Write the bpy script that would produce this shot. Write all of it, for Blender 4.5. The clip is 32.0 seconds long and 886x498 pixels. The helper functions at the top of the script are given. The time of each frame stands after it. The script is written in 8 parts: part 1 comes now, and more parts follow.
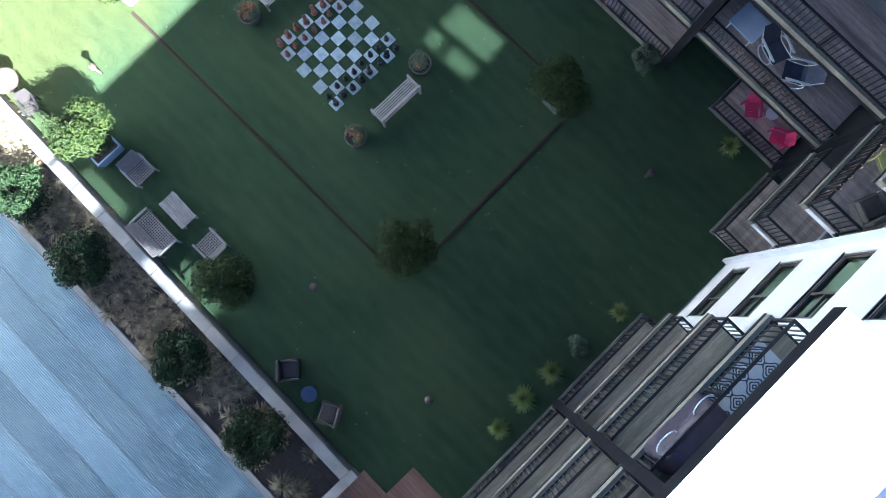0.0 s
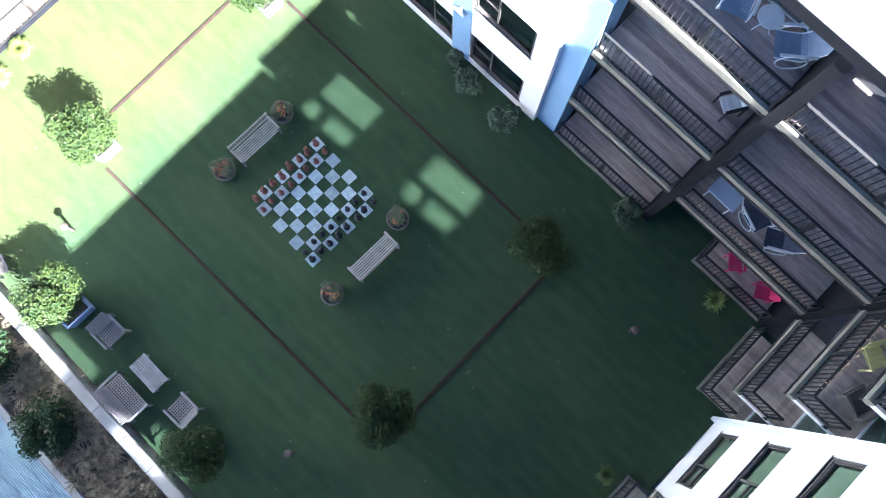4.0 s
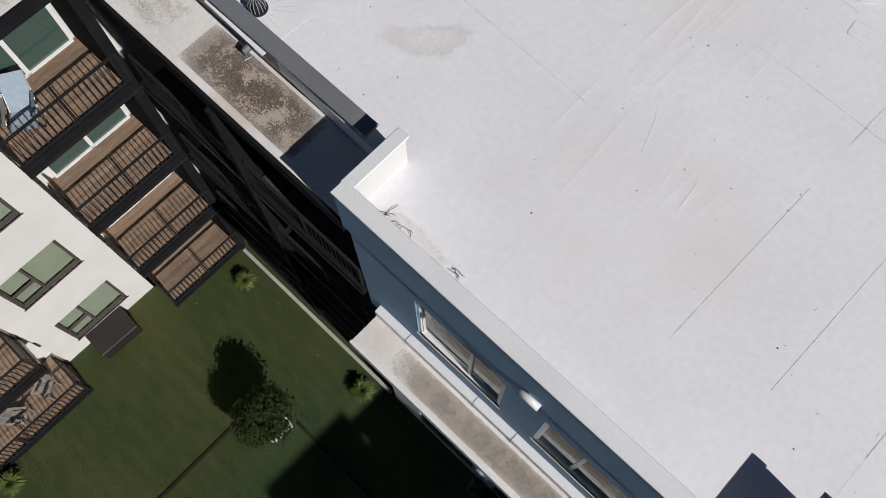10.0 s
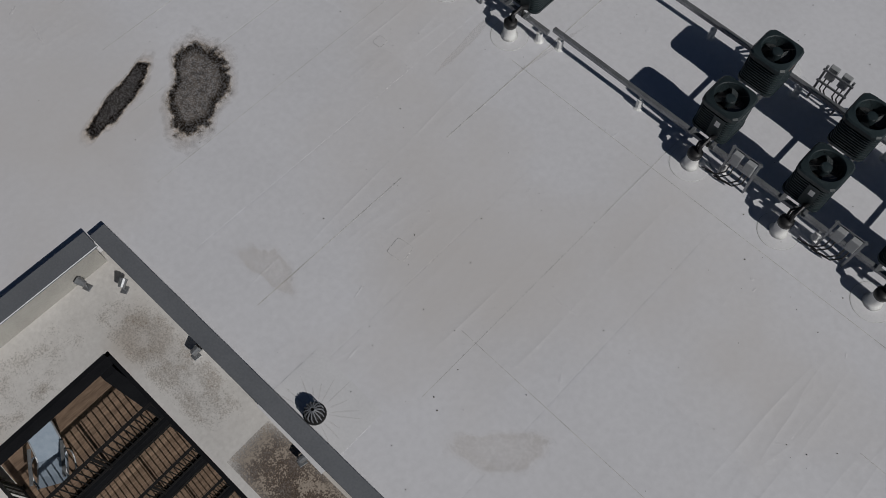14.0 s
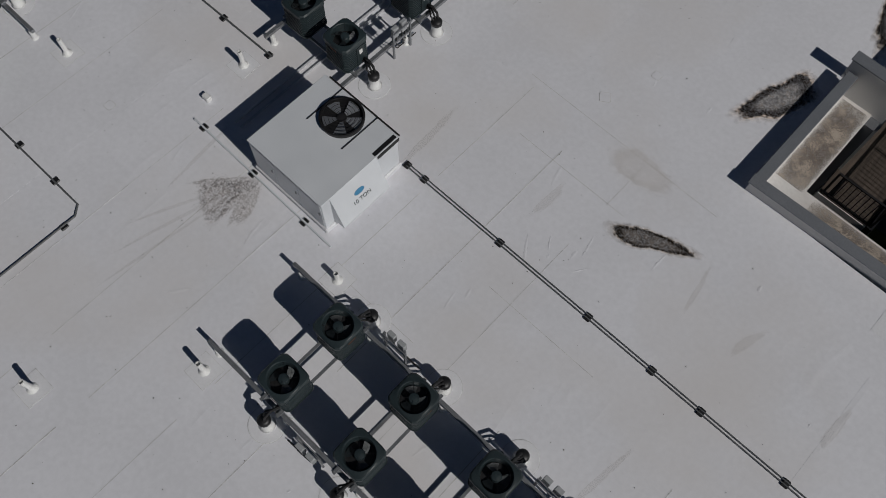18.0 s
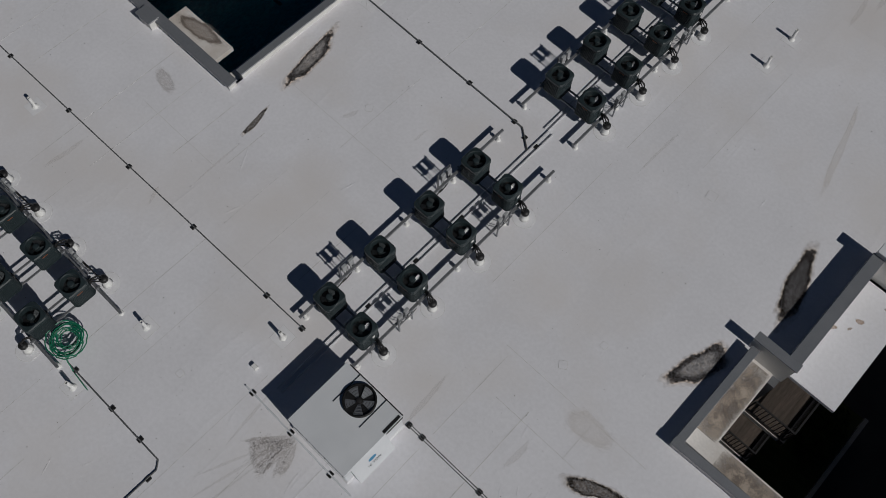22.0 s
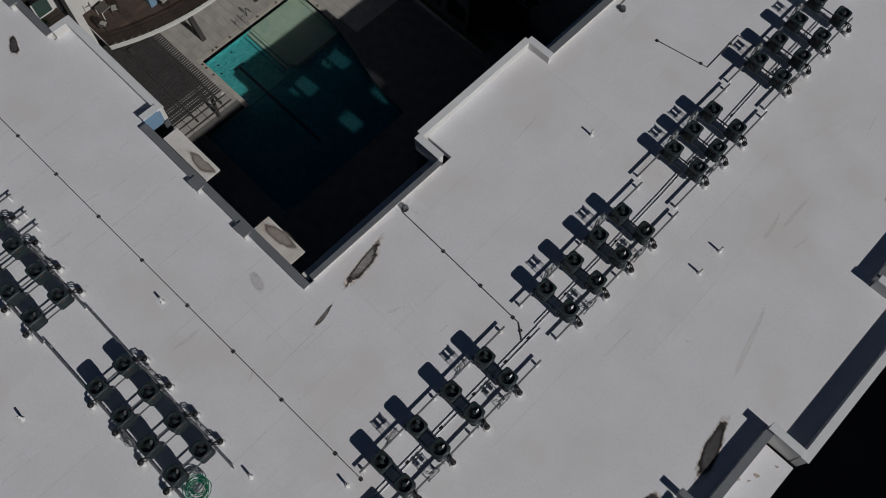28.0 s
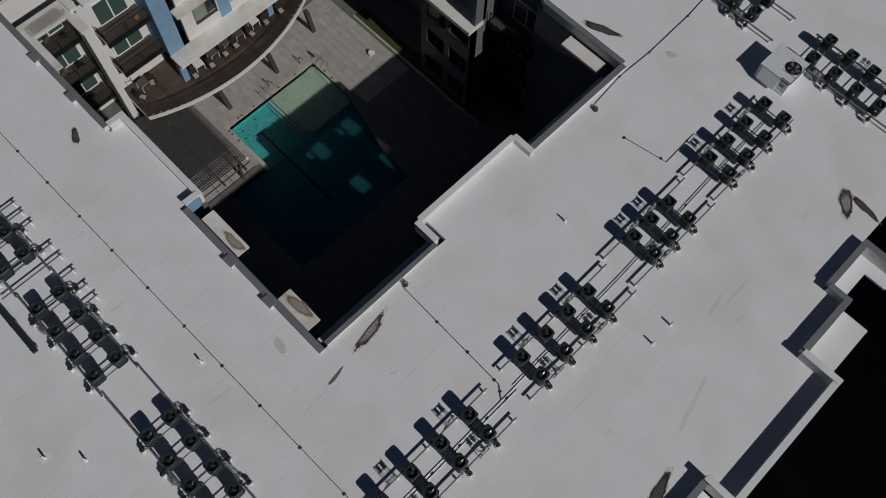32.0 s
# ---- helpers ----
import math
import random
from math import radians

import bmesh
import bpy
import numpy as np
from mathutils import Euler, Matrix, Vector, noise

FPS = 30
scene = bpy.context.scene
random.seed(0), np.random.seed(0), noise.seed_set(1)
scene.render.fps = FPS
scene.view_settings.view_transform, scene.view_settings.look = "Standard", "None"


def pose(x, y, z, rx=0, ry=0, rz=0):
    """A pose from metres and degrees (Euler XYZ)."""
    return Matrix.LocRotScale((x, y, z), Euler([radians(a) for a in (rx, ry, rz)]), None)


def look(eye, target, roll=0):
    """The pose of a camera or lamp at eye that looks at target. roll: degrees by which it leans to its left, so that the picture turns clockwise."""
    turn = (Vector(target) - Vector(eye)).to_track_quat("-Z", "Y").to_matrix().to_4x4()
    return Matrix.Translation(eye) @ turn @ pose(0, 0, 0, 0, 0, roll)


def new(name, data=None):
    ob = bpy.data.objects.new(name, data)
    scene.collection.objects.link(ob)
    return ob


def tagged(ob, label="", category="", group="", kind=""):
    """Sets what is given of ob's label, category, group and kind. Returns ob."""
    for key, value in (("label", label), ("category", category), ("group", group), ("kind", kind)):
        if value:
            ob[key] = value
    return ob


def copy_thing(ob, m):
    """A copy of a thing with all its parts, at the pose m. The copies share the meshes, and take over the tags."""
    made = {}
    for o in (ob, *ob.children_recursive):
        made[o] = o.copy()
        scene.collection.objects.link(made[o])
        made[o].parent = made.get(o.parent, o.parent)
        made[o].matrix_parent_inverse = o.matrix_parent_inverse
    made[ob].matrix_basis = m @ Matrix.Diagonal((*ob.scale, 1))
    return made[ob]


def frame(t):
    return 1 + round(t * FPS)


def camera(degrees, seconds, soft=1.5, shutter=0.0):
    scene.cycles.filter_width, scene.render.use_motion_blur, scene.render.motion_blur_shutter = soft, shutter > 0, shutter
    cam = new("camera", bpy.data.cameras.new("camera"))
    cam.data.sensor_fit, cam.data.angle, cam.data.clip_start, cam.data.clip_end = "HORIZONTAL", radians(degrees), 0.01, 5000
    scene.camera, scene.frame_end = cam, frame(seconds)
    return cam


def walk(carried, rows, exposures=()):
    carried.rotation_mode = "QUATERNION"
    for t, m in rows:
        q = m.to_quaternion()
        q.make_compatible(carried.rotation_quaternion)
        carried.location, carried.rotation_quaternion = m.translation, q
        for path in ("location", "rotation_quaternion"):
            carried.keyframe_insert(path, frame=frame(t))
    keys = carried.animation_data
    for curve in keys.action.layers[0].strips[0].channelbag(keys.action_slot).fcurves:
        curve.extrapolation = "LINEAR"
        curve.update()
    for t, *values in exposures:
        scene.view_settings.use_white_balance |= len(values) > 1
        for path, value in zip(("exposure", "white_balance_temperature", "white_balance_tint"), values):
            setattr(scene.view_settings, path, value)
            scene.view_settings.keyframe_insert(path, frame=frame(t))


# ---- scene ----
cam = camera(55.6, 32.0, soft=0.5)
PATH = [
    (0, (0.246, -0.254, 26.328), (0.137, -0.156, 24.334), -1.8),
    (0.5, (0.386, -0.509, 26.173), (0.198, -0.326, 24.19), 0.4),
    (1, (0.371, -0.553, 26.041), (0.176, -0.359, 24.06), 1.2),
    (1.5, (0.234, -0.275, 26.012), (0.048, -0.092, 24.029), 0.6),
    (2, (0.043, 0.158, 25.992), (-0.141, 0.332, 24.008), -0.7),
    (2.5, (-0.21, 0.597, 25.952), (-0.399, 0.773, 23.969), -1.1),
    (3, (-0.642, 1.196, 25.991), (-0.833, 1.375, 24.008), -1.2),
    (3.5, (-1.093, 1.756, 26.005), (-1.294, 1.945, 24.024), -0.9),
    (4, (-1.607, 2.239, 26.032), (-1.811, 2.444, 24.053), 0.8),
    (4.5, (-1.835, 2.55, 26.149), (-2.037, 2.753, 24.17), 0.8),
    (6.5, (-2.999, 3.761, 26.266), (-3.151, 3.909, 24.277), 0.0),
    (7, (-3.598, 4.227, 26.327), (-3.703, 4.333, 24.333), 0.6),
    (7.5, (-4.201, 4.699, 26.343), (-4.327, 4.825, 24.351), 0.4),
    (8, (-4.91, 5.26, 26.4), (-5.108, 5.456, 24.419), 0.2),
    (8.5, (-5.638, 5.94, 26.362), (-5.909, 6.2, 24.397), -0.6),
    (9, (-6.317, 6.597, 26.25), (-6.67, 6.923, 24.309), -1.7),
    (9.5, (-7.092, 7.177, 26.306), (-7.513, 7.575, 24.392), -1.1),
    (10, (-7.941, 7.765, 26.341), (-8.415, 8.228, 24.454), -0.6),
    (10.5, (-8.51, 8.12, 26.212), (-9.04, 8.643, 24.356), -0.8),
    (11, (-9.047, 8.382, 25.946), (-9.613, 8.944, 24.112), -0.6),
    (11.5, (-9.621, 8.65, 25.722), (-10.186, 9.211, 23.887), -0.7),
    (12, (-10.232, 8.963, 25.773), (-10.8, 9.523, 23.94), -0.8),
    (12.5, (-10.776, 9.267, 26.146), (-11.353, 9.829, 24.316), -1.2),
    (13, (-11.305, 9.714, 26.55), (-11.887, 10.278, 24.722), -1.5),
    (13.5, (-11.898, 10.164, 26.931), (-12.487, 10.739, 25.108), -1.3),
    (15.5, (-15.407, 13.983, 28.119), (-15.913, 14.546, 26.268), 1.3),
    (16, (-16.427, 15.079, 28.151), (-16.928, 15.651, 26.301), 2.2),
    (16.4, (-17.271, 16.081, 28.127), (-17.785, 16.661, 26.283), 1.7),
    (16.5, (-17.525, 16.357, 28.128), (-18.04, 16.941, 26.286), 2.0),
    (17, (-18.856, 17.667, 28.545), (-19.369, 18.257, 26.704), 2.3),
    (17.5, (-19.711, 18.51, 29.324), (-20.226, 19.094, 27.482), 2.1),
    (18, (-20.201, 18.768, 30.179), (-20.705, 19.36, 28.337), 3.1),
    (18.5, (-20.469, 19.001, 31.118), (-20.97, 19.594, 29.275), 3.4),
    (19, (-20.697, 19.256, 32.027), (-21.194, 19.844, 30.181), 3.3),
    (19.5, (-21.19, 19.68, 32.984), (-21.682, 20.266, 31.136), 3.5),
    (20, (-21.914, 20.316, 33.947), (-22.402, 20.903, 32.098), 3.8),
    (20.5, (-22.221, 21.075, 34.818), (-22.749, 21.664, 32.981), 1.7),
    (21, (-22.56, 21.406, 35.829), (-23.087, 21.999, 33.994), 2.0),
    (21.5, (-22.619, 21.525, 36.783), (-23.149, 22.118, 34.948), 2.0),
    (22, (-22.663, 21.677, 37.693), (-23.193, 22.272, 35.859), 2.1),
    (22.5, (-22.585, 21.741, 38.642), (-23.12, 22.337, 36.809), 1.9),
    (23, (-22.592, 21.685, 39.583), (-23.123, 22.286, 37.751), 2.3),
    (23.5, (-22.767, 21.826, 40.601), (-23.29, 22.426, 38.766), 2.5),
    (24, (-23.15, 22.131, 41.642), (-23.68, 22.741, 39.812), 2.8),
    (24.5, (-23.418, 22.465, 42.774), (-23.939, 23.067, 40.939), 2.9),
    (25, (-23.508, 22.647, 43.885), (-24.029, 23.248, 42.05), 2.9),
    (25.5, (-23.568, 22.783, 44.965), (-24.088, 23.381, 43.128), 3.0),
    (27.5, (-25.395, 23.146, 48.932), (-25.896, 23.723, 47.084), 3.4),
    (28, (-25.669, 23.166, 49.931), (-26.172, 23.744, 48.083), 3.5),
    (28.5, (-25.765, 23.214, 50.901), (-26.269, 23.792, 49.053), 3.6),
    (29, (-25.816, 23.283, 51.94), (-26.321, 23.861, 50.093), 3.5),
    (29.5, (-25.852, 23.322, 52.955), (-26.356, 23.901, 51.109), 3.7),
    (30, (-25.833, 23.586, 53.97), (-26.345, 24.163, 52.125), 3.3),
    (30.5, (-25.889, 23.683, 55.054), (-26.398, 24.26, 53.208), 3.6),
    (31, (-25.865, 23.764, 56.094), (-26.376, 24.341, 54.249), 3.6),
    (31.5, (-25.842, 23.88, 57.049), (-26.356, 24.453, 55.204), 3.4),
    (32, (-25.795, 23.916, 58.025), (-26.314, 24.489, 56.18), 3.3),
]
EXPOSURES = [(0.0, 4.02, 5000, 11), (2.0, 4.32, 5000, 12), (4.0, 4.38, 5050, 14), (6.5, 3.98, 5200, 16), (7.0, 3.73, 5250, 16), (8.0, 3.22, 5400, 15), (9.0, 1.55, 5550, 13), (10.0, -0.2, 5700, 13), (11.0, -1.05, 5660, 12), (13.0, -1.12, 5660, 12), (20.0, -1.19, 5660, 12), (25.0, -1.22, 5660, 12), (28.0, -1.2, 5660, 12), (29.0, -1.12, 5660, 12), (32.0, -1.1, 5660, 12)]
walk(cam, [(t, look(eye, target, roll)) for t, eye, target, roll in PATH], EXPOSURES)

# world and sun: a clear day, the sun stands to the east
SUN_ELEV, SUN_AZ = 39.6, -3.0
world = bpy.data.worlds.new("world")
scene.world = world
world.use_nodes = True
wn = world.node_tree.nodes
sky = wn.new("ShaderNodeTexSky")
sky.sky_type = "NISHITA"
sky.sun_disc = False
sky.sun_elevation = radians(SUN_ELEV)
sky.sun_rotation = radians(90 - SUN_AZ)
sky.air_density, sky.dust_density, sky.ozone_density = 1.0, 0.5, 2.6
wn["Background"].inputs[1].default_value = 0.017
world.node_tree.links.new(sky.outputs[0], wn["Background"].inputs[0])
sun = new("sun", bpy.data.lights.new("sun", "SUN"))
sun.data.energy, sun.data.angle, sun.data.color = 5.0, radians(0.55), (1.0, 0.905, 0.74)
_e, _a = radians(SUN_ELEV), radians(SUN_AZ)
sun.matrix_world = look((0, 0, 60), Vector((0, 0, 60)) - Vector((math.cos(_e) * math.cos(_a), math.cos(_e) * math.sin(_a), math.sin(_e))))


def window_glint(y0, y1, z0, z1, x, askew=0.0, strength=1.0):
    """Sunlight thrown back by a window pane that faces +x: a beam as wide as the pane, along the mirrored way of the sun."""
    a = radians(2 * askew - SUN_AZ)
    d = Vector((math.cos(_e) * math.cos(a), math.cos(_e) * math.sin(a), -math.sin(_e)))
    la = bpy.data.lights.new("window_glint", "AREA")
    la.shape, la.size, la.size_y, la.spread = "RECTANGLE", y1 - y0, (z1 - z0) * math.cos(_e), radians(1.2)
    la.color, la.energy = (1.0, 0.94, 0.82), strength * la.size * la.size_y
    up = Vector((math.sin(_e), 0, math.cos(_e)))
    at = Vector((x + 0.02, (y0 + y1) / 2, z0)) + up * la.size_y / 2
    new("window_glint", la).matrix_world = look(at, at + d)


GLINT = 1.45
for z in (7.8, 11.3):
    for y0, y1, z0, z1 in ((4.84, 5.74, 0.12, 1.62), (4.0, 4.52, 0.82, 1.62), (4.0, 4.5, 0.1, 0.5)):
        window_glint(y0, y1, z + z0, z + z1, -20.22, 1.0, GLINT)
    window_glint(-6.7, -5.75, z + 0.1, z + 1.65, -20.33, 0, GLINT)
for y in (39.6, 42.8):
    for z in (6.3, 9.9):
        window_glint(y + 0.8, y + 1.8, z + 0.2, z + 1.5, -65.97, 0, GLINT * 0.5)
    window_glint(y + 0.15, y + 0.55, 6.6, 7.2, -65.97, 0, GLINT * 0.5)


# ---- materials ----
def mat(name, a, b, rough=0.7, scale=3.0, fine=60.0, bump=0.15, metal=0.0, dist=0.02, per_object=0.0, spec=0.5, stretch=(1, 1, 1), c=None, c_scale=0.35, c_lo=0.55, c_hi=0.7, island=0.0):
    """Two colours mixed by noise at two scales; c is a third colour in large stains; per_object varies the brightness piece by piece."""
    m = bpy.data.materials.new(name)
    m.use_nodes = True
    nt = m.node_tree
    n, L = nt.nodes, nt.links.new
    p = n["Principled BSDF"]
    tc = n.new("ShaderNodeTexCoord")
    mp = n.new("ShaderNodeMapping")
    mp.inputs["Scale"].default_value = stretch
    geo = n.new("ShaderNodeNewGeometry")
    L(geo.outputs["Position"], mp.inputs[0])
    n1, n2 = n.new("ShaderNodeTexNoise"), n.new("ShaderNodeTexNoise")
    n1.inputs["Scale"].default_value, n1.inputs["Detail"].default_value = scale, 5
    n2.inputs["Scale"].default_value, n2.inputs["Detail"].default_value = fine, 3
    L(mp.outputs[0], n1.inputs["Vector"])
    L(mp.outputs[0], n2.inputs["Vector"])
    ad = n.new("ShaderNodeMath")
    ad.operation = "MULTIPLY_ADD"
    ad.inputs[1].default_value = 0.5
    hf = n.new("ShaderNodeMath")
    hf.operation = "MULTIPLY"
    hf.inputs[1].default_value = 0.5
    L(n2.outputs[0], hf.inputs[0])
    L(n1.outputs[0], ad.inputs[0])
    L(hf.outputs[0], ad.inputs[2])
    rp = n.new("ShaderNodeValToRGB")
    rp.color_ramp.elements[0].position, rp.color_ramp.elements[1].position = 0.36, 0.64
    rp.color_ramp.elements[0].color, rp.color_ramp.elements[1].color = (*a, 1), (*b, 1)
    L(ad.outputs[0], rp.inputs[0])
    col = rp.outputs[0]
    if c:
        n3 = n.new("ShaderNodeTexNoise")
        n3.inputs["Scale"].default_value, n3.inputs["Detail"].default_value = c_scale, 6
        L(mp.outputs[0], n3.inputs["Vector"])
        r3 = n.new("ShaderNodeValToRGB")
        r3.color_ramp.elements[0].position, r3.color_ramp.elements[1].position = c_lo, c_hi
        L(n3.outputs[0], r3.inputs[0])
        mx = n.new("ShaderNodeMix")
        mx.data_type = "RGBA"
        L(r3.outputs[0], mx.inputs[0])
        L(col, mx.inputs[6])
        mx.inputs[7].default_value = (*c, 1)
        col = mx.outputs[2]
    per_object = per_object or island
    if per_object:
        oi = geo if island else n.new("ShaderNodeObjectInfo")
        mr = n.new("ShaderNodeMapRange")
        mr.inputs[3].default_value, mr.inputs[4].default_value = 1 - per_object, 1 + per_object
        L(oi.outputs["Random Per Island" if island else "Random"], mr.inputs[0])
        hs = n.new("ShaderNodeHueSaturation")
        L(mr.outputs[0], hs.inputs["Value"])
        L(col, hs.inputs["Color"])
        col = hs.outputs[0]
    L(col, p.inputs["Base Color"])
    p.inputs["Roughness"].default_value, p.inputs["Metallic"].default_value = rough, metal
    p.inputs["Specular IOR Level"].default_value = spec
    if bump:
        bp = n.new("ShaderNodeBump")
        bp.inputs["Strength"].default_value, bp.inputs["Distance"].default_value = bump, dist
        L(ad.outputs[0], bp.inputs["Height"])
        L(bp.outputs[0], p.inputs["Normal"])
    return m


def glass(name, tint, rough=0.03):
    m = bpy.data.materials.new(name)
    m.use_nodes = True
    p = m.node_tree.nodes["Principled BSDF"]
    p.inputs["Base Color"].default_value = (*tint, 1)
    p.inputs["Roughness"].default_value = rough
    p.inputs["Specular IOR Level"].default_value = 0.8
    return m


M_ROOF = mat("white_roof_membrane", (0.70, 0.70, 0.735), (0.77, 0.77, 0.81), 0.62, 0.5, 9, 0.16, dist=0.03, c=(0.685, 0.662, 0.66), c_scale=0.22, c_lo=0.48, c_hi=0.72)
def wrinkle(m, scale=1.3, height=0.012, strength=0.5, stretch=(1, 1, 1)):
    """Fine creases laid over a material's own relief."""
    n, L = m.node_tree.nodes, m.node_tree.links.new
    geo, mp, nz = n.new("ShaderNodeNewGeometry"), n.new("ShaderNodeMapping"), n.new("ShaderNodeTexNoise")
    mp.inputs["Scale"].default_value = stretch
    nz.inputs["Scale"].default_value, nz.inputs["Detail"].default_value, nz.inputs["Distortion"].default_value = scale, 2.5, 0.6
    L(geo.outputs["Position"], mp.inputs[0])
    L(mp.outputs[0], nz.inputs["Vector"])
    ops = []
    for op, v in (("SUBTRACT", 0.5), ("ABSOLUTE", 0), ("MULTIPLY", -26.0), ("EXPONENT", 0)):
        k = n.new("ShaderNodeMath")
        if op == "EXPONENT":
            k.operation = "POWER"
            k.inputs[0].default_value = 2.718
            L(ops[-1].outputs[0], k.inputs[1])
        else:
            k.operation = op
            k.inputs[1].default_value = v
            L(ops[-1].outputs[0] if ops else nz.outputs[0], k.inputs[0])
        ops.append(k)
    bp = n.new("ShaderNodeBump")
    bp.inputs["Strength"].default_value, bp.inputs["Distance"].default_value = strength, height
    ms, mr, mu = n.new("ShaderNodeTexNoise"), n.new("ShaderNodeMapRange"), n.new("ShaderNodeMath")
    ms.inputs["Scale"].default_value, ms.inputs["Detail"].default_value = 0.45, 2
    mr.inputs[1].default_value, mr.inputs[2].default_value = 0.53, 0.68
    mu.operation = "MULTIPLY"
    L(geo.outputs["Position"], ms.inputs["Vector"])
    L(ms.outputs[0], mr.inputs[0])
    L(mr.outputs[0], mu.inputs[0])
    L(ops[-1].outputs[0], mu.inputs[1])
    L(mu.outputs[0], bp.inputs["Height"])
    p = n["Principled BSDF"]
    L(p.inputs["Normal"].links[0].from_socket, bp.inputs["Normal"])
    L(bp.outputs[0], p.inputs["Normal"])


wrinkle(M_ROOF, 0.8, 0.012, 0.34, (1.1, 0.13, 1))
M_LEDGE = mat("weathered_ledge_membrane", (0.62, 0.60, 0.58), (0.74, 0.72, 0.70), 0.7, 0.9, 14, 0.15, c=(0.50, 0.45, 0.40), c_scale=0.5, c_lo=0.5, c_hi=0.75)
M_CAP = mat("grey_metal_coping", (0.20, 0.21, 0.23), (0.25, 0.26, 0.28), 0.45, 1.2, 30, 0.05, metal=0.3)
M_CAPW = mat("pale_metal_coping", (0.66, 0.67, 0.69), (0.74, 0.75, 0.77), 0.45, 1.2, 30, 0.05)
M_WHITE = mat("white_stucco", (0.63, 0.62, 0.605), (0.71, 0.70, 0.685), 0.85, 1.1, 90, 0.25, dist=0.01)
M_BLUE = mat("blue_stucco", (0.17, 0.28, 0.42), (0.22, 0.34, 0.49), 0.85, 0.9, 80, 0.3, dist=0.01)
# stucco of walls out of the sun, their shade put into the colour
M_SHADEW = mat("shaded_stucco", (0.10, 0.103, 0.11), (0.14, 0.143, 0.152), 0.85, 1.0, 70, 0.25, dist=0.01)
M_BROWN = mat("dark_bronze_steel", (0.009, 0.0095, 0.0115), (0.016, 0.0165, 0.019), 0.85, 2.0, 40, 0.05, spec=0.06)
M_GRASS = mat("lawn_turf", (0.023, 0.043, 0.021), (0.037, 0.062, 0.030), 0.95, 2.2, 30, 0.32, dist=0.02, c=(0.050, 0.072, 0.034), c_scale=0.2, c_lo=0.5, c_hi=0.78, spec=0.1, stretch=(0.55, 1.5, 1))
M_BLADE = mat("turf_blades", (0.029, 0.050, 0.026), (0.043, 0.067, 0.033), 0.8, 1.1, 18, 0, spec=0.1, c=(0.060, 0.083, 0.035), c_scale=0.5, c_lo=0.5, c_hi=0.72, island=0.34)


def sunlit_end(m):
    """Sunlight warmth put into the turf colour towards the west end of the court."""
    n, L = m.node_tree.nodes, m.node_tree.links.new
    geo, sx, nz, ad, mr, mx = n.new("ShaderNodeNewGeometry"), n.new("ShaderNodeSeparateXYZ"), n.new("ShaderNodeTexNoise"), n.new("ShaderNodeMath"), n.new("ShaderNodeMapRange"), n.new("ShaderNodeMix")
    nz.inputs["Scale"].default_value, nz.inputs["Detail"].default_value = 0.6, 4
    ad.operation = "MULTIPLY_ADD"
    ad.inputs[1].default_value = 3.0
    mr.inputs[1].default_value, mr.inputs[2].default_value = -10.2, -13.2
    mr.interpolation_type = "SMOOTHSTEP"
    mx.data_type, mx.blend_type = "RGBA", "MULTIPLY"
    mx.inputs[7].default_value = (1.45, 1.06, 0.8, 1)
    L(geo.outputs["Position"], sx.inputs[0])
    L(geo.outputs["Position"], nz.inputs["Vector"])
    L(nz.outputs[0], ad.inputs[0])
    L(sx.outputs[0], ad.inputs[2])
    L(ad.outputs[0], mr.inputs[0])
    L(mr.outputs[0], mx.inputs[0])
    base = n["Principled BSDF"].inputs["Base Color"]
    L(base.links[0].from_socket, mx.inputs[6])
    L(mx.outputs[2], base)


def mown(m, depth=0.035):
    """Faint stripes left by the mower, a little askew to the court's length."""
    n, L = m.node_tree.nodes, m.node_tree.links.new
    geo, mp, wv, mr, hs = n.new("ShaderNodeNewGeometry"), n.new("ShaderNodeMapping"), n.new("ShaderNodeTexWave"), n.new("ShaderNodeMapRange"), n.new("ShaderNodeHueSaturation")
    mp.inputs["Rotation"].default_value = (0, 0, radians(-1.6))
    wv.bands_direction = "Y"
    wv.inputs["Scale"].default_value, wv.inputs["Distortion"].default_value, wv.inputs["Detail"].default_value, wv.inputs["Detail Scale"].default_value = 0.62, 0.8, 1, 1.4
    mr.inputs[3].default_value, mr.inputs[4].default_value = 1 - depth, 1 + depth
    L(geo.outputs["Position"], mp.inputs[0])
    L(mp.outputs[0], wv.inputs["Vector"])
    L(wv.outputs[1], mr.inputs[0])
    L(mr.outputs[0], hs.inputs["Value"])
    base = n["Principled BSDF"].inputs["Base Color"]
    L(base.links[0].from_socket, hs.inputs["Color"])
    L(hs.outputs[0], base)


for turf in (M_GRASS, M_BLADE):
    sunlit_end(turf)
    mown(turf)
M_DECK = mat("stained_deck_boards", (0.36, 0.27, 0.225), (0.62, 0.50, 0.425), 0.8, 5.0, 22, 0.3, stretch=(0.22, 2.2, 1), per_object=0.2, c=(0.22, 0.17, 0.15), c_scale=1.6, c_lo=0.5, c_hi=0.75)
M_DECKE = mat("weathered_grey_deck_boards", (0.28, 0.25, 0.185), (0.49, 0.43, 0.325), 0.85, 5.0, 22, 0.3, stretch=(2.2, 0.22, 1), per_object=0.2, c=(0.21, 0.20, 0.13), c_scale=1.4, c_lo=0.5, c_hi=0.75)
M_DECKW = mat("brown_deck_boards", (0.15, 0.10, 0.068), (0.29, 0.20, 0.14), 0.8, 5.0, 22, 0.3, stretch=(2.2, 0.22, 1), per_object=0.18)
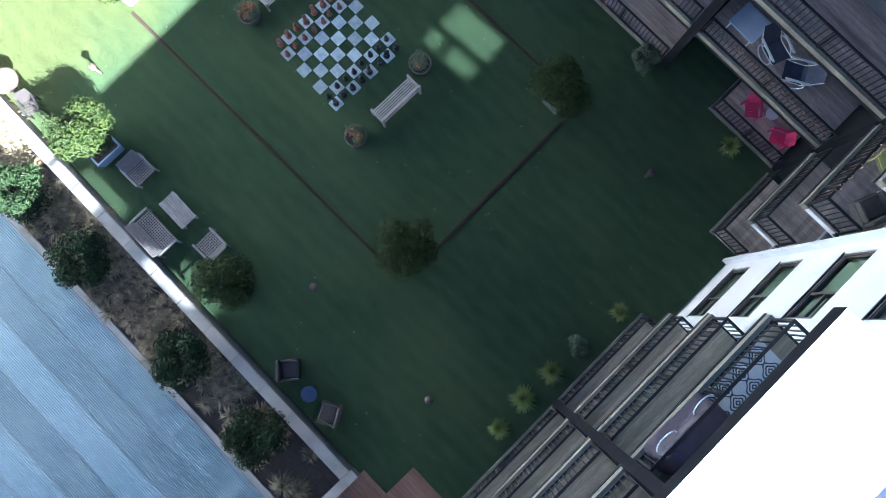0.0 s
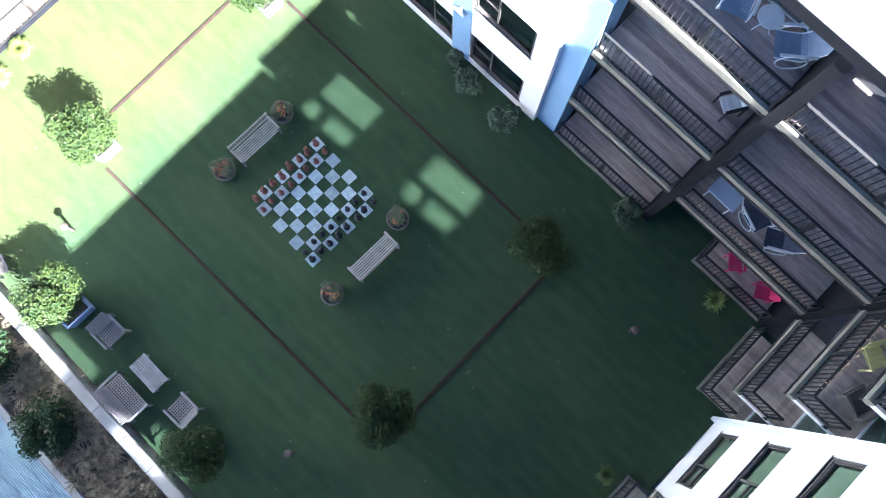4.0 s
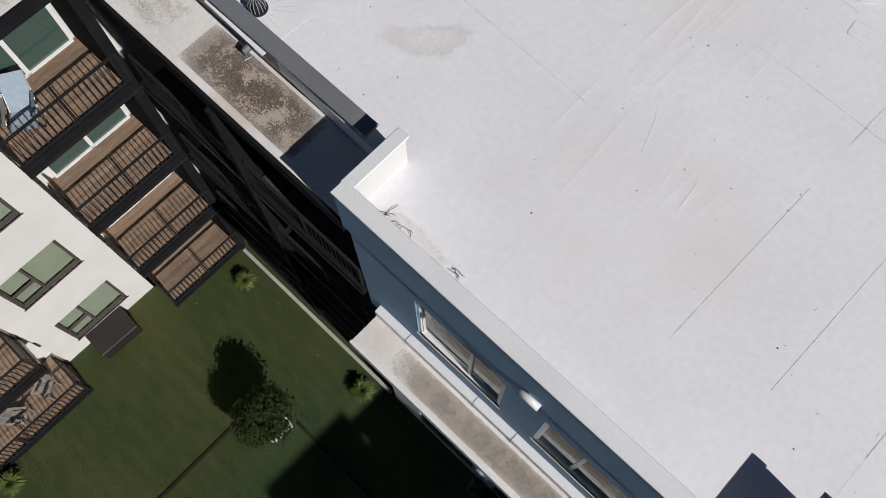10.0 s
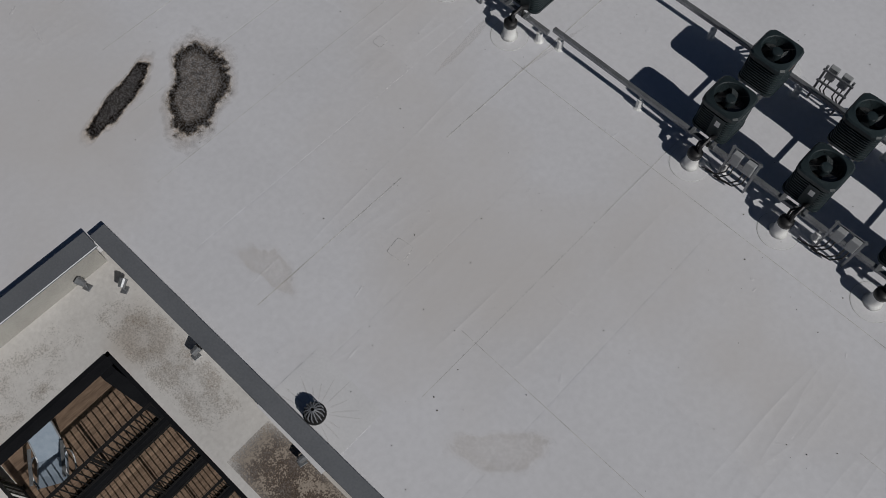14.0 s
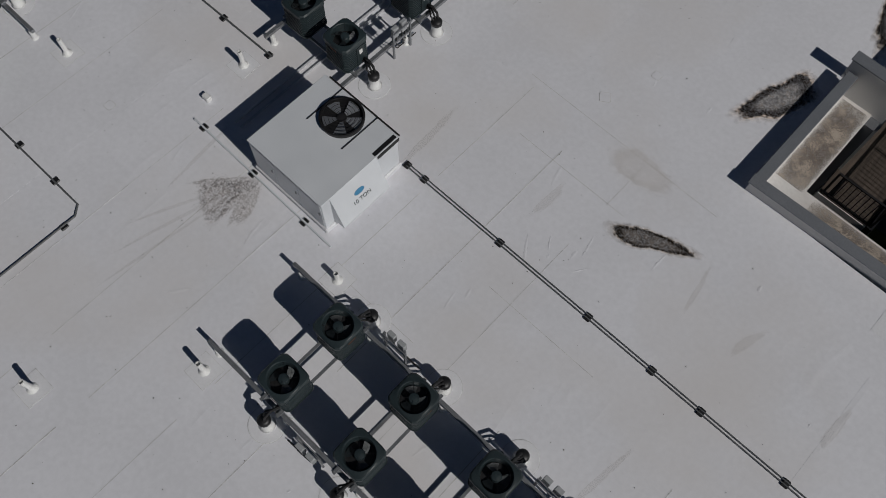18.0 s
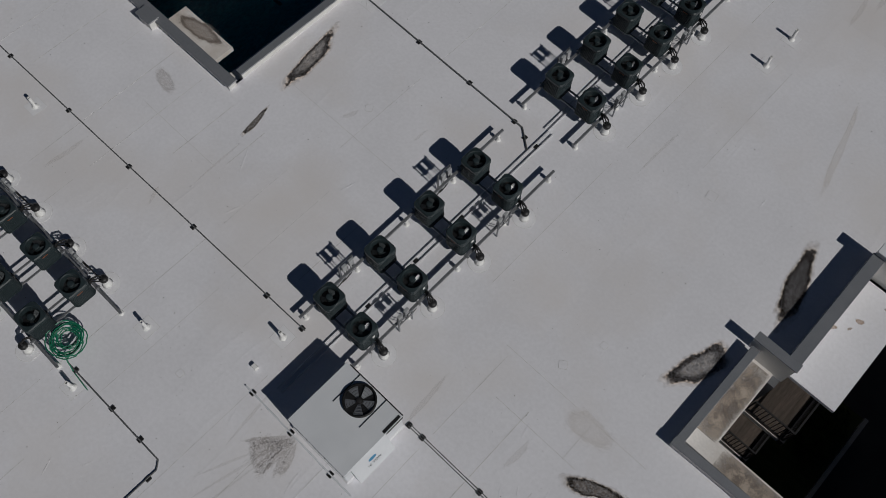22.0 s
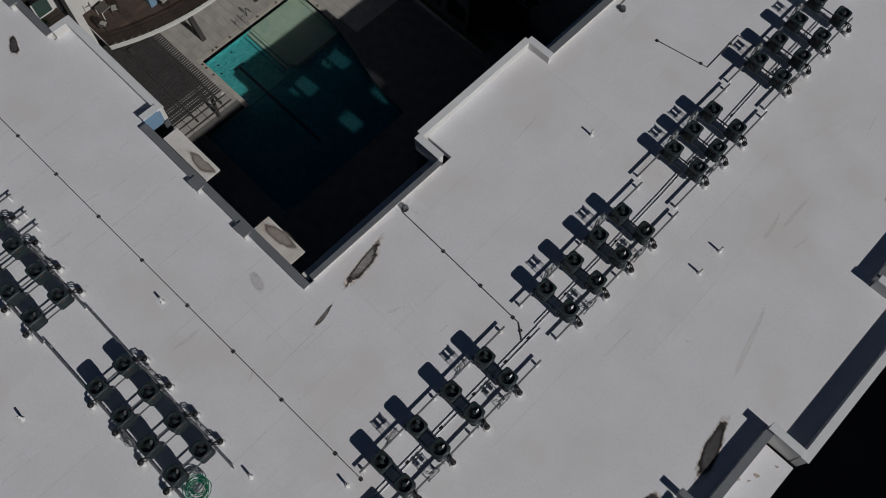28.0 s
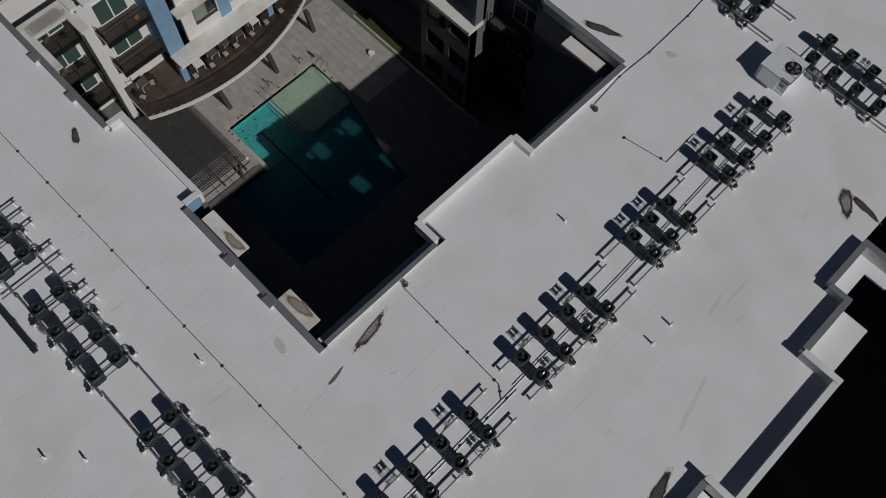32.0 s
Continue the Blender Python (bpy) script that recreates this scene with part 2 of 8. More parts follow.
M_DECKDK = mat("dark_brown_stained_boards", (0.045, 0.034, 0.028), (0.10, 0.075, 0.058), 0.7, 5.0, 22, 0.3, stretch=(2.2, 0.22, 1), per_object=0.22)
M_DECKPL = mat("worn_red_brown_boards", (0.030, 0.022, 0.018), (0.085, 0.058, 0.045), 0.75, 5.0, 22, 0.3, stretch=(2.2, 0.22, 1), per_object=0.3, c=(0.13, 0.085, 0.06), c_scale=0.8, c_lo=0.55, c_hi=0.75)
M_DECKRB = mat("red_brown_deck_boards", (0.085, 0.045, 0.030), (0.17, 0.098, 0.068), 0.8, 5.0, 22, 0.3, stretch=(0.22, 2.2, 1), per_object=0.2)
M_FASCIA = mat("weathered_timber_fascia", (0.125, 0.115, 0.088), (0.22, 0.20, 0.155), 0.85, 2.0, 40, 0.3)
M_IRON = mat("black_painted_iron", (0.012, 0.012, 0.013), (0.022, 0.021, 0.022), 0.45, 5.0, 60, 0.05)
M_GLASS = glass("green_tinted_glass", (0.05, 0.085, 0.075))
M_FRAME = mat("bronze_window_frame", (0.06, 0.05, 0.046), (0.09, 0.075, 0.068), 0.5, 4, 50, 0.05)
M_FRAMEW = mat("white_vinyl_frame", (0.70, 0.70, 0.69), (0.78, 0.78, 0.77), 0.4, 4, 50, 0.03)
M_ASPHALT = mat("dark_street", (0.04, 0.04, 0.042), (0.06, 0.06, 0.06), 0.9, 0.6, 40, 0.3)
M_CONC = mat("pale_concrete", (0.30, 0.29, 0.27), (0.43, 0.42, 0.39), 0.85, 1.2, 60, 0.25, c=(0.30, 0.29, 0.27), c_scale=0.5)
M_CONCD = mat("weathered_concrete", (0.18, 0.175, 0.16), (0.30, 0.29, 0.265), 0.85, 1.2, 60, 0.25, c=(0.15, 0.145, 0.13), c_scale=0.8)
M_AC = mat("dark_green_grey_steel", (0.016, 0.026, 0.030), (0.026, 0.038, 0.042), 0.48, 3, 60, 0.05, per_object=0.12)
M_BLACK = mat("black_plastic", (0.008, 0.008, 0.009), (0.016, 0.016, 0.017), 0.5, 6, 60, 0.05)
M_GALV = mat("galvanised_steel", (0.20, 0.21, 0.22), (0.33, 0.34, 0.36), 0.48, 4, 40, 0.05, metal=0.6)
M_RTU = mat("light_grey_cabinet_steel", (0.60, 0.62, 0.65), (0.68, 0.70, 0.73), 0.4, 1.5, 50, 0.04)
M_PIPEW = mat("white_pvc_pipe", (0.72, 0.72, 0.71), (0.80, 0.80, 0.79), 0.5, 4, 50, 0.04)
M_MESH = mat("condenser_fins", (0.016, 0.022, 0.025), (0.03, 0.038, 0.042), 0.55, 8, 90, 0.2)
M_FANGLINT = mat("glinting_fan_blade", (0.10, 0.105, 0.11), (0.16, 0.165, 0.17), 0.32, 6, 50, 0.05, metal=0.8)


# ---- building helpers ----
def add_box(bm, x0, x1, y0, y1, z0, z1):
    v = [bm.verts.new(p) for p in ((x0, y0, z0), (x1, y0, z0), (x1, y1, z0), (x0, y1, z0), (x0, y0, z1), (x1, y0, z1), (x1, y1, z1), (x0, y1, z1))]
    for f in ((3, 2, 1, 0), (4, 5, 6, 7), (0, 1, 5, 4), (1, 2, 6, 5), (2, 3, 7, 6), (3, 0, 4, 7)):
        bm.faces.new([v[i] for i in f])
    return v


def tube(bm, p, q, r, n=8, r2=None, cap=True):
    """A round bar from p to q."""
    p, q = Vector(p), Vector(q)
    d = (q - p).normalized()
    u = d.orthogonal().normalized()
    w = d.cross(u)
    rings = []
    for c, rr in ((p, r), (q, r if r2 is None else r2)):
        rings.append([bm.verts.new(c + u * rr * math.cos(2 * math.pi * i / n) + w * rr * math.sin(2 * math.pi * i / n)) for i in range(n)])
    for i in range(n):
        bm.faces.new((rings[0][i], rings[0][(i + 1) % n], rings[1][(i + 1) % n], rings[1][i]))
    if cap:
        bm.faces.new(rings[0][::-1])
        bm.faces.new(rings[1])


def run_pipe(bm, pts, r, n=7):
    """One bent round bar through the points."""
    pts = [Vector(p) for p in pts]
    dirs = [(b - a).normalized() for a, b in zip(pts, pts[1:])]
    u, last = dirs[0].orthogonal().normalized(), None
    for i, p in enumerate(pts):
        t = dirs[max(i - 1, 0)] + dirs[min(i, len(dirs) - 1)]
        t = t.normalized() if t.length > 1e-6 else dirs[min(i, len(dirs) - 1)]
        u = u - t * u.dot(t)
        u = u.normalized() if u.length > 1e-6 else t.orthogonal().normalized()
        w = t.cross(u)
        row = [bm.verts.new(p + (u * math.cos(2 * math.pi * k / n) + w * math.sin(2 * math.pi * k / n)) * r) for k in range(n)]
        if last:
            for k in range(n):
                bm.faces.new((last[k], last[(k + 1) % n], row[(k + 1) % n], row[k]))
        else:
            bm.faces.new(row[::-1])
        last = row
    bm.faces.new(last)


def lathe(bm, prof, n=16, c=(0, 0, 0), cap=True):
    """Rings of (radius, height) turned about a vertical axis through c."""
    rings = [[bm.verts.new((c[0] + r * math.cos(2 * math.pi * i / n), c[1] + r * math.sin(2 * math.pi * i / n), c[2] + z)) for i in range(n)] for r, z in prof]
    for a, b in zip(rings, rings[1:]):
        for i in range(n):
            bm.faces.new((a[i], a[(i + 1) % n], b[(i + 1) % n], b[i]))
    if cap:
        bm.faces.new(rings[0][::-1])
        bm.faces.new(rings[-1])


def prism(bm, pts, z0, z1):
    a = [bm.verts.new((x, y, z0)) for x, y in pts]
    b = [bm.verts.new((x, y, z1)) for x, y in pts]
    bm.faces.new(a[::-1])
    bm.faces.new(b)
    for i in range(len(pts)):
        j = (i + 1) % len(pts)
        bm.faces.new((a[i], a[j], b[j], b[i]))


def round_rect(w, d, r, n=4):
    out = []
    for cx, cy, a0 in ((w / 2 - r, d / 2 - r, 0), (-w / 2 + r, d / 2 - r, 90), (-w / 2 + r, -d / 2 + r, 180), (w / 2 - r, -d / 2 + r, 270)):
        for i in range(n + 1):
            a = radians(a0 + 90 * i / n)
            out.append((cx + r * math.cos(a), cy + r * math.sin(a)))
    return out


def bevel(bm, w, seg=1):
    bmesh.ops.bevel(bm, geom=[e for e in bm.edges], offset=w, segments=seg, affect="EDGES", profile=0.5)


def mesh_of(name, bm, material, smooth=False):
    me = bpy.data.meshes.new(name)
    bm.normal_update()
    if smooth:
        for f in bm.faces:
            f.smooth = True
    bm.to_mesh(me)
    bm.free()
    for m in material if isinstance(material, (list, tuple)) else [material]:
        me.materials.append(m)
    return me


def part(name, bm, material, parent, label="", smooth=False):
    ob = new(name, bm if isinstance(bm, bpy.types.Mesh) else mesh_of(name, bm, material, smooth))
    ob.parent = parent
    return tagged(ob, label)


def box_part(name, material, parent, *b, label="", bev=0.0):
    bm = bmesh.new()
    add_box(bm, *b)
    if bev:
        bevel(bm, bev)
    return part(name, bm, material, parent, label)


def quad_part(name, material, parent, x0, x1, y, z0, z1):
    """One upright sheet that faces local -y."""
    bm = bmesh.new()
    bm.faces.new([bm.verts.new(p) for p in ((x0, y, z0), (x1, y, z0), (x1, y, z1), (x0, y, z1))])
    return part(name, bm, material, parent)


def thing(name, label, category, group="", m=None, kind=""):
    ob = new(name)
    ob.empty_display_size = 0.2
    if m is not None:
        ob.matrix_basis = m
    return tagged(ob, label, category, group, kind)


def struct(name, bm, material, label="", category=""):
    return tagged(new(name, mesh_of(name, bm, material)), label, category, kind="structure")


def struct_box(name, material, *b, label="", category="wall"):
    bm = bmesh.new()
    add_box(bm, *b)
    return struct(name, bm, material, label, category)

# ---- ground and roof ----
ROOF, CAP, LEDGE = 14.35, 15.2, 13.9
LEVELS = (0.0, 3.45, 6.95, 10.45)


def flat(name, rects, z, material, label, category, thick=0.3):
    """A level sheet made of rectangles that meet edge to edge."""
    bm = bmesh.new()
    for x0, x1, y0, y1 in rects:
        add_box(bm, x0, x1, y0, y1, z - thick, z)
    return struct(name, bm, material, label, category)


bm = bmesh.new()
g = [bm.verts.new(p) for p in ((-900, -900, -1.6), (900, -900, -1.6), (900, 900, -1.6), (-900, 900, -1.6))]
bm.faces.new(g)
struct("ground", bm, M_ASPHALT, "dark asphalt ground far round the buildings", "ground")
flat("lawn", [(-20.3, 5.3, -5.6, 10.3), (-0.57, 1.4, 10.3, 12.0), (-30, -20.3, -5.6, 2.0)], 0.0, M_GRASS, "clipped green turf, coloured yellower at the sunlit end", "lawn", 1.5)
# blades standing in the turf, and dry leaves fallen on it
_b = np.random.default_rng(5)
_n = 230000
_x, _y = _b.uniform(-20.2, 5.2, _n), _b.uniform(-5.55, 10.1, _n)
_h, _a, _w = _b.uniform(0.015, 0.05, _n), _b.uniform(0, 6.28, _n), _b.uniform(0.005, 0.013, _n)
_t = _b.uniform(-0.028, 0.028, (_n, 2))
_v = np.zeros((_n, 3, 3))
_v[:, 0] = np.stack((_x - _w * np.cos(_a), _y - _w * np.sin(_a), 0 * _x - 0.004), 1)
_v[:, 1] = np.stack((_x + _w * np.cos(_a), _y + _w * np.sin(_a), 0 * _x - 0.004), 1)
_v[:, 2] = np.stack((_x + _t[:, 0], _y + _t[:, 1], _h), 1)
me = bpy.data.meshes.new("grass_blades")
me.from_pydata(_v.reshape(-1, 3).tolist(), [], np.arange(3 * _n).reshape(-1, 3).tolist())
me.materials.append(M_BLADE)
tagged(new("grass_blades", me), "short uneven blades of clipped courtyard grass", "grass", kind="stuff")
_b = np.random.default_rng(9)
_v, _f = [], []
for _ in range(150):
    x, y, a, s = _b.uniform(-19, 4), _b.uniform(-5.3, 9.8), _b.uniform(0, 6.28), _b.uniform(0.015, 0.04)
    c, d = s * math.cos(a), s * math.sin(a)
    k = len(_v)
    _v += [(x - c, y - d, 0.03), (x + 0.4 * d, y - 0.4 * c, 0.05), (x + c, y + d, 0.035), (x - 0.4 * d, y + 0.4 * c, 0.045)]
    _f.append((k, k + 1, k + 2, k + 3))
me = bpy.data.meshes.new("fallen_leaves")
me.from_pydata(_v, [], _f)
me.materials.append(mat("dry_fallen_leaves", (0.20, 0.15, 0.09), (0.40, 0.34, 0.26), 0.8, 2, 30, 0))
tagged(new("fallen_leaves", me), "pale dry leaves scattered over the clipped turf", "leaves", kind="stuff")
# main roof: south wing, cross wing and the wings round the pool court
flat("roof_main", [(-80, -21.3, 11.1, 28.65), (-21.3, -20.85, 11.1, 28.4), (-20.85, -12.4, 11.1, 29.35), (-12.4, -4.5, 10.22, 29.35), (-4.5, 40, 11.85, 29.35),
                   (-38.4, -21.3, 28.65, 33.2), (-21.3, -20.85, 28.4, 33.2), (-38.4, -19.8, 33.2, 38.0), (-40.1, -18.15, 38.0, 45.5), (-38.85, -18.15, 45.5, 46.7), (-38.85, -20.3, 46.7, 51.0), (-38.85, -21.6, 51.0, 54.3), (-46, -21.6, 54.3, 90),
                   (-57.2, -50.0, 28.65, 29.75)], ROOF, M_ROOF, "white roofing membrane with stains and lap seams", "roof", 0.4)
flat("roof_east", [(6.9, 40, -30, 11.9)], ROOF - 0.004, M_ROOF, "white roofing membrane over the east wing", "roof", 0.4)
flat("roof_west", [(-60, -21.1, -30, 11.1)], ROOF, M_ROOF, "white roofing membrane over the west wing", "roof", 0.4)


def face(ax, plane, u, z=0.0):
    """A frame on a facade: local x runs along it, local -y points out of it. ax: the way it faces."""
    if ax == "-y":
        return Matrix.Translation((u, plane, z))
    if ax == "-x":
        return Matrix.Translation((plane, u, z)) @ Matrix.Rotation(radians(-90), 4, "Z")
    if ax == "+x":
        return Matrix.Translation((plane, u, z)) @ Matrix.Rotation(radians(90), 4, "Z")
    return Matrix.Translation((u, plane, z)) @ Matrix.Rotation(radians(180), 4, "Z")


def wall_with_openings(name, m, w, z0, z1, holes, material, label, t=0.3):
    """A wall in the facade frame m, from 0 to w, with rectangular openings (x0, x1, z0, z1) cut right through."""
    xs = sorted({0.0, w, *[v for h in holes for v in h[:2]]})
    zs = sorted({z0, z1, *[v for h in holes for v in h[2:]]})
    bm = bmesh.new()
    for xa, xb in zip(xs, xs[1:]):
        for za, zb in zip(zs, zs[1:]):
            if not any(h[0] - 1e-6 <= xa and xb <= h[1] + 1e-6 and h[2] - 1e-6 <= za and zb <= h[3] + 1e-6 for h in holes):
                add_box(bm, xa, xb, 0, t, za, zb)
    bmesh.ops.remove_doubles(bm, verts=bm.verts, dist=1e-5)
    ob = struct(name, bm, material, label, "wall")
    ob.matrix_basis = m
    return ob


M_BLIND = mat("pale_roller_blind", (0.29, 0.275, 0.225), (0.35, 0.335, 0.28), 0.8, 2, 60, 0.05)
# near-black colour stands in for the darkness of an unlit room
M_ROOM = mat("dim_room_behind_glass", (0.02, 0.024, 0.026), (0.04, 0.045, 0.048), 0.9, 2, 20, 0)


def pane_glass():
    m = bpy.data.materials.new("clear_window_glass")
    m.use_nodes = True
    n, L = m.node_tree.nodes, m.node_tree.links.new
    n.remove(n["Principled BSDF"])
    tr, gl, mx, fr = n.new("ShaderNodeBsdfTransparent"), n.new("ShaderNodeBsdfGlossy"), n.new("ShaderNodeMixShader"), n.new("ShaderNodeFresnel")
    tr.inputs[0].default_value = (0.72, 0.88, 0.80, 1)
    gl.inputs["Roughness"].default_value = 0.02
    fr.inputs[0].default_value = 1.52
    L(fr.outputs[0], mx.inputs[0])
    L(tr.outputs[0], mx.inputs[1])
    L(gl.outputs[0], mx.inputs[2])
    L(mx.outputs[0], n["Material Output"].inputs[0])
    return m


M_PANE = pane_glass()


def window(m, w, h, panes, frame_mat, label):
    """panes: (x0, x1, z0, z1, blind) as shares of the opening."""
    ob = thing("window", label, "window", "", m, "structure")
    f = 0.06
    bm = bmesh.new()
    for b in ((0, w, -0.025, 0.1, 0, f), (0, w, -0.025, 0.1, h - f, h), (0, f, -0.025, 0.1, f, h - f), (w - f, w, -0.025, 0.1, f, h - f)):
        add_box(bm, *b)
    part("window_frame", bm, frame_mat, ob)
    box_part("window_sill", frame_mat, ob, -0.04, w + 0.04, -0.07, -0.028, -0.05, 0.0)
    for x0, x1, z0, z1, blind in panes:
        a, b, c, d = f + x0 * (w - 2 * f), f + x1 * (w - 2 * f), f + z0 * (h - 2 * f), f + z1 * (h - 2 * f)
        s = 0.035
        bm = bmesh.new()
        for q in ((a, b, 0.0, 0.06, c, c + s), (a, b, 0.0, 0.06, d - s, d), (a, a + s, 0.0, 0.06, c + s, d - s), (b - s, b, 0.0, 0.06, c + s, d - s)):
            add_box(bm, *q)
        part("sash", bm, frame_mat, ob)
        p = quad_part("pane", M_PANE, ob, a + s, b - s, 0.03, c + s, d - s)
        p.visible_shadow = False
        if blind:
            box_part("blind", M_BLIND, ob, a + s, b - s, 0.12, 0.13, c + s, d - s, label="pale lowered blind")
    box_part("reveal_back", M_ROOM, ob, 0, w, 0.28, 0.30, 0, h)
    return ob


_rail_cache = {}


def balcony(m, w, depth, group, left=False, right=False, base=False, label="timber balcony with black iron railing", boards=None):
    """Deck, fascia and railing. left and right: a railing returns to the wall at that end. base: it lies on the ground."""
    ob = thing("balcony", label, "balcony", group, m)
    n = max(6, round(depth / 0.145))
    bw = depth / n
    boards = boards or M_DECK
    key = ("plank", round(w, 2), round(bw, 3), boards.name)
    if key not in _rail_cache:
        bm = bmesh.new()
        add_box(bm, 0.02, w - 0.02, 0.004, bw - 0.004, -0.03, 0)
        _rail_cache[key] = mesh_of("plank", bm, boards)
    for i in range(n):
        p = part("plank", _rail_cache[key], None, ob)
        p.location = (0, 0.12 + i * bw * (depth - 0.14) / depth, 0)
    t = 0.12 if base else 0.27
    box_part("fascia", M_BROWN if boards in (M_DECKW, M_DECKDK) else M_FASCIA, ob, -0.02, w + 0.02, -0.06, 0.115, -t, 0.035, label="dark fascia board" if boards in (M_DECKW, M_DECKDK) else "pale weathered timber fascia", bev=0.008)
    box_part("drip_edge", M_IRON, ob, -0.03, w + 0.03, -0.075, -0.063, -t - 0.03, -t + 0.09)
    if not base:
        box_part("soffit", M_WHITE, ob, 0, w, 0.12, depth, -t, -0.04)
    # railing
    key = "baluster"
    if key not in _rail_cache:
        bm = bmesh.new()
        add_box(bm, -0.012, 0.012, -0.012, 0.012, 0.09, 1.02)
        _rail_cache[key] = mesh_of("baluster", bm, M_IRON)
        bm = bmesh.new()
        add_box(bm, -0.028, 0.028, -0.028, 0.028, -0.12, 1.07)
        add_box(bm, -0.05, 0.05, -0.07, -0.029, -0.14, 0.0)
        _rail_cache["post"] = mesh_of("post", bm, M_IRON)

    def rail(p, q, posts):
        p, q = Vector(p), Vector(q)
        L, a = (q - p).length, math.atan2(q.y - p.y, q.x - p.x)
        r = Matrix.Translation(p) @ Matrix.Rotation(a, 4, "Z")
        for nm, z, hw in (("top_rail", 1.045, 0.032), ("bottom_rail", 0.09, 0.02)):
            bm = bmesh.new()
            add_box(bm, 0, L, -hw, hw, z - 0.018, z + 0.018)
            part(nm, bm, M_IRON, ob).matrix_basis = r
        for x in posts:
            part("post", _rail_cache["post"], None, ob).matrix_basis = r @ Matrix.Translation((x * L, 0, 0))
        k = max(2, round(L / 0.135))
        for i in range(1, k):
            part("baluster", _rail_cache["baluster"], None, ob).matrix_basis = r @ Matrix.Translation((i * L / k, 0, 0))

    rail((0.05, 0.03, 0), (w - 0.05, 0.03, 0), (0.0, 0.5, 1.0))
    if left:
        rail((0.05, 0.03, 0), (0.05, min(depth, left), 0), (1.0,))
    if right:
        rail((w - 0.05, 0.03, 0), (w - 0.05, min(depth, right), 0), (1.0,))
    return ob


def sliding_door(m, w=2.4, h=2.15):
    ob = thing("sliding_door", "glazed white sliding door at the back of a balcony", "door", "sliding doors", m, "structure")
    bm = bmesh.new()
    for b in ((0, w, -0.05, 0.06, h - 0.07, h), (0, 0.07, -0.05, 0.06, 0, h - 0.07), (w - 0.07, w, -0.05, 0.06, 0, h - 0.07), (w / 2 - 0.05, w / 2 + 0.05, -0.05, 0.06, 0, h - 0.07), (0.07, w - 0.07, -0.05, 0.06, 0, 0.06)):
        if b[0] < b[1]:
            add_box(bm, *b)
    part("door_frame", bm, M_FRAMEW, ob)
    for a, b in ((0.07, w / 2 - 0.05), (w / 2 + 0.05, w - 0.07)):
        box_part("pane", M_GLASS, ob, a, b, 0.0, 0.012, 0.06, h - 0.07)
    return ob


def stack(ax, plane, u0, w, depth, group, levels=LEVELS, left=0, right=0, back=M_WHITE, skip_base=False):
    """Balconies one above another in one recess, with the wall and doors behind."""
    for i, z in enumerate(levels):
        if i == 0 and skip_base:
            continue
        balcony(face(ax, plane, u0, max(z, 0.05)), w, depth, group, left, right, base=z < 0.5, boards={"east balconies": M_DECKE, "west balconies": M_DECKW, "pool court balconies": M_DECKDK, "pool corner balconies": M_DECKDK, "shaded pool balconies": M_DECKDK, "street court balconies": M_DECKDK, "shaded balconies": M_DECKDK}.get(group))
        sliding_door(face(ax, plane, u0, z) @ Matrix.Translation((w * 0.5 - 1.2, depth - 0.02, 0.055 if z < 0.5 else 0.002)))
    bm = bmesh.new()
    add_box(bm, -0.3, w + (0.02 if u0 == 6.7 else 0.3), depth + 0.05, depth + 0.35, -0.5, 13.85)
    ob = struct("wall_recess", bm, back, "stucco wall behind the balconies", "wall")
    ob.matrix_basis = face(ax, plane, u0)


def fin(x0, x1, y0, y1, z1=13.85):
    """A dark upright fin between two stacks of balconies."""
    struct_box("fin", M_BROWN, x0, x1, y0, y1, -0.2, z1, label="dark brown steel fin between balconies", category="pillar")


def mark():
    return {o.name for o in bpy.data.objects}


def turn_new(seen, x, y, degrees=1.55, shift=(0, 0)):
    """Turns all that was built since mark() about (x, y), and shifts it: the courts stand a little askew to one another."""
    m = Matrix.Translation((x + shift[0], y + shift[1], 0)) @ Matrix.Rotation(radians(degrees), 4, "Z") @ Matrix.Translation((-x, -y, 0))
    for o in bpy.data.objects:
        if o.name not in seen and o.parent is None:
            o.matrix_basis = m @ o.matrix_basis


# lawn court, north side
seen = mark()
stack("-y", 10.12, -4.46, 3.72, 1.75, "north balconies")
stack("-y", 10.12, -0.44, 4.56, 1.75, "north balconies", skip_base=True)
balcony(face("-y", 10.12, 1.42, 0.05), 2.7, 1.75, "north balconies", left=1.7, base=True, label="ground floor timber patio with black iron railing")
fin(-0.72, -0.46, 10.03, 12.0, 13.5)
fin(4.12, 4.34, 10.06, 12.0, 13.5)
turn_new(seen, -4.5, 10.03)
# inner corner
seen = mark()
stack("-x", 4.26, 10.08, 2.6, 1.7, "corner balconies", right=1.0)
# east side, long stacks
stack("-x", 4.5, 4.1, 3.73, 1.75, "east balconies", left=0.8)
stack("-x", 4.5, 0.10, 4.6, 1.75, "east balconies")
fin(4.42, 6.3, 0.13, 0.36, 13.5)
for y0 in (-4.8,):
    fin(4.42, 6.3, y0, y0 + 0.22, 13.5)
E1 = [(0.40, 2.36, z, z + 1.45) for z in (1.2, 4.7, 8.2, 11.7)]
wall_with_openings("wall_east", face("-x", 5.3, 7.2), 3.2, -0.5, 14.3, E1, M_WHITE, "white stucco courtyard wall with green glazed windows")
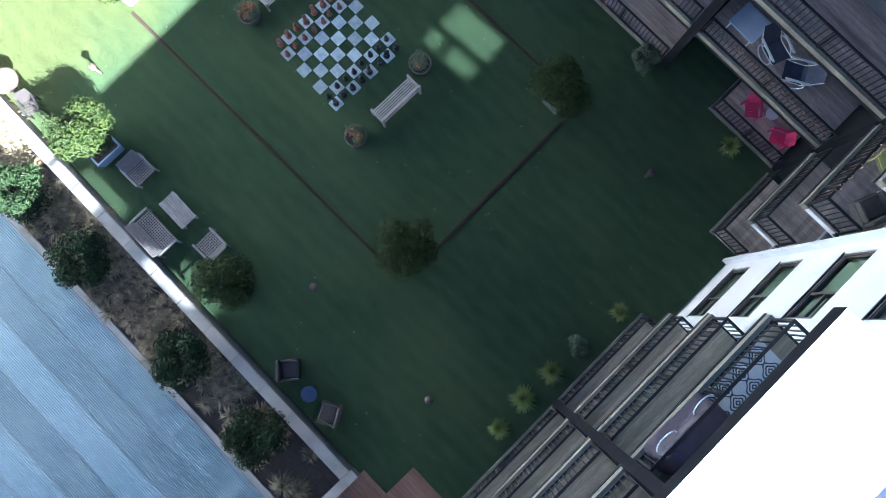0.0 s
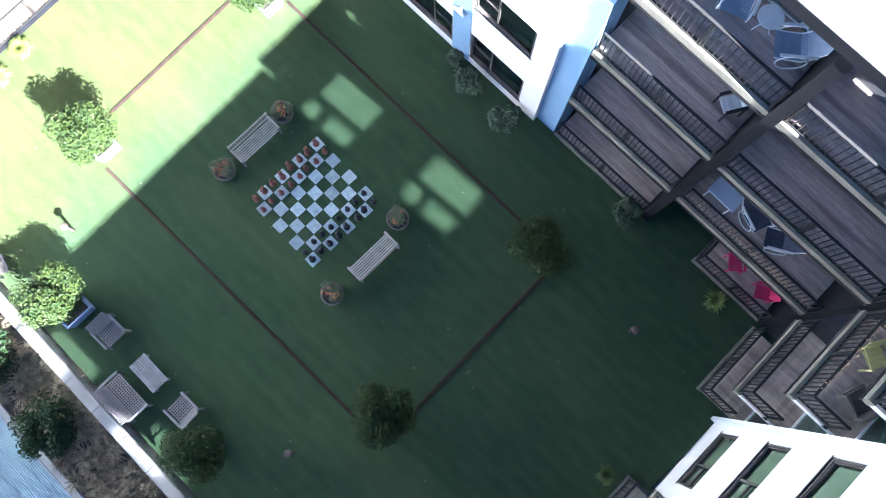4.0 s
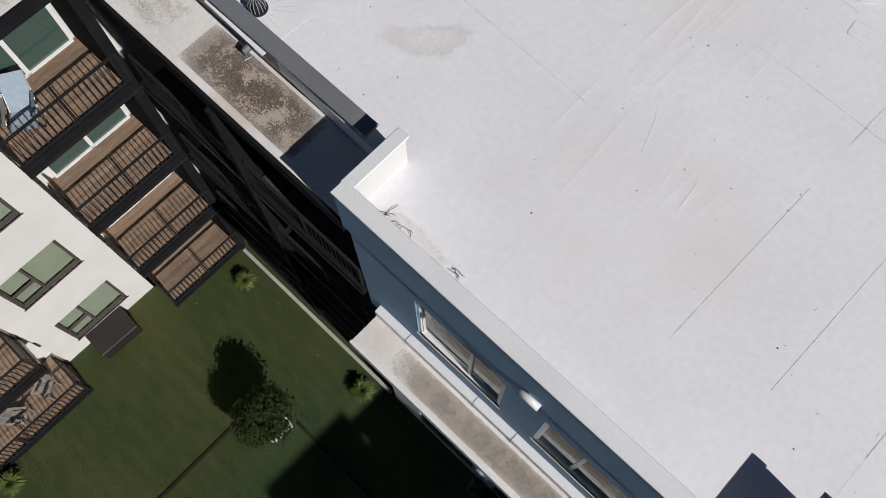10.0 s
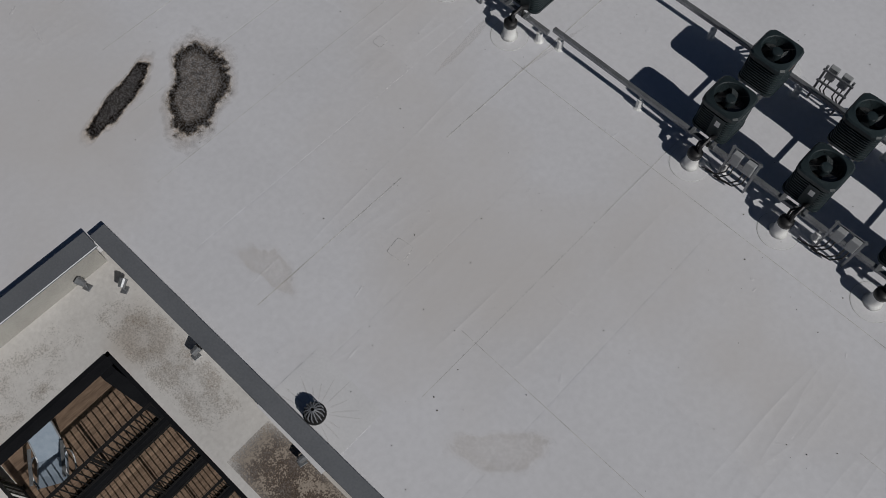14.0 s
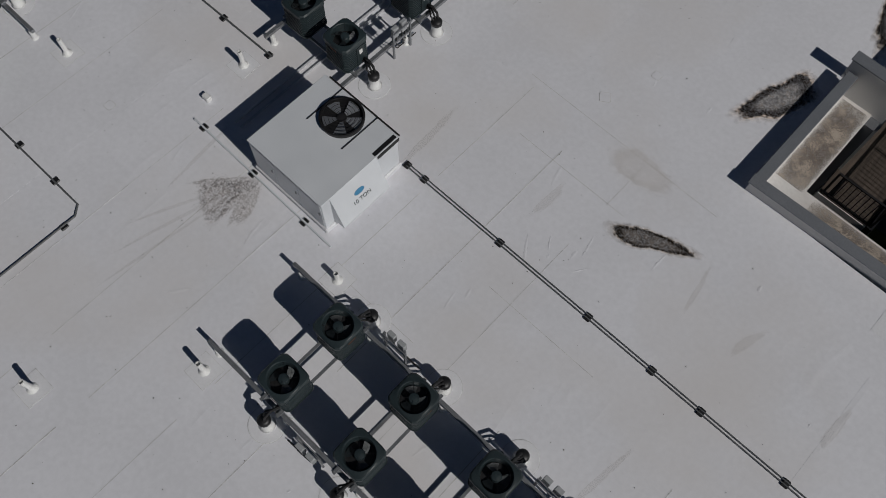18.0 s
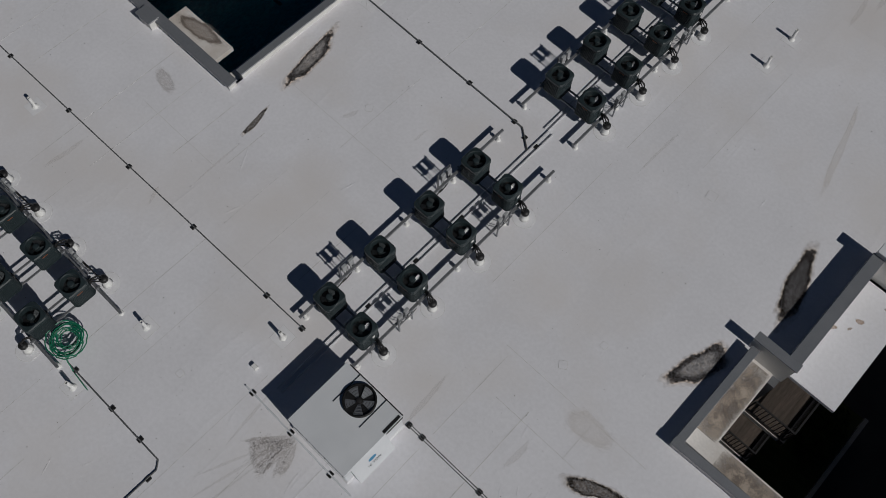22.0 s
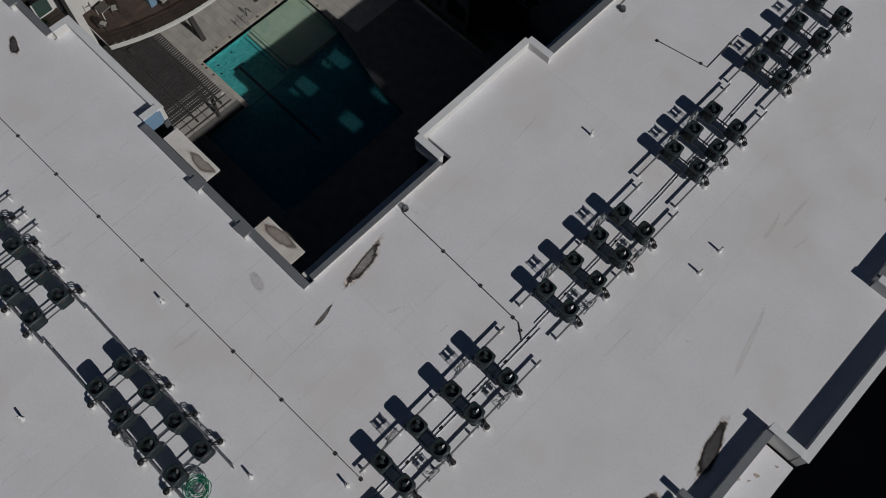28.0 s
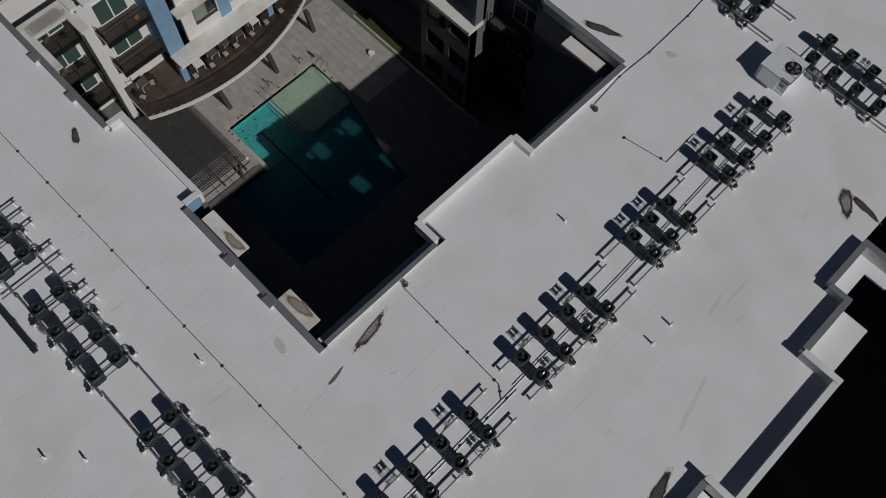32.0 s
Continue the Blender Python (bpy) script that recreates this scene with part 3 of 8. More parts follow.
for a, b, c, d in E1:
    window(face("-x", 5.3, 7.2, 0) @ Matrix.Translation((a, 0.06, c)), b - a, d - c, ((0, 0.6, 0, 1, True), (0.6, 1, 0, 0.55, True), (0.6, 1, 0.55, 1, True)), M_FRAME, "bronze framed window with a pale lowered blind")
struct_box("trim", M_CAPW, 5.12, 5.298, 7.08, 7.2, -0.2, 14.4, label="white downpipe box on the corner", category="trim")
flat("roof_east_bay", [(5.6, 6.95, 4.0, 7.25)], ROOF, M_ROOF, "white roofing membrane over the window bay", "roof", 0.4)
bay_rim = thing("parapet", "roof parapet with pale metal coping over the window bay", "parapet", "", None, "structure")
box_part("upstand", M_WHITE, bay_rim, 5.3, 5.55, 4.0, 7.2, 14.301, 15.1)
box_part("coping", M_CAPW, bay_rim, 5.25, 5.6, 3.95, 7.25, 15.101, 15.15, bev=0.012)
turn_new(seen, 4.26, 7.4)
# north side: bay
seen = mark()
struct_box("wall_bay_core", M_BLUE, -12.35, -4.52, 10.62, 10.9, -0.5, 14.0, label="blue stucco wall behind the bay")
B_LOW = [(x, x + 2.15, z, z + 1.75) for x in (1.1, 4.0) for z in (0.55, 4.1)]
wall_with_openings("wall_bay_front", face("-y", 9.88, -12.1), 6.85, -0.5, 9.4, B_LOW, M_WHITE, "white stucco front of the projecting bay", t=0.35)
for a, b, c, d in B_LOW:
    pp = ((0, 0.62, 0, 1, False), (0.62, 1, 0, 0.5, False), (0.62, 1, 0.5, 1, False)) if a < 2 else ((0, 0.38, 0, 0.5, False), (0, 0.38, 0.5, 1, False), (0.38, 1, 0, 1, False))
    window(face("-y", 9.88, -12.1) @ Matrix.Translation((a, 0.06, c)), b - a, d - c, pp, M_FRAME, "bronze framed window with dark glass")
struct_box("wall_bay_panel", M_BLUE, -8.83, -8.12, 9.86, 9.879, -0.4, 9.3, label="blue stucco panel between the windows")
struct_box("wall_bay_side", M_BLUE, -12.1, -11.8, 10.231, 10.62, -0.5, 9.4, label="blue stucco side of the bay")
struct_box("wall_bay_column_upper", M_BLUE, -5.249, -4.56, 10.2, 10.6, 9.401, 14.285, label="blue stucco upper corner of the bay")
struct_box("wall_bay_column", M_BLUE, -5.25, -4.52, 10.06, 10.6, -0.5, 9.4, label="blue stucco corner of the bay")
B_UP = [(1.42, 3.46, 10.8, 13.05), (4.28, 6.3, 10.8, 13.05)]
wall_with_openings("wall_bay_upper", face("-y", 10.2, -12.4), 7.15, 9.4, 14.3, B_UP, M_BLUE, "blue stucco upper wall of the bay", t=0.4)
for k, (a, b, c, d) in enumerate(B_UP):
    pp = ((0, 0.62, 0, 1, False), (0.62, 1, 0, 1, False)) if k == 0 else ((0, 0.42, 0, 1, False), (0.42, 1, 0, 1, False))
    window(face("-y", 10.2, -12.4) @ Matrix.Translation((a, 0.06, c)), b - a, d - c, pp, M_FRAMEW, "white framed window with pale blinds")
bm = bmesh.new()
add_box(bm, -12.05, -4.9, 9.32, 10.195, 9.4, 9.74)
led = struct("ledge_bay", bm, M_LEDGE, "white ledge roof over the bay with dirt and dry weeds", "ledge")
box_part("rim", M_CAPW, led, -12.05, -4.9, 9.26, 9.318, 9.38, 9.82)
box_part("upstand", M_CAPW, led, -12.05, -5.0, 10.02, 10.19, 9.74, 10.12, label="white sheet metal upstand")
for x in (-11.2, -9.4, -8.4, -6.6):
    box_part("joint", M_CAP, led, x, x + 0.015, 10.012, 10.194, 9.75, 10.126)


def wall_lamp(x, y, z):
    ob = thing("wall_lamp", "pale tubular lamp on the blue wall", "lamp", "", Matrix.Translation((x, y, z)))
    bm = bmesh.new()
    add_box(bm, -0.05, 0.05, -0.06, 0.0, -0.08, 0.08)
    part("bracket", bm, M_CAP, ob)
    bm = bmesh.new()
    tube(bm, (-0.2, -0.11, 0), (0.2, -0.11, 0), 0.06, 12)
    part("tube", bm, M_CAPW, ob, smooth=True)


wall_lamp(-8.5, 10.2, 14.1)
wall_lamp(-8.5, 9.86, 3.4)
turn_new(seen, -4.5, 10.03, 1.55, (0, 0.04))
# north side west of the bay, in deep shade
seen = mark()
# the back walls here are coloured dark for the shade
stack("-y", 10.2, -19.2, 3.3, 1.5, "shaded balconies", back=M_SHADEW)
stack("-y", 10.2, -15.7, 3.25, 1.5, "shaded balconies", back=M_SHADEW)
fin(-15.88, -15.72, 10.1, 11.6, 13.5)
struct_box("kerb", M_CONC, -19.2, -12.3, 9.87, 9.98, -0.2, 0.09, label="low concrete kerb before the ground floor balconies", category="kerb")
turn_new(seen, -4.5, 10.03)
# west side
seen = mark()
fin(-21.0, -19.24, 9.45, 9.7, 13.5)
stack("+x", -19.2, 6.7, 2.95, 1.8, "west balconies", left=1.0, back=M_WHITE)
stack("+x", -19.05, -1.5, 4.6, 1.8, "west balconies", right=1.2, back=M_WHITE)
W1 = [(0.75, 2.7, z, z + 1.75) for z in (0.73, 4.25, 7.8, 11.3)]
wall_with_openings("wall_west", face("+x", -20.25, 3.15), 3.45, -0.5, 13.9, W1, M_WHITE, "sunlit white stucco courtyard wall")
for a, b, c, d in W1:
    window(face("+x", -20.25, 3.15, 0) @ Matrix.Translation((a, 0.06, c)), b - a, d - c, ((0.40, 1, 0, 1, True), (0, 0.40, 0.42, 1, True), (0, 0.40, 0, 0.42, True)), M_FRAME, "bronze framed window with pale green blind")
turn_new(seen, -20.25, 3.2)
# the same windows further south throw the sun onto the planter
W2 = [(0.75, 2.7, z, z + 1.75) for z in (7.8, 11.3)]
wall_with_openings("wall_west_south", face("+x", -20.35, -8.4), 3.45, -0.5, 13.9, W2, M_WHITE, "sunlit white stucco courtyard wall")
for a, b, c, d in W2:
    window(face("+x", -20.35, -8.4, 0) @ Matrix.Translation((a, 0.06, c)), b - a, d - c, ((0.40, 1, 0, 1, True), (0, 0.40, 0.42, 1, True), (0, 0.40, 0, 0.42, True)), M_FRAME, "bronze framed window with pale green blind")

# ---- ledges over the balconies and parapets ----
def ledge_trim(b, z1):
    struct_box("trim", M_BROWN, *b, 13.55, z1, label="dark brown fascia along the ledge", category="trim")


seen = mark()
flat("ledge_north_west", [(-21.3, -12.5, 10.26, 11.36)], LEDGE, M_LEDGE, "weathered white ledge roof with dirt stains", "ledge", 0.03)
ledge_trim((-19.5, -12.5, 10.19, 10.255), 13.897)
flat("ledge_north_east", [(-4.5, 4.16, 10.0, 11.6)], LEDGE, M_LEDGE, "weathered white ledge roof over the balconies", "ledge", 0.03)
ledge_trim((-4.5, 4.14, 9.99, 10.147), 13.868)
turn_new(seen, -4.5, 10.03)
seen = mark()
flat("ledge_west", [(-20.92, -19.42, -8, 10.0)], LEDGE + 0.002, M_LEDGE, "weathered white ledge roof with dirt stains", "ledge", 0.03)
ledge_trim((-19.415, -19.33, -8, 9.76), 13.9)
turn_new(seen, -20.25, 3.2)
seen = mark()
flat("ledge_corner", [(4.16, 6.9, 7.3, 11.6)], LEDGE + 0.003, M_LEDGE, "weathered white ledge roof over the balconies", "ledge", 0.03)
ledge_trim((4.15, 4.298, 7.3, 10.2), 13.872)
flat("ledge_east", [(4.2, 6.9, -30, 4.03)], LEDGE + 0.1, M_LEDGE, "weathered white ledge roof over the east balconies", "ledge", 0.03)
ledge_trim((4.19, 4.318, -30, 4.04), 13.968)
turn_new(seen, 4.26, 7.4)


_rims = []


def parapet(x0, y0, x1, y1, h=0.85, t=0.28, cap=M_CAP, wall=M_WHITE, z=ROOF, low=0.5):
    """A straight parapet from (x0, y0) to (x1, y1), centred on that line, with a metal coping."""
    a, b = sorted((x0, x1)), sorted((y0, y1))
    e = t / 2
    _rims.append(1)
    k = len(_rims) % 7
    z, h = z - 0.002 * k, h + 0.005 * k
    ob = thing("parapet", "low roof parapet with metal coping", "parapet", "", None, "structure")
    c, g = e + 0.045, 0.006 * k
    gx, gy = (g, 0) if a[1] - a[0] > b[1] - b[0] else (0, g)
    box_part("upstand", wall, ob, a[0] - e + gx, a[1] + e - gx, b[0] - e + gy, b[1] + e - gy, z - low, z + h - 0.05)
    box_part("coping", cap, ob, a[0] - c + gx, a[1] + c - gx, b[0] - c + gy, b[1] + c - gy, z + h - 0.048, z + h, bev=0.012)
    return ob


# lawn court rim
seen = mark()
parapet(-20.95, 11.5, -13.2, 11.5, 0.17, 0.22, M_CAP, M_CONC)
parapet(-12.41, 10.492, -12.41, 11.5, 0.85, 0.14, M_CAPW)
parapet(-12.38, 10.32, -4.62, 10.32, 0.85, 0.2, M_CAPW, M_WHITE)
parapet(-4.60, 10.492, -4.60, 11.5, 0.85, 0.14, M_CAPW)
struct_box("wall_bay_rim", M_BLUE, -12.48, -4.521, 10.194, 10.2185, 13.83, 15.13, label="blue stucco band below the coping of the bay")
struct_box("wall_bay_rim_side", M_BLUE, -4.519, -4.507, 10.2505, 11.56, 14.0, 15.13, label="blue stucco band below the coping on the side of the bay")
parapet(-4.33, 11.72, 7.05, 11.72, 0.17, 0.3)
turn_new(seen, -4.5, 10.03)
parapet(-21.06, -8, -21.06, 10.72, 0.17, 0.3, M_CAP, M_CONC)
seen = mark()
parapet(7.05, -30, 7.05, 11.4, 0.17, 0.3)
turn_new(seen, -4.5, 10.03)
# pool court rim
parapet(-38.5, 29.2, -38.5, 37.2, 0.3, 0.2)
parapet(-40.0, 37.45, -38.72, 37.45, 0.55, 0.3, M_CAPW)
parapet(-40.15, 37.8, -40.15, 45.2, 0.55, 0.3, M_CAPW)
parapet(-40.0, 45.45, -38.8, 45.45, 0.55, 0.3, M_CAPW)
parapet(-38.95, 45.8, -38.95, 54.0, 0.3, 0.3)
parapet(-45.5, 54.2, -39.2, 54.2, 0.35, 0.3)
parapet(-49.8, 28.65, -38.5, 28.65, 0.3, 0.3)
parapet(-50.05, 28.95, -50.05, 29.55, 0.7, 0.3, M_CAPW, M_BLUE)
parapet(-57.3, 29.75, -50.05, 29.75, 0.6, 0.3, M_CAPW)
parapet(-57.3, 28.95, -57.3, 29.5, 0.6, 0.3, M_CAPW)
parapet(-70, 28.65, -57.6, 28.65, 0.3, 0.3)
for x in (-42.4, -45.7, -60.5, -64.4):
    parapet(x - 0.18, 28.42, x + 0.18, 28.42, 0.4, 0.36, M_CAP)
# outer east rim, with its jogs
parapet(-20.74, 29.6, -20.74, 33.0, 0.35, 0.17)
seen = mark()
parapet(-20.77, 29.4, 2, 29.4, 0.35, 0.18, M_CAP, M_WHITE)
turn_new(seen, -20.87, 29.3, 1.8)
parapet(-20.85, 33.3, -19.65, 33.3, 0.66, 0.22)
parapet(-19.75, 33.5, -19.75, 37.7, 0.6, 0.3)
parapet(-19.75, 37.98, -18.4, 37.98, 0.85, 0.3, M_CAPW)
parapet(-18.05, 38.0, -18.05, 46.5, 0.75, 0.3, M_CAPW)
parapet(-20.1, 46.83, -18.05, 46.83, 0.85, 0.3, M_CAPW)
parapet(-20.25, 47.1, -20.25, 50.8, 0.65, 0.3)
parapet(-21.3, 51.1, -20.25, 51.1, 0.6, 0.3)
parapet(-21.5, 51.4, -21.5, 54.5, 0.55, 0.3)
parapet(-21.5, 54.75, -10, 54.75, 0.55, 0.3)
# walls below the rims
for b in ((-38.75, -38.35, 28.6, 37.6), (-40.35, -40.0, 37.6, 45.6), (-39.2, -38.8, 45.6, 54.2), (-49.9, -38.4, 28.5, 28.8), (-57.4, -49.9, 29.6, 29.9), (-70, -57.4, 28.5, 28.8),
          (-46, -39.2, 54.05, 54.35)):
    struct_box("wall_pool", M_SHADEW, *b, -1.5, 13.95, label="stucco wall of the pool court, coloured dark for shade")
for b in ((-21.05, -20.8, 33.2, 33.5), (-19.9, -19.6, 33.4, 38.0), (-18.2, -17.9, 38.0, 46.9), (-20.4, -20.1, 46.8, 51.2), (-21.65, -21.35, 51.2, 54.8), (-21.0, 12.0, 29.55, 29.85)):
    struct_box("wall_street", M_SHADEW, *b, -1.5, 13.95, label="stucco outer wall, coloured dark for shade")
flat("ledge_street", [(-20.7, -19.85, 29.4, 33.2), (-19.85, -12, 29.4, 30.5)], LEDGE, M_LEDGE, "stained white ledge roof", "ledge", 0.15)
flat("ledge_street_outer", [(-19.6, -17.95, 33.5, 37.7), (-20.05, -18.3, 47.0, 51.0), (-21.3, -20.35, 51.4, 54.6), (-20.35, -19, 53.75, 54.6)], LEDGE, M_ROOF, "white ledge roof below the parapet", "ledge", 0.15)

# the wing that closes the street court to the east, and the far wings
flat("roof_far_east", [(-4, 30, 29.3, 90)], ROOF, M_ROOF, "white roofing membrane of the far east wing", "roof", 0.4)
struct_box("wall_far_east", M_SHADEW, -4.0, -3.7, 29.2, 90, -1.5, 13.95, label="stucco wall of the far wing, coloured dark for shade")
struct_box("wall_far_north", M_SHADEW, -21.6, -4.0, 70.0, 70.3, -1.5, 13.95, label="stucco wall closing the street court, coloured dark for shade")
seen = mark()
struct_box("wall_east_closing", M_WHITE, 6.9, 7.2, -30, 12, -0.5, 13.95, label="white stucco wall of the east wing")
turn_new(seen, -4.5, 10.03)
struct_box("wall_west_closing", M_WHITE, -21.65, -21.3, -30, 11.2, -0.5, 13.9, label="white stucco wall of the west wing")
struct_box("wall_north_closing", M_SHADEW, -21.4, 7.2, 11.9, 12.2, -0.5, 13.9, label="stucco wall closing the north wing")

# ---- roof: condensers on their racks ----
M_LABEL = mat("orange_sticker", (0.45, 0.14, 0.05), (0.55, 0.19, 0.07), 0.6, 8, 60, 0)
M_BADGE = mat("faded_orange_badge", (0.17, 0.06, 0.03), (0.23, 0.085, 0.045), 0.6, 8, 60, 0)
M_STICKW = mat("white_sticker", (0.70, 0.70, 0.68), (0.78, 0.78, 0.76), 0.6, 8, 60, 0)
M_BOX = mat("grey_disconnect_box", (0.30, 0.31, 0.32), (0.38, 0.39, 0.40), 0.5, 5, 50, 0.04)
M_HOSE = mat("green_rubber_hose", (0.010, 0.13, 0.07), (0.02, 0.20, 0.11), 0.45, 5, 60, 0.05)
M_SEAM = mat("lap_seam_shadow_line", (0.42, 0.415, 0.41), (0.74, 0.735, 0.73), 0.8, 3, 20, 0)
M_FLASH = mat("flashing_membrane", (0.70, 0.70, 0.725), (0.765, 0.765, 0.79), 0.6, 2, 20, 0.1)


def condenser(m):
    ob = thing("air_conditioner", "dark green grey outdoor condenser with a top fan on steel rails", "air conditioner", "roof condensers", m)
    s, r, h0, h1 = 0.70, 0.13, 0.46, 1.22
    N = 32

    def ring(w, rad, z):
        """Points evenly spaced by angle on a rounded square."""
        out, q = [], w / 2 - rad
        for i in range(N):
            a = 2 * math.pi * i / N + math.pi / N
            c, d = math.cos(a), math.sin(a)
            t = (w / 2) / max(abs(c), abs(d))
            x, y = abs(c) * t, abs(d) * t
            if x > q and y > q:
                b, k = q * (abs(c) + abs(d)), 2 * q * q - rad * rad
                t = b + math.sqrt(max(0, b * b - k))
            out.append((c * t, d * t, z))
        return out

    def circle(rad, z):
        return [(rad * math.cos(2 * math.pi * i / N + math.pi / N), rad * math.sin(2 * math.pi * i / N + math.pi / N), z) for i in range(N)]

    def skin(rows):
        bm = bmesh.new()
        rr = [[bm.verts.new(p) for p in row] for row in rows]
        for a, b in zip(rr, rr[1:]):
            for i in range(N):
                bm.faces.new((a[i], a[(i + 1) % N], b[(i + 1) % N], b[i]))
        return bm

    n, rows = 10, []
    dz = (h1 - 0.16 - h0) / n
    for i in range(n):
        z = h0 + 0.05 + dz * i
        rows += [ring(s * 0.93, r, z), ring(s * 0.93, r, z + dz * 0.4), ring(s, r, z + dz * 0.55), ring(s, r, z + dz * 0.9)]
    bm = skin(rows)
    for f in bm.faces:
        z = (f.calc_center_median().z - h0 - 0.05) / dz
        f.material_index = int(z % 1 < 0.45)
    part("louvred_casing", bm, [M_AC, M_BLACK], ob)
    bm = bmesh.new()
    prism(bm, round_rect(s + 0.02, s + 0.02, r, 3), h0, h0 + 0.05)
    part("base_pan", bm, M_AC, ob)
    part("top_cover", skin([ring(s + 0.03, r + 0.01, h1 - 0.12), ring(s + 0.03, r + 0.01, h1 - 0.035), ring(s - 0.02, r, h1 - 0.005), circle(0.325, h1 + 0.004), circle(0.300, h1 + 0.006), circle(0.287, h1 - 0.01), circle(0.262, h1 - 0.22)]), M_AC, ob)
    bm = bmesh.new()
    lathe(bm, ((0.262, h1 - 0.24), (0.262, h1 - 0.22)), N)
    part("coil_floor", bm, M_BLACK, ob)
    bm = bmesh.new()
    lathe(bm, ((0.10, h1 - 0.2), (0.10, h1 - 0.05), (0.085, h1 - 0.03), (0.03, h1 - 0.022)), 18)
    part("motor", bm, M_AC, ob)
    for k in range(3):
        bm = bmesh.new()
        a0 = k * 2 * math.pi / 3 + 0.4
        v = []
        for i in range(6):
            a = a0 + i * 0.2
            v.append((bm.verts.new((0.095 * math.cos(a), 0.095 * math.sin(a), h1 - 0.17 + 0.012 * i)), bm.verts.new((0.245 * math.cos(a + 0.1), 0.245 * math.sin(a + 0.1), h1 - 0.195 + 0.022 * i))))
        for p, q in zip(v, v[1:]):
            bm.faces.new((p[0], p[1], q[1], q[0]))
        # one blade coloured lighter for a sun glint, the others near black
        part("fan_blade", bm, M_MESH if k else M_FANGLINT, ob)
    bm = bmesh.new()
    for rr in (0.14, 0.19, 0.24):
        for i in range(18):
            a, b = 2 * math.pi * i / 18, 2 * math.pi * (i + 1) / 18
            tube(bm, (rr * math.cos(a), rr * math.sin(a), h1 + 0.004), (rr * math.cos(b), rr * math.sin(b), h1 + 0.004), 0.0015, 3, cap=False)
    for i in range(4):
        a = math.pi / 4 + i * math.pi / 2
        tube(bm, (0.06 * math.cos(a), 0.06 * math.sin(a), h1 + 0.004), (0.29 * math.cos(a), 0.29 * math.sin(a), h1 + 0.004), 0.003, 3, cap=False)
    part("fan_guard", bm, M_BLACK, ob)
    box_part("service_panel", M_AC, ob, s / 2 - 0.006, s / 2 + 0.012, -0.02, 0.2, h0 + 0.06, h1 - 0.16)
    box_part("sticker", M_STICKW, ob, s / 2 + 0.0125, s / 2 + 0.015, 0.05, 0.14, h0 + 0.36, h0 + 0.50)
    box_part("badge", M_BADGE, ob, -0.09, 0.09, -s / 2 - 0.006, -s / 2 - 0.001, h1 - 0.20, h1 - 0.16)
    bm = bmesh.new()
    run_pipe(bm, [(s / 2 - 0.02, 0.1, h0 + 0.1), (s / 2 + 0.09, 0.12, h0 + 0.08), (s / 2 + 0.13, 0.15, h0 - 0.08)], 0.02, 6)
    part("line_set", bm, M_BLACK, ob)
    return ob


def pipe_hood(x, y, turn):
    ob = thing("pipe_penetration", "white roof pipe boot with a black weather cap", "pipe boot", "roof pipe boots", Matrix.Translation((x, y, ROOF)) @ Matrix.Rotation(turn, 4, "Z"))
    bm = bmesh.new()
    lathe(bm, ((0.36, 0.0), (0.36, 0.006), (0.352, 0.008)), 28)
    part("flashing", bm, M_FLASH, ob)
    bm = bmesh.new()
    lathe(bm, ((0.368, 0.0), (0.368, 0.004)), 28)
    part("flashing_edge", bm, M_SEAM, ob)
    bm = bmesh.new()
    lathe(bm, ((0.17, 0.008), (0.125, 0.05), (0.12, 0.30), (0.125, 0.31)), 16)
    part("boot", bm, M_PIPEW, ob, smooth=True)
    bm = bmesh.new()
    lathe(bm, ((0.128, 0.312), (0.13, 0.40), (0.10, 0.43), (0.04, 0.45)), 16)
    part("weather_cap", bm, M_BLACK, ob, smooth=True)
    for k in range(3):
        bm = bmesh.new()
        pts = [(0.05 - 0.05 * k, 0.02 * k, 0.42), (0.04 - 0.05 * k, 0.03 + 0.05 * k, 0.62 - 0.05 * k), (0.06, 0.20 + 0.04 * k, 0.68 - 0.06 * k), (0.1, 0.42, 0.56 - 0.05 * k)]
        run_pipe(bm, pts, 0.022 if k else 0.03, 6)
        part("hose", bm, M_BLACK, ob)
    return ob


def rack(x, y, z, turn):
    """A strut frame with two disconnect boxes."""
    ob = thing("disconnect_rack", "small strut frame with grey electrical disconnect boxes", "electrical box", "disconnect racks", Matrix.Translation((x, y, z)) @ Matrix.Rotation(turn, 4, "Z"))
    for u in (-0.26, 0.26):
        box_part("upright", M_GALV, ob, u - 0.02, u + 0.02, -0.02, 0.02, 0, 0.95)
    for h in (0.55, 0.85):
        box_part("crossbar", M_GALV, ob, -0.3, 0.3, -0.042, -0.021, h, h + 0.04)
    for u in (-0.14, 0.12):
        box_part("disconnect_box", M_BOX, ob, u - 0.085, u + 0.085, 0.022, 0.12, 0.62, 0.93, bev=0.01)
    for u in (-0.18, -0.1, 0.08, 0.16):
        bm = bmesh.new()
        run_pipe(bm, [(u, 0.07, 0.62), (u, 0.07, 0.3), (u + 0.12, 0.1, 0.1), (u + 0.4, 0.12, 0.05)], 0.014, 5)
        part("conduit_whip", bm, M_BLACK, ob)


ac = None


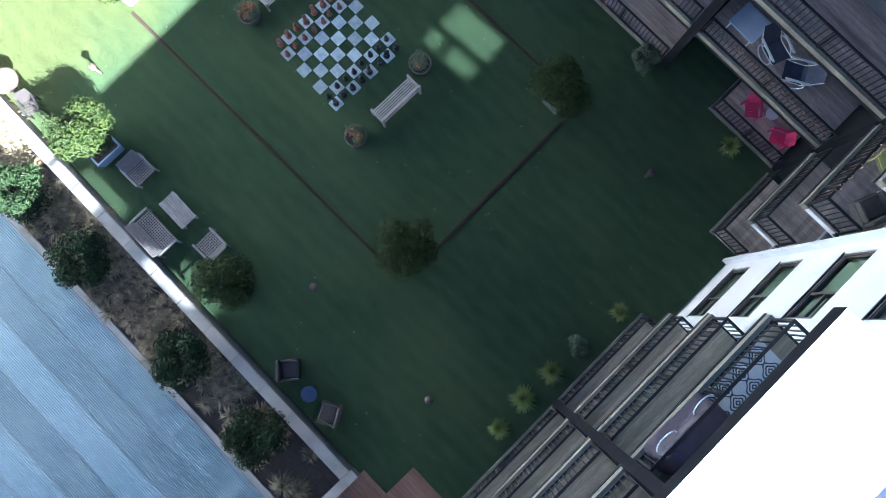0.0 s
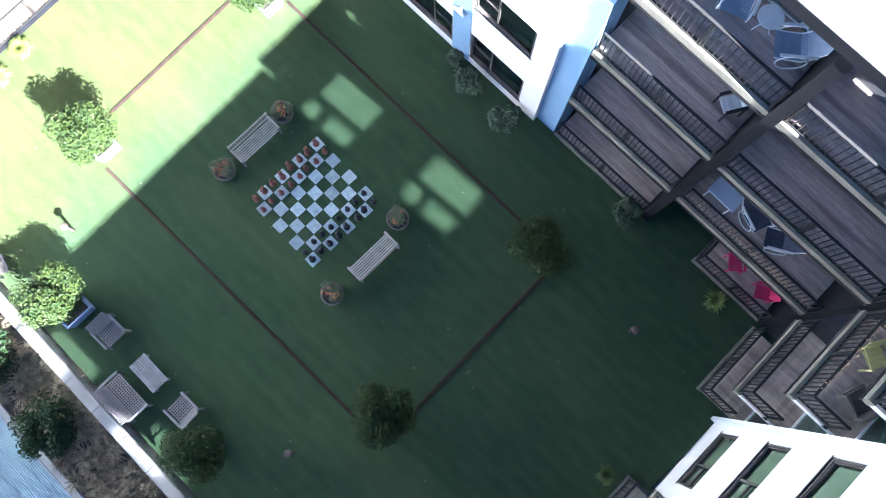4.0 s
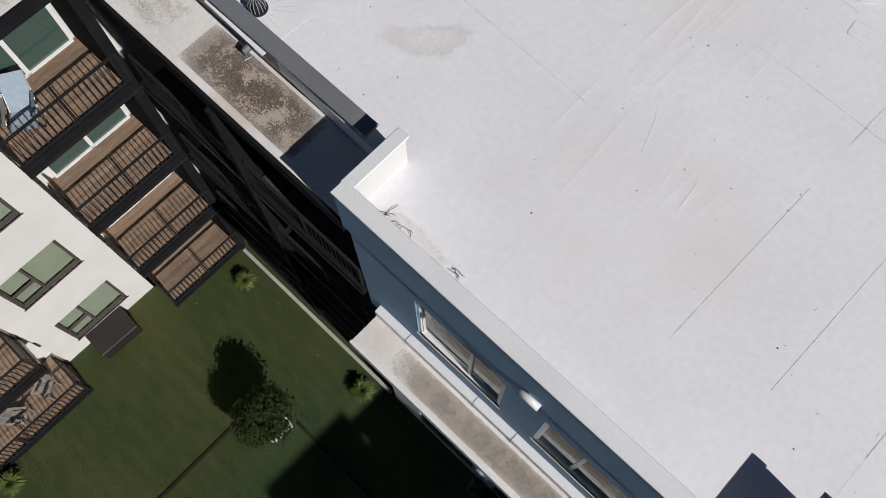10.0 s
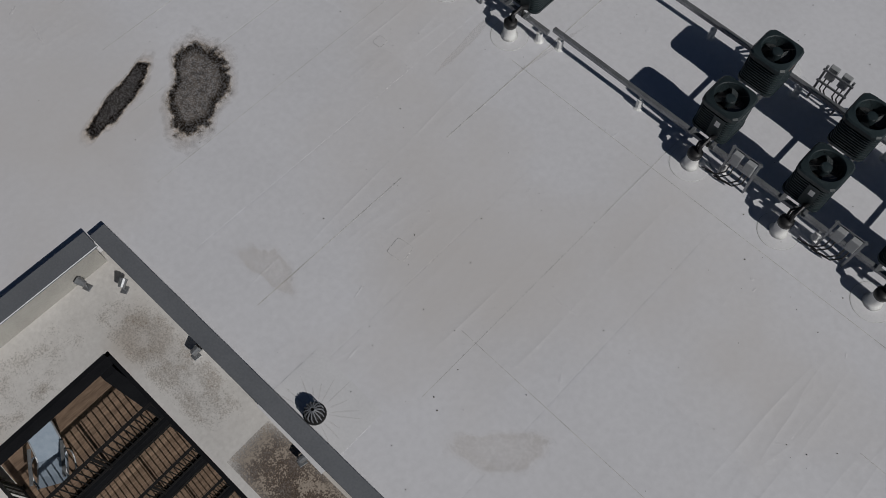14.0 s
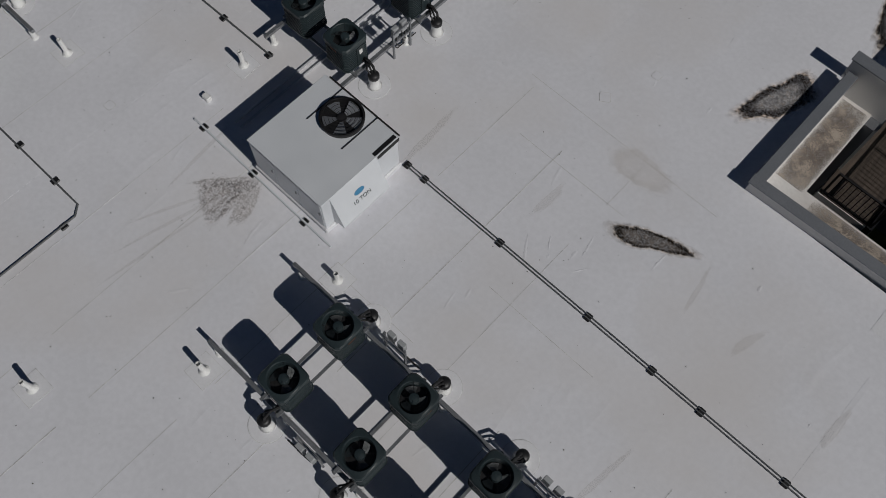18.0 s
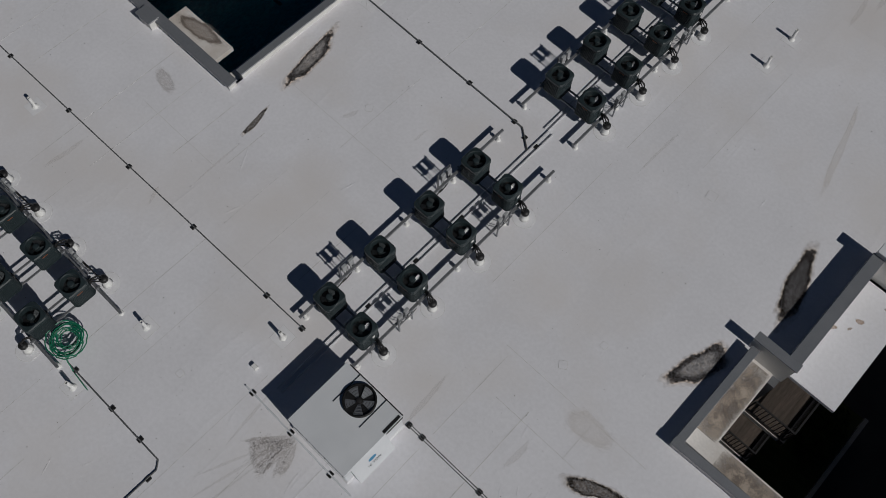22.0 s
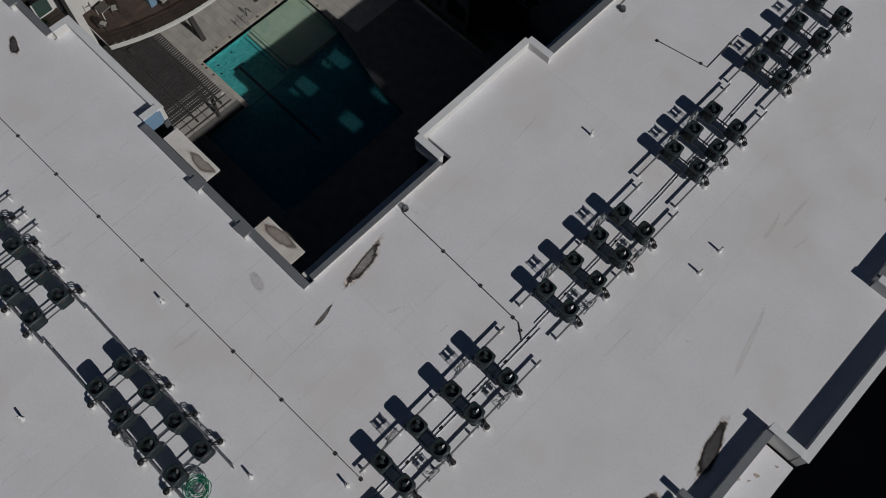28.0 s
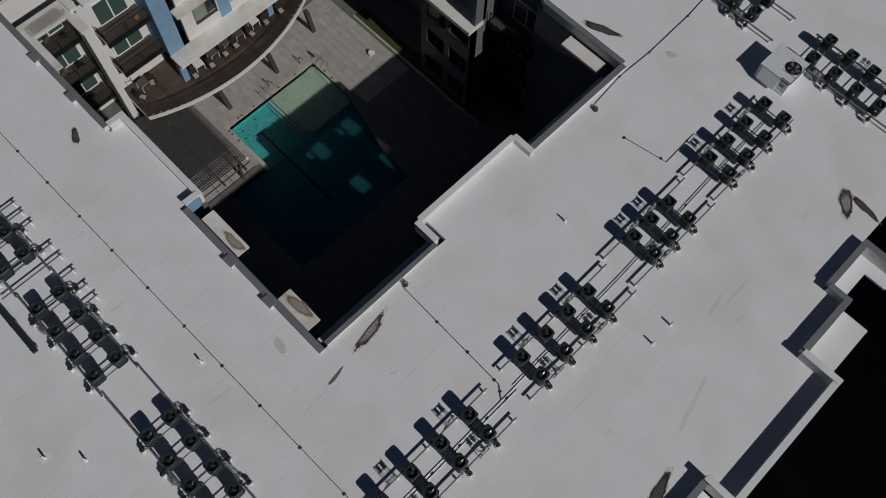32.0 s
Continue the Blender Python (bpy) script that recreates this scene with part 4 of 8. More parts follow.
def condenser_row(along, spots, p0, p1, ends, hoods, racks):
    """Pairs of condensers on two long rails. along: 'x' or 'y'; p0 and p1: the rows' places across; hoods: signs of the sides with pipe boots."""
    global ac
    T = (lambda u, v, z=0.0: (u, v, ROOF + z)) if along == "x" else (lambda u, v, z=0.0: (v, u, ROOF + z))
    lo, hi = min(p0, p1) - 0.42, max(p0, p1) + 0.42
    fr = thing("equipment_rails", "galvanised steel rails on white roof posts that carry condensers", "steel rails", "condenser rails")
    for v in (lo, hi):
        a, b = T(ends[0], v), T(ends[1], v)
        box_part("long_rail", M_GALV, fr, min(a[0], b[0]) - 0.04, max(a[0], b[0]) + 0.04, min(a[1], b[1]) - 0.04, max(a[1], b[1]) + 0.04, ROOF + 0.34, ROOF + 0.42)
        k = max(2, round((ends[1] - ends[0]) / 1.95))
        for i in range(k + 1):
            q = T(ends[0] + 0.15 + (ends[1] - ends[0] - 0.3) * i / k, v)
            bm = bmesh.new()
            lathe(bm, ((0.10, 0.0), (0.065, 0.03), (0.06, 0.24), (0.03, 0.25), (0.03, 0.34)), 10, q)
            part("post", bm, M_PIPEW, fr)
    for u in spots:
        for d in (-0.22, 0.22):
            a, b = T(u + d - 0.03, lo - 0.1), T(u + d + 0.03, hi + 0.1)
            box_part("cross_rail", M_GALV, fr, a[0], b[0], a[1], b[1], ROOF + 0.421, ROOF + 0.459)
        for v in (p0, p1):
            turn = (0 if v > (p0 + p1) / 2 else math.pi) if along == "y" else (math.pi / 2 if v > (p0 + p1) / 2 else -math.pi / 2)
            if along == "y":
                turn = 0 if v == max(p0, p1) else math.pi
            m = Matrix.Translation(T(u, v)) @ Matrix.Rotation(turn, 4, "Z")
            if ac is None:
                ac = condenser(m)
            else:
                copy_thing(ac, m)
        for sgn in hoods:
            v = (hi + 0.30) if sgn > 0 else (lo - 0.30)
            q = T(u + 0.08, v)
            pipe_hood(q[0], q[1], (math.pi if sgn > 0 else 0) if along == "x" else (math.pi / 2 if sgn > 0 else -math.pi / 2))
    for u, sgn in racks:
        q = T(u, hi + 0.12 if sgn > 0 else lo - 0.12)
        rack(q[0], q[1], ROOF + 0.01, (0 if sgn > 0 else math.pi) if along == "x" else (math.pi / 2 if sgn > 0 else -math.pi / 2))


condenser_row("x", (-24.55, -22.63, -20.68, -19.01), 19.71, 21.05, (-26.3, -18.3), (1, -1), ((-23.65, 1), (-19.85, 1), (-23.4, -1), (-20.1, -1)))
condenser_row("x", (-14.83, -12.95, -11.1, -9.3), 19.85, 21.18, (-18.2, -8.4), (1, -1), ((-13.8, 1), (-14.0, -1), (-10.2, 1), (-12.0, -1)))
condenser_row("y", (25.6, 27.6, 29.64, 31.67), -30.36, -29.06, (24.75, 33.4), (1,), ((26.7, -1), (30.85, -1), (26.75, 1), (30.95, 1)))
condenser_row("y", (35.8, 37.65, 39.37, 41.02), -30.55, -29.22, (34.6, 43.2), (1,), ((36.7, -1), (40.2, -1), (36.75, 1), (40.25, 1)))
condenser_row("y", (45.3, 46.8, 48.33), -30.9, -29.48, (43.4, 50.6), (1,), ((46.05, -1), (47.6, -1), (46.1, 1)))
condenser_row("y", (52.3, 53.98, 55.72, 57.6), -31.05, -29.65, (50.8, 58.4), (1,), ((53.1, -1), (56.6, -1), (53.1, 1)))
condenser_row("x", (-40.86, -39.2, -37.5, -35.86), 19.48, 20.84, (-44.3, -34.6), (1, -1), ((-40.0, 1), (-36.7, 1), (-38.4, -1)))
condenser_row("x", (-50.3, -48.58, -46.88, -45.28), 19.38, 20.76, (-52.0, -44.4), (1, -1), ((-47.7, 1), (-49.4, -1)))
condenser_row("x", (-55.25, -53.5), 19.32, 20.66, (-58, -52.1), (1, -1), ((-54.7, 1),))
condenser_row("x", (-30.95, -29.35, -27.75, -26.15), 62.5, 64.3, (-31.9, -24), (1, -1), ((-30.1, -1), (-28.5, 1)))
condenser_row("x", (-37.0, -35.6), 62.7, 64.3, (-39.5, -33.6), (1, -1), ((-36.3, -1),))
# bare strut stubs beyond the west group
for x in (-56.9, -56.1, -55.2, -53.3, -52.4, -51.2, -50.0, -49.1):
    fr = thing("strut_stub", "pair of bare galvanised struts on the roof", "steel strut", "strut stubs")
    box_part("strut", M_GALV, fr, x - 0.035, x + 0.035, 18.3 if -53.5 < x < -52 else 21.0, 22.12, ROOF + 0.462, ROOF + 0.51)
    box_part("foot", M_PIPEW, fr, x - 0.05, x + 0.05, 21.9, 22.0, ROOF, ROOF + 0.461)


tray = thing("cable_tray", "long dark covered cable tray on steel feet beside the condensers", "cable tray")
box_part("cover", M_AC, tray, -60, -48.75, 17.75, 18.05, ROOF + 0.30, ROOF + 0.42, bev=0.01)
for x in (-59, -57, -55, -53, -51, -49.1):
    box_part("foot", M_GALV, tray, x - 0.04, x + 0.04, 17.7, 18.1, ROOF, ROOF + 0.299)


# ---- large packaged units ----
def words(text, m, size, material, parent, name="lettering"):
    cu = bpy.data.curves.new(name, "FONT")
    cu.body, cu.size, cu.align_x, cu.align_y, cu.extrude = text, size, "CENTER", "CENTER", 0.002
    tmp = bpy.data.objects.new(name, cu)
    scene.collection.objects.link(tmp)
    me = bpy.data.meshes.new_from_object(tmp)
    bpy.data.objects.remove(tmp)
    me.materials.clear()
    me.materials.append(material)
    ob = new(name, me)
    ob.parent = parent
    ob.matrix_basis = m
    return ob


M_INK = mat("dark_lettering", (0.03, 0.04, 0.05), (0.04, 0.05, 0.06), 0.6, 9, 60, 0)
M_BLUEINK = mat("blue_badge", (0.05, 0.20, 0.36), (0.07, 0.24, 0.42), 0.5, 9, 60, 0)


def packaged_unit(m, lettered):
    """Local: 1.85 wide in x, 1.95 in y; the intake hood is on +x, the fan at the +y end."""
    ob = thing("rooftop_unit", "large light grey packaged air handling unit on a roof curb", "air handler", "rooftop units", m)
    w, d, h = 2.1, 2.12, 1.23
    box_part("curb", M_FLASH, ob, -0.04, w + 0.04, -0.04, d + 0.04, 0, 0.16, bev=0.02)
    box_part("casing", M_RTU, ob, 0, w, 0, d, 0.161, h - 0.03, bev=0.012)
    box_part("top_panel", M_RTU, ob, -0.02, w + 0.02, -0.02, d + 0.02, h - 0.029, h, bev=0.01)
    for y0, y1 in ((0.03, 0.68), (0.70, 1.38), (1.40, 2.09)):
        box_part("access_panel", M_RTU, ob, -0.012, -0.001, y0, y1, 0.22, h - 0.1)
    for x0, x1 in ((0.04, 0.68), (0.71, 1.38), (1.41, 2.06)):
        box_part("side_panel", M_RTU, ob, x0, x1, -0.012, -0.001, 0.22, h - 0.1)
        box_part("latch", M_GALV, ob, x1 - 0.07, x1 - 0.04, -0.03, -0.013, 0.7, 0.78)
    bm = bmesh.new()
    sec = [(w + 0.001, h - 0.05), (w + 0.32, 0.36), (w + 0.32, 0.30), (w + 0.001, 0.26)]
    a = [bm.verts.new((x, 0.22, z)) for x, z in sec]
    b = [bm.verts.new((x, 1.5, z)) for x, z in sec]
    bm.faces.new(a)
    bm.faces.new(b[::-1])
    for i in range(4):
        j = (i + 1) % 4
        bm.faces.new((a[j], a[i], b[i], b[j]))
    hood = part("intake_hood", bm, M_RTU, ob)
    box_part("louvre_slot", M_BLACK, ob, w + 0.0205, w + 0.03, 1.52, d, h - 0.12, h - 0.004)
    box_part("louvre_strip", M_BLACK, ob, w - 0.1, w - 0.01, 1.48, d - 0.03, h + 0.001, h + 0.006)
    # fan
    c = (1.0, 1.64, h)
    bm = bmesh.new()
    lathe(bm, ((0.46, 0.0), (0.47, 0.09), (0.44, 0.10), (0.43, 0.0)), 32, c, cap=False)
    part("fan_ring", bm, M_BLACK, ob)
    bm = bmesh.new()
    lathe(bm, ((0.43, 0.003), (0.43, 0.005)), 32, c)
    part("fan_well", bm, M_BLACK, ob)
    bm = bmesh.new()
    lathe(bm, ((0.10, 0.006), (0.10, 0.07), (0.04, 0.085)), 14, c)
    part("fan_hub", bm, M_IRON, ob)
    for k in range(5):
        bm = bmesh.new()
        a0 = k * 2 * math.pi / 5
        v = []
        for i in range(4):
            an = a0 + i * 0.24
            v.append((bm.verts.new((c[0] + 0.10 * math.cos(an), c[1] + 0.10 * math.sin(an), c[2] + 0.02 + 0.01 * i)), bm.verts.new((c[0] + 0.40 * math.cos(an), c[1] + 0.40 * math.sin(an), c[2] + 0.012 + 0.02 * i))))
        for p, q in zip(v, v[1:]):
            bm.faces.new((p[0], p[1], q[1], q[0]))
        part("fan_blade", bm, M_CAP, ob)
    bm = bmesh.new()
    for rr in (0.12, 0.2, 0.28, 0.36, 0.43):
        for i in range(24):
            p, q = 2 * math.pi * i / 24, 2 * math.pi * (i + 1) / 24
            tube(bm, (c[0] + rr * math.cos(p), c[1] + rr * math.sin(p), h + 0.11), (c[0] + rr * math.cos(q), c[1] + rr * math.sin(q), h + 0.11), 0.006, 4, cap=False)
    for x in (-0.5, 0.5):
        tube(bm, (c[0] + x, c[1] - 0.5, h + 0.012), (c[0] + x, c[1] + 0.5, h + 0.012), 0.012, 5)
    part("fan_guard", bm, M_BLACK, ob)
    box_part("lifting_bar", M_IRON, ob, 0.1, w, d + 0.0205, d + 0.05, h - 0.03, h + 0.02)
    if lettered:
        up = Vector((-0.32, 0, h - 0.41)).normalized()
        nrm = Vector((0, 1, 0)).cross(up)
        mid = Vector((w + 0.16, 0.86, (h + 0.31) / 2))
        r = Matrix((Vector((0, 1, 0)), up, nrm)).transposed().to_4x4()
        words("10 TON", Matrix.Translation(mid + nrm * 0.006 - up * 0.13) @ r, 0.14, M_INK, ob)
        bm = bmesh.new()
        for i, rr in ((0, 0.0), ):
            lathe(bm, ((0.09, 0.0), (0.09, 0.003)), 20)
        bmesh.ops.scale(bm, vec=(1.5, 0.75, 1), verts=bm.verts)
        bd = part("badge", bm, M_BLUEINK, ob)
        bd.matrix_basis = Matrix.Translation(mid + nrm * 0.004 + up * 0.07) @ r
    else:
        box_part("nameplate", M_BLUEINK, ob, w + 0.0205, w + 0.024, 1.6, 1.9, 0.6, 0.85)
    return ob


packaged_unit(Matrix.Translation((-28.61, 22.49, ROOF)), True)
packaged_unit(Matrix.Translation((-32.9, 61.75, ROOF)) @ Matrix.Rotation(radians(-90), 4, "Z"), False)


# ---- pipes and conduits lying on the roof ----
M_BRIGHT = mat("bright_pipe_jacket", (0.52, 0.53, 0.55), (0.66, 0.67, 0.69), 0.4, 4, 40, 0.05, metal=0.3)
M_COND = mat("weathered_grey_conduit", (0.09, 0.095, 0.10), (0.16, 0.165, 0.17), 0.55, 4, 40, 0.05, metal=0.2)
def conduit(name, label, pts, r, blocks, twin=0.0, mat_pipe=None):
    ob = thing(name, label, "pipe", "roof conduits")
    z = ROOF + 0.04
    for off in ((-twin, twin) if twin else (0,)):
        bm = bmesh.new()
        d = (Vector(pts[1]) - Vector(pts[0])).normalized()
        run_pipe(bm, [(x - d.y * off, y + d.x * off, z) for x, y in pts], r, 7)
        part("pipe", bm, mat_pipe or M_COND, ob)
    for x, y in blocks:
        bm = bmesh.new()
        add_box(bm, x - 0.07, x + 0.07, y - 0.085, y + 0.085, ROOF + 0.001, ROOF + 0.045)
        bevel(bm, 0.015)
        part("support_block", bm, M_BLACK, ob)
    return ob


conduit("conduit", "twin grey conduits on black rubber blocks", [(-26.4, 24.74), (6.0, 24.95)], 0.0135, [(x, 24.74 + 0.0065 * (x + 26.4)) for x in (-26.4, -25.9, -23.77, -21.44, -19.85, -18.68, -16.75, -15.0, -13.2, -11.4)], 0.034)
conduit("conduit", "grey conduit on black rubber blocks", [(-64.5, 23.93), (-30.5, 24.6)], 0.02, [(x, 23.95 + 0.0193 * (x + 63.5)) for x in (-62.5, -59.82, -56.92, -53.87, -50.89, -47.73, -44.6, -41.48, -38.44, -35.37, -32.1, -30.6)])
conduit("conduit", "thin grey conduit on black rubber blocks", [(-38.0, 34.29), (-30.5, 34.12), (-29.85, 33.6)], 0.025, [(-35.25, 34.22), (-32.9, 34.2), (-30.84, 34.12), (-30.2, 33.9)])
conduit("conduit", "thin grey conduit with an elbow on blocks", [(-34.6, 19.3), (-30.65, 19.35), (-30.48, 19.15), (-30.5, 10.2)], 0.022, [(-34.3, 19.32), (-32.68, 19.36), (-31.44, 19.36), (-30.46, 18.85), (-30.5, 16.8), (-30.5, 14.4), (-30.5, 12.2)])
conduit("conduit", "thin grey conduit with an elbow on blocks", [(-35.63, 50.36), (-32.78, 50.89), (-32.86, 53.6), (-31.9, 53.7)], 0.02, [(-35.63, 50.36), (-33.18, 50.85), (-32.83, 52.9)])
conduit("conduit", "thin grey conduit on black rubber blocks", [(-38.4, 50.7), (-38.65, 53.5), (-38.52, 56.2), (-38.6, 60.2), (-38.9, 64)], 0.025, [(-38.65, 53.48), (-38.52, 56.22), (-38.6, 60.17)])
conduit("conduit", "three bright metal refrigerant pipes between the condensers", [(-29.72, 22.9), (-29.72, 34.6)], 0.03, [(-29.72, y) for y in (26.4, 28.4, 30.4, 32.4, 33.9)], 0.09, M_BRIGHT)
conduit("conduit", "bright metal pipes between the condensers", [(-29.9, 34.6), (-30.0, 43.5), (-30.3, 52.0), (-30.4, 58)], 0.026, [(-29.93, 36.6), (-29.96, 40.2), (-30.05, 45.9), (-30.2, 49.5)], 0.07, M_BRIGHT)
conduit("conduit", "grey gas pipe along the rooftop unit", [(-30.5, 22.35), (-26.2, 22.3)], 0.025, [(-30.2, 22.35), (-28.6, 22.33), (-27.0, 22.31)], 0, M_RTU)


def vent_pipe(x, y, h=0.5):
    ob = thing("vent_pipe", "white plumbing vent pipe with square flashing", "vent pipe", "plumbing vents", Matrix.Translation((x, y, ROOF)))
    box_part("flashing", M_FLASH, ob, -0.27, 0.27, -0.27, 0.27, 0.0, 0.006)
    box_part("flashing_edge", M_SEAM, ob, -0.278, 0.278, -0.278, 0.278, 0.0, 0.003)
    bm = bmesh.new()
    lathe(bm, ((0.12, 0.006), (0.07, 0.07), (0.055, 0.12), (0.055, h), (0.04, h + 0.004), (0.04, h - 0.1)), 14)
    part("pipe", bm, M_PIPEW, ob, smooth=False)
    return ob


for x, y in ((-33.88, 21.5), (-30.82, 24.02), (-28.18, 16.4), (-42.4, 23.72), (-33.97, 18.97), (-34.42, 43.7), (-26.22, 41.68), (-26.22, 43.2), (-42.46, 16.4), (-25.6, 21.9), (-26.1, 18.85), (-44.0, 15.0)):
    vent_pipe(x, y, 0.5 if x != -25.6 else 0.35)
st = thing("pipe_stub", "short white pipe stub lying on the roof", "pipe", "", Matrix.Translation((-30.71, 22.88, ROOF)))
box_part("stub", M_PIPEW, st, -0.1, 0.1, -0.07, 0.07, 0, 0.14, bev=0.02)


def roof_drain(x, y, r=0.2):
    ob = thing("roof_drain", "dark domed roof drain strainer in a membrane sump", "drain", "roof drains", Matrix.Translation((x, y, ROOF)))
    bm = bmesh.new()
    lathe(bm, ((r * 1.25, 0.0), (r * 1.2, 0.03), (r, 0.035)), 20)
    part("clamp_ring", bm, M_BLACK, ob)
    bm = bmesh.new()
    lathe(bm, ((r * 0.85, 0.03), (r * 0.85, 0.18), (r * 0.6, 0.25), (r * 0.2, 0.27)), 16)
    part("core", bm, M_BLACK, ob)
    for i in range(14):
        a = 2 * math.pi * i / 14
        bm = bmesh.new()
        run_pipe(bm, [(r * math.cos(a), r * math.sin(a), 0.03), (r * 0.98 * math.cos(a), r * 0.98 * math.sin(a), 0.2), (r * 0.6 * math.cos(a), r * 0.6 * math.sin(a), 0.28), (0.03 * math.cos(a), 0.03 * math.sin(a), 0.3)], 0.012, 4)
        part("strainer_rib", bm, M_CAP, ob)
    box_part("sump_sheet", M_FLASH, ob, -0.75, 0.75, -0.55, 0.75, -0.02, 0.004)
    return ob


for x, y in ((-16.2, 11.53), (-38.05, 34.5), (-38.15, 50.6), (-16.45, 29.02)):
    roof_drain(x, y, 0.15)


def ledge_lamp(x, y, turn):
    ob = thing("ledge_lamp", "small metal floodlight with a glass lens on the ledge", "lamp", "ledge lamps", Matrix.Translation((x, y, LEDGE)) @ Matrix.Rotation(radians(turn), 4, "Z"))
    box_part("base_plate", M_GALV, ob, -0.07, 0.07, -0.06, 0.06, 0, 0.02, bev=0.005)
    bm = bmesh.new()
    tube(bm, (0, 0, 0.02), (0, 0, 0.16), 0.016, 8)
    part("stem", bm, M_GALV, ob)
    bm = bmesh.new()
    tube(bm, (-0.02, 0, 0.18), (0.13, 0, 0.22), 0.055, 12, 0.075)
    head = part("head", bm, M_GALV, ob, smooth=False)
    bm = bmesh.new()
    tube(bm, (0.131, 0, 0.2203), (0.137, 0, 0.222), 0.062, 12)
    part("lens", bm, M_BLACK, head, "dark glass lens")


for x, y, a in ((-20.75, 10.3, 200), (-20.25, 10.72, 120), (-18.45, 10.83, 90), (-15.9, 10.9, 80)):
    ledge_lamp(x, y, a)

# a coil of green hose
bm = bmesh.new()
rng = random.Random(4)
pts = []
for i in range(300):
    a = i * 0.23
    r = 0.40 + 0.13 * math.sin(i * 0.043) + rng.uniform(-0.02, 0.02)
    cx, cy = 0.07 * math.sin(i * 0.031), 0.07 * math.cos(i * 0.047)
    pts.append((-34.98 + cx + r * math.cos(a), 19.74 + cy + r * math.sin(a) * 0.95, ROOF + 0.47 + 0.05 * math.sin(i * 0.11) + 0.0002 * i))
run_pipe(bm, pts, 0.018, 5)
run_pipe(bm, [pts[0], (-34.6, 19.35, ROOF + 0.3), (-34.3, 19.25, ROOF + 0.02), (-33.6, 19.2, ROOF + 0.02)], 0.018, 5)
tagged(new("garden_hose", mesh_of("garden_hose", bm, M_HOSE)), "coiled green rubber garden hose beside the condensers", "hose")


# ---- stains with outlines of their own, lying on the membrane ----
def stain_material(name, dark, light, lo, hi, grain=38.0):
    m = bpy.data.materials.new(name)
    m.use_nodes = True
    n, L = m.node_tree.nodes, m.node_tree.links.new
    p = n["Principled BSDF"]
    uv = n.new("ShaderNodeUVMap")
    sx = n.new("ShaderNodeSeparateXYZ")
    L(uv.outputs[0], sx.inputs[0])
    geo = n.new("ShaderNodeNewGeometry")
    na, nb = n.new("ShaderNodeTexNoise"), n.new("ShaderNodeTexNoise")
    na.inputs["Scale"].default_value, na.inputs["Detail"].default_value = 3.0, 7
    nb.inputs["Scale"].default_value, nb.inputs["Detail"].default_value = grain, 4
    L(geo.outputs[0], na.inputs["Vector"])
    L(geo.outputs[0], nb.inputs["Vector"])
    s = n.new("ShaderNodeMath")
    s.operation = "ADD"
    L(na.outputs[0], s.inputs[0])
    L(nb.outputs[0], s.inputs[1])
    d = n.new("ShaderNodeMath")
    d.operation = "SUBTRACT"
    L(s.outputs[0], d.inputs[0])
    L(sx.outputs[0], d.inputs[1])
    r = n.new("ShaderNodeMapRange")
    r.inputs[1].default_value, r.inputs[2].default_value = lo, hi
    L(d.outputs[0], r.inputs[0])
    L(r.outputs[0], p.inputs["Alpha"])
    cr = n.new("ShaderNodeValToRGB")
    cr.color_ramp.elements[0].position, cr.color_ramp.elements[1].position = 0.42, 0.66
    cr.color_ramp.elements[0].color, cr.color_ramp.elements[1].color = (*dark, 1), (*light, 1)
    sp = n.new("ShaderNodeMapRange")
    sp.inputs[1].default_value, sp.inputs[2].default_value = 0.78, 1.2
    L(s.outputs[0], sp.inputs[0])
    L(sp.outputs[0], cr.inputs[0])
    L(cr.outputs[0], p.inputs["Base Color"])
    p.inputs["Roughness"].default_value = 0.95
    p.inputs["Specular IOR Level"].default_value = 0.1
    return m


M_DIRT = stain_material("brown_ledge_dirt", (0.10, 0.070, 0.052), (0.40, 0.345, 0.29), 0.05, 0.95)


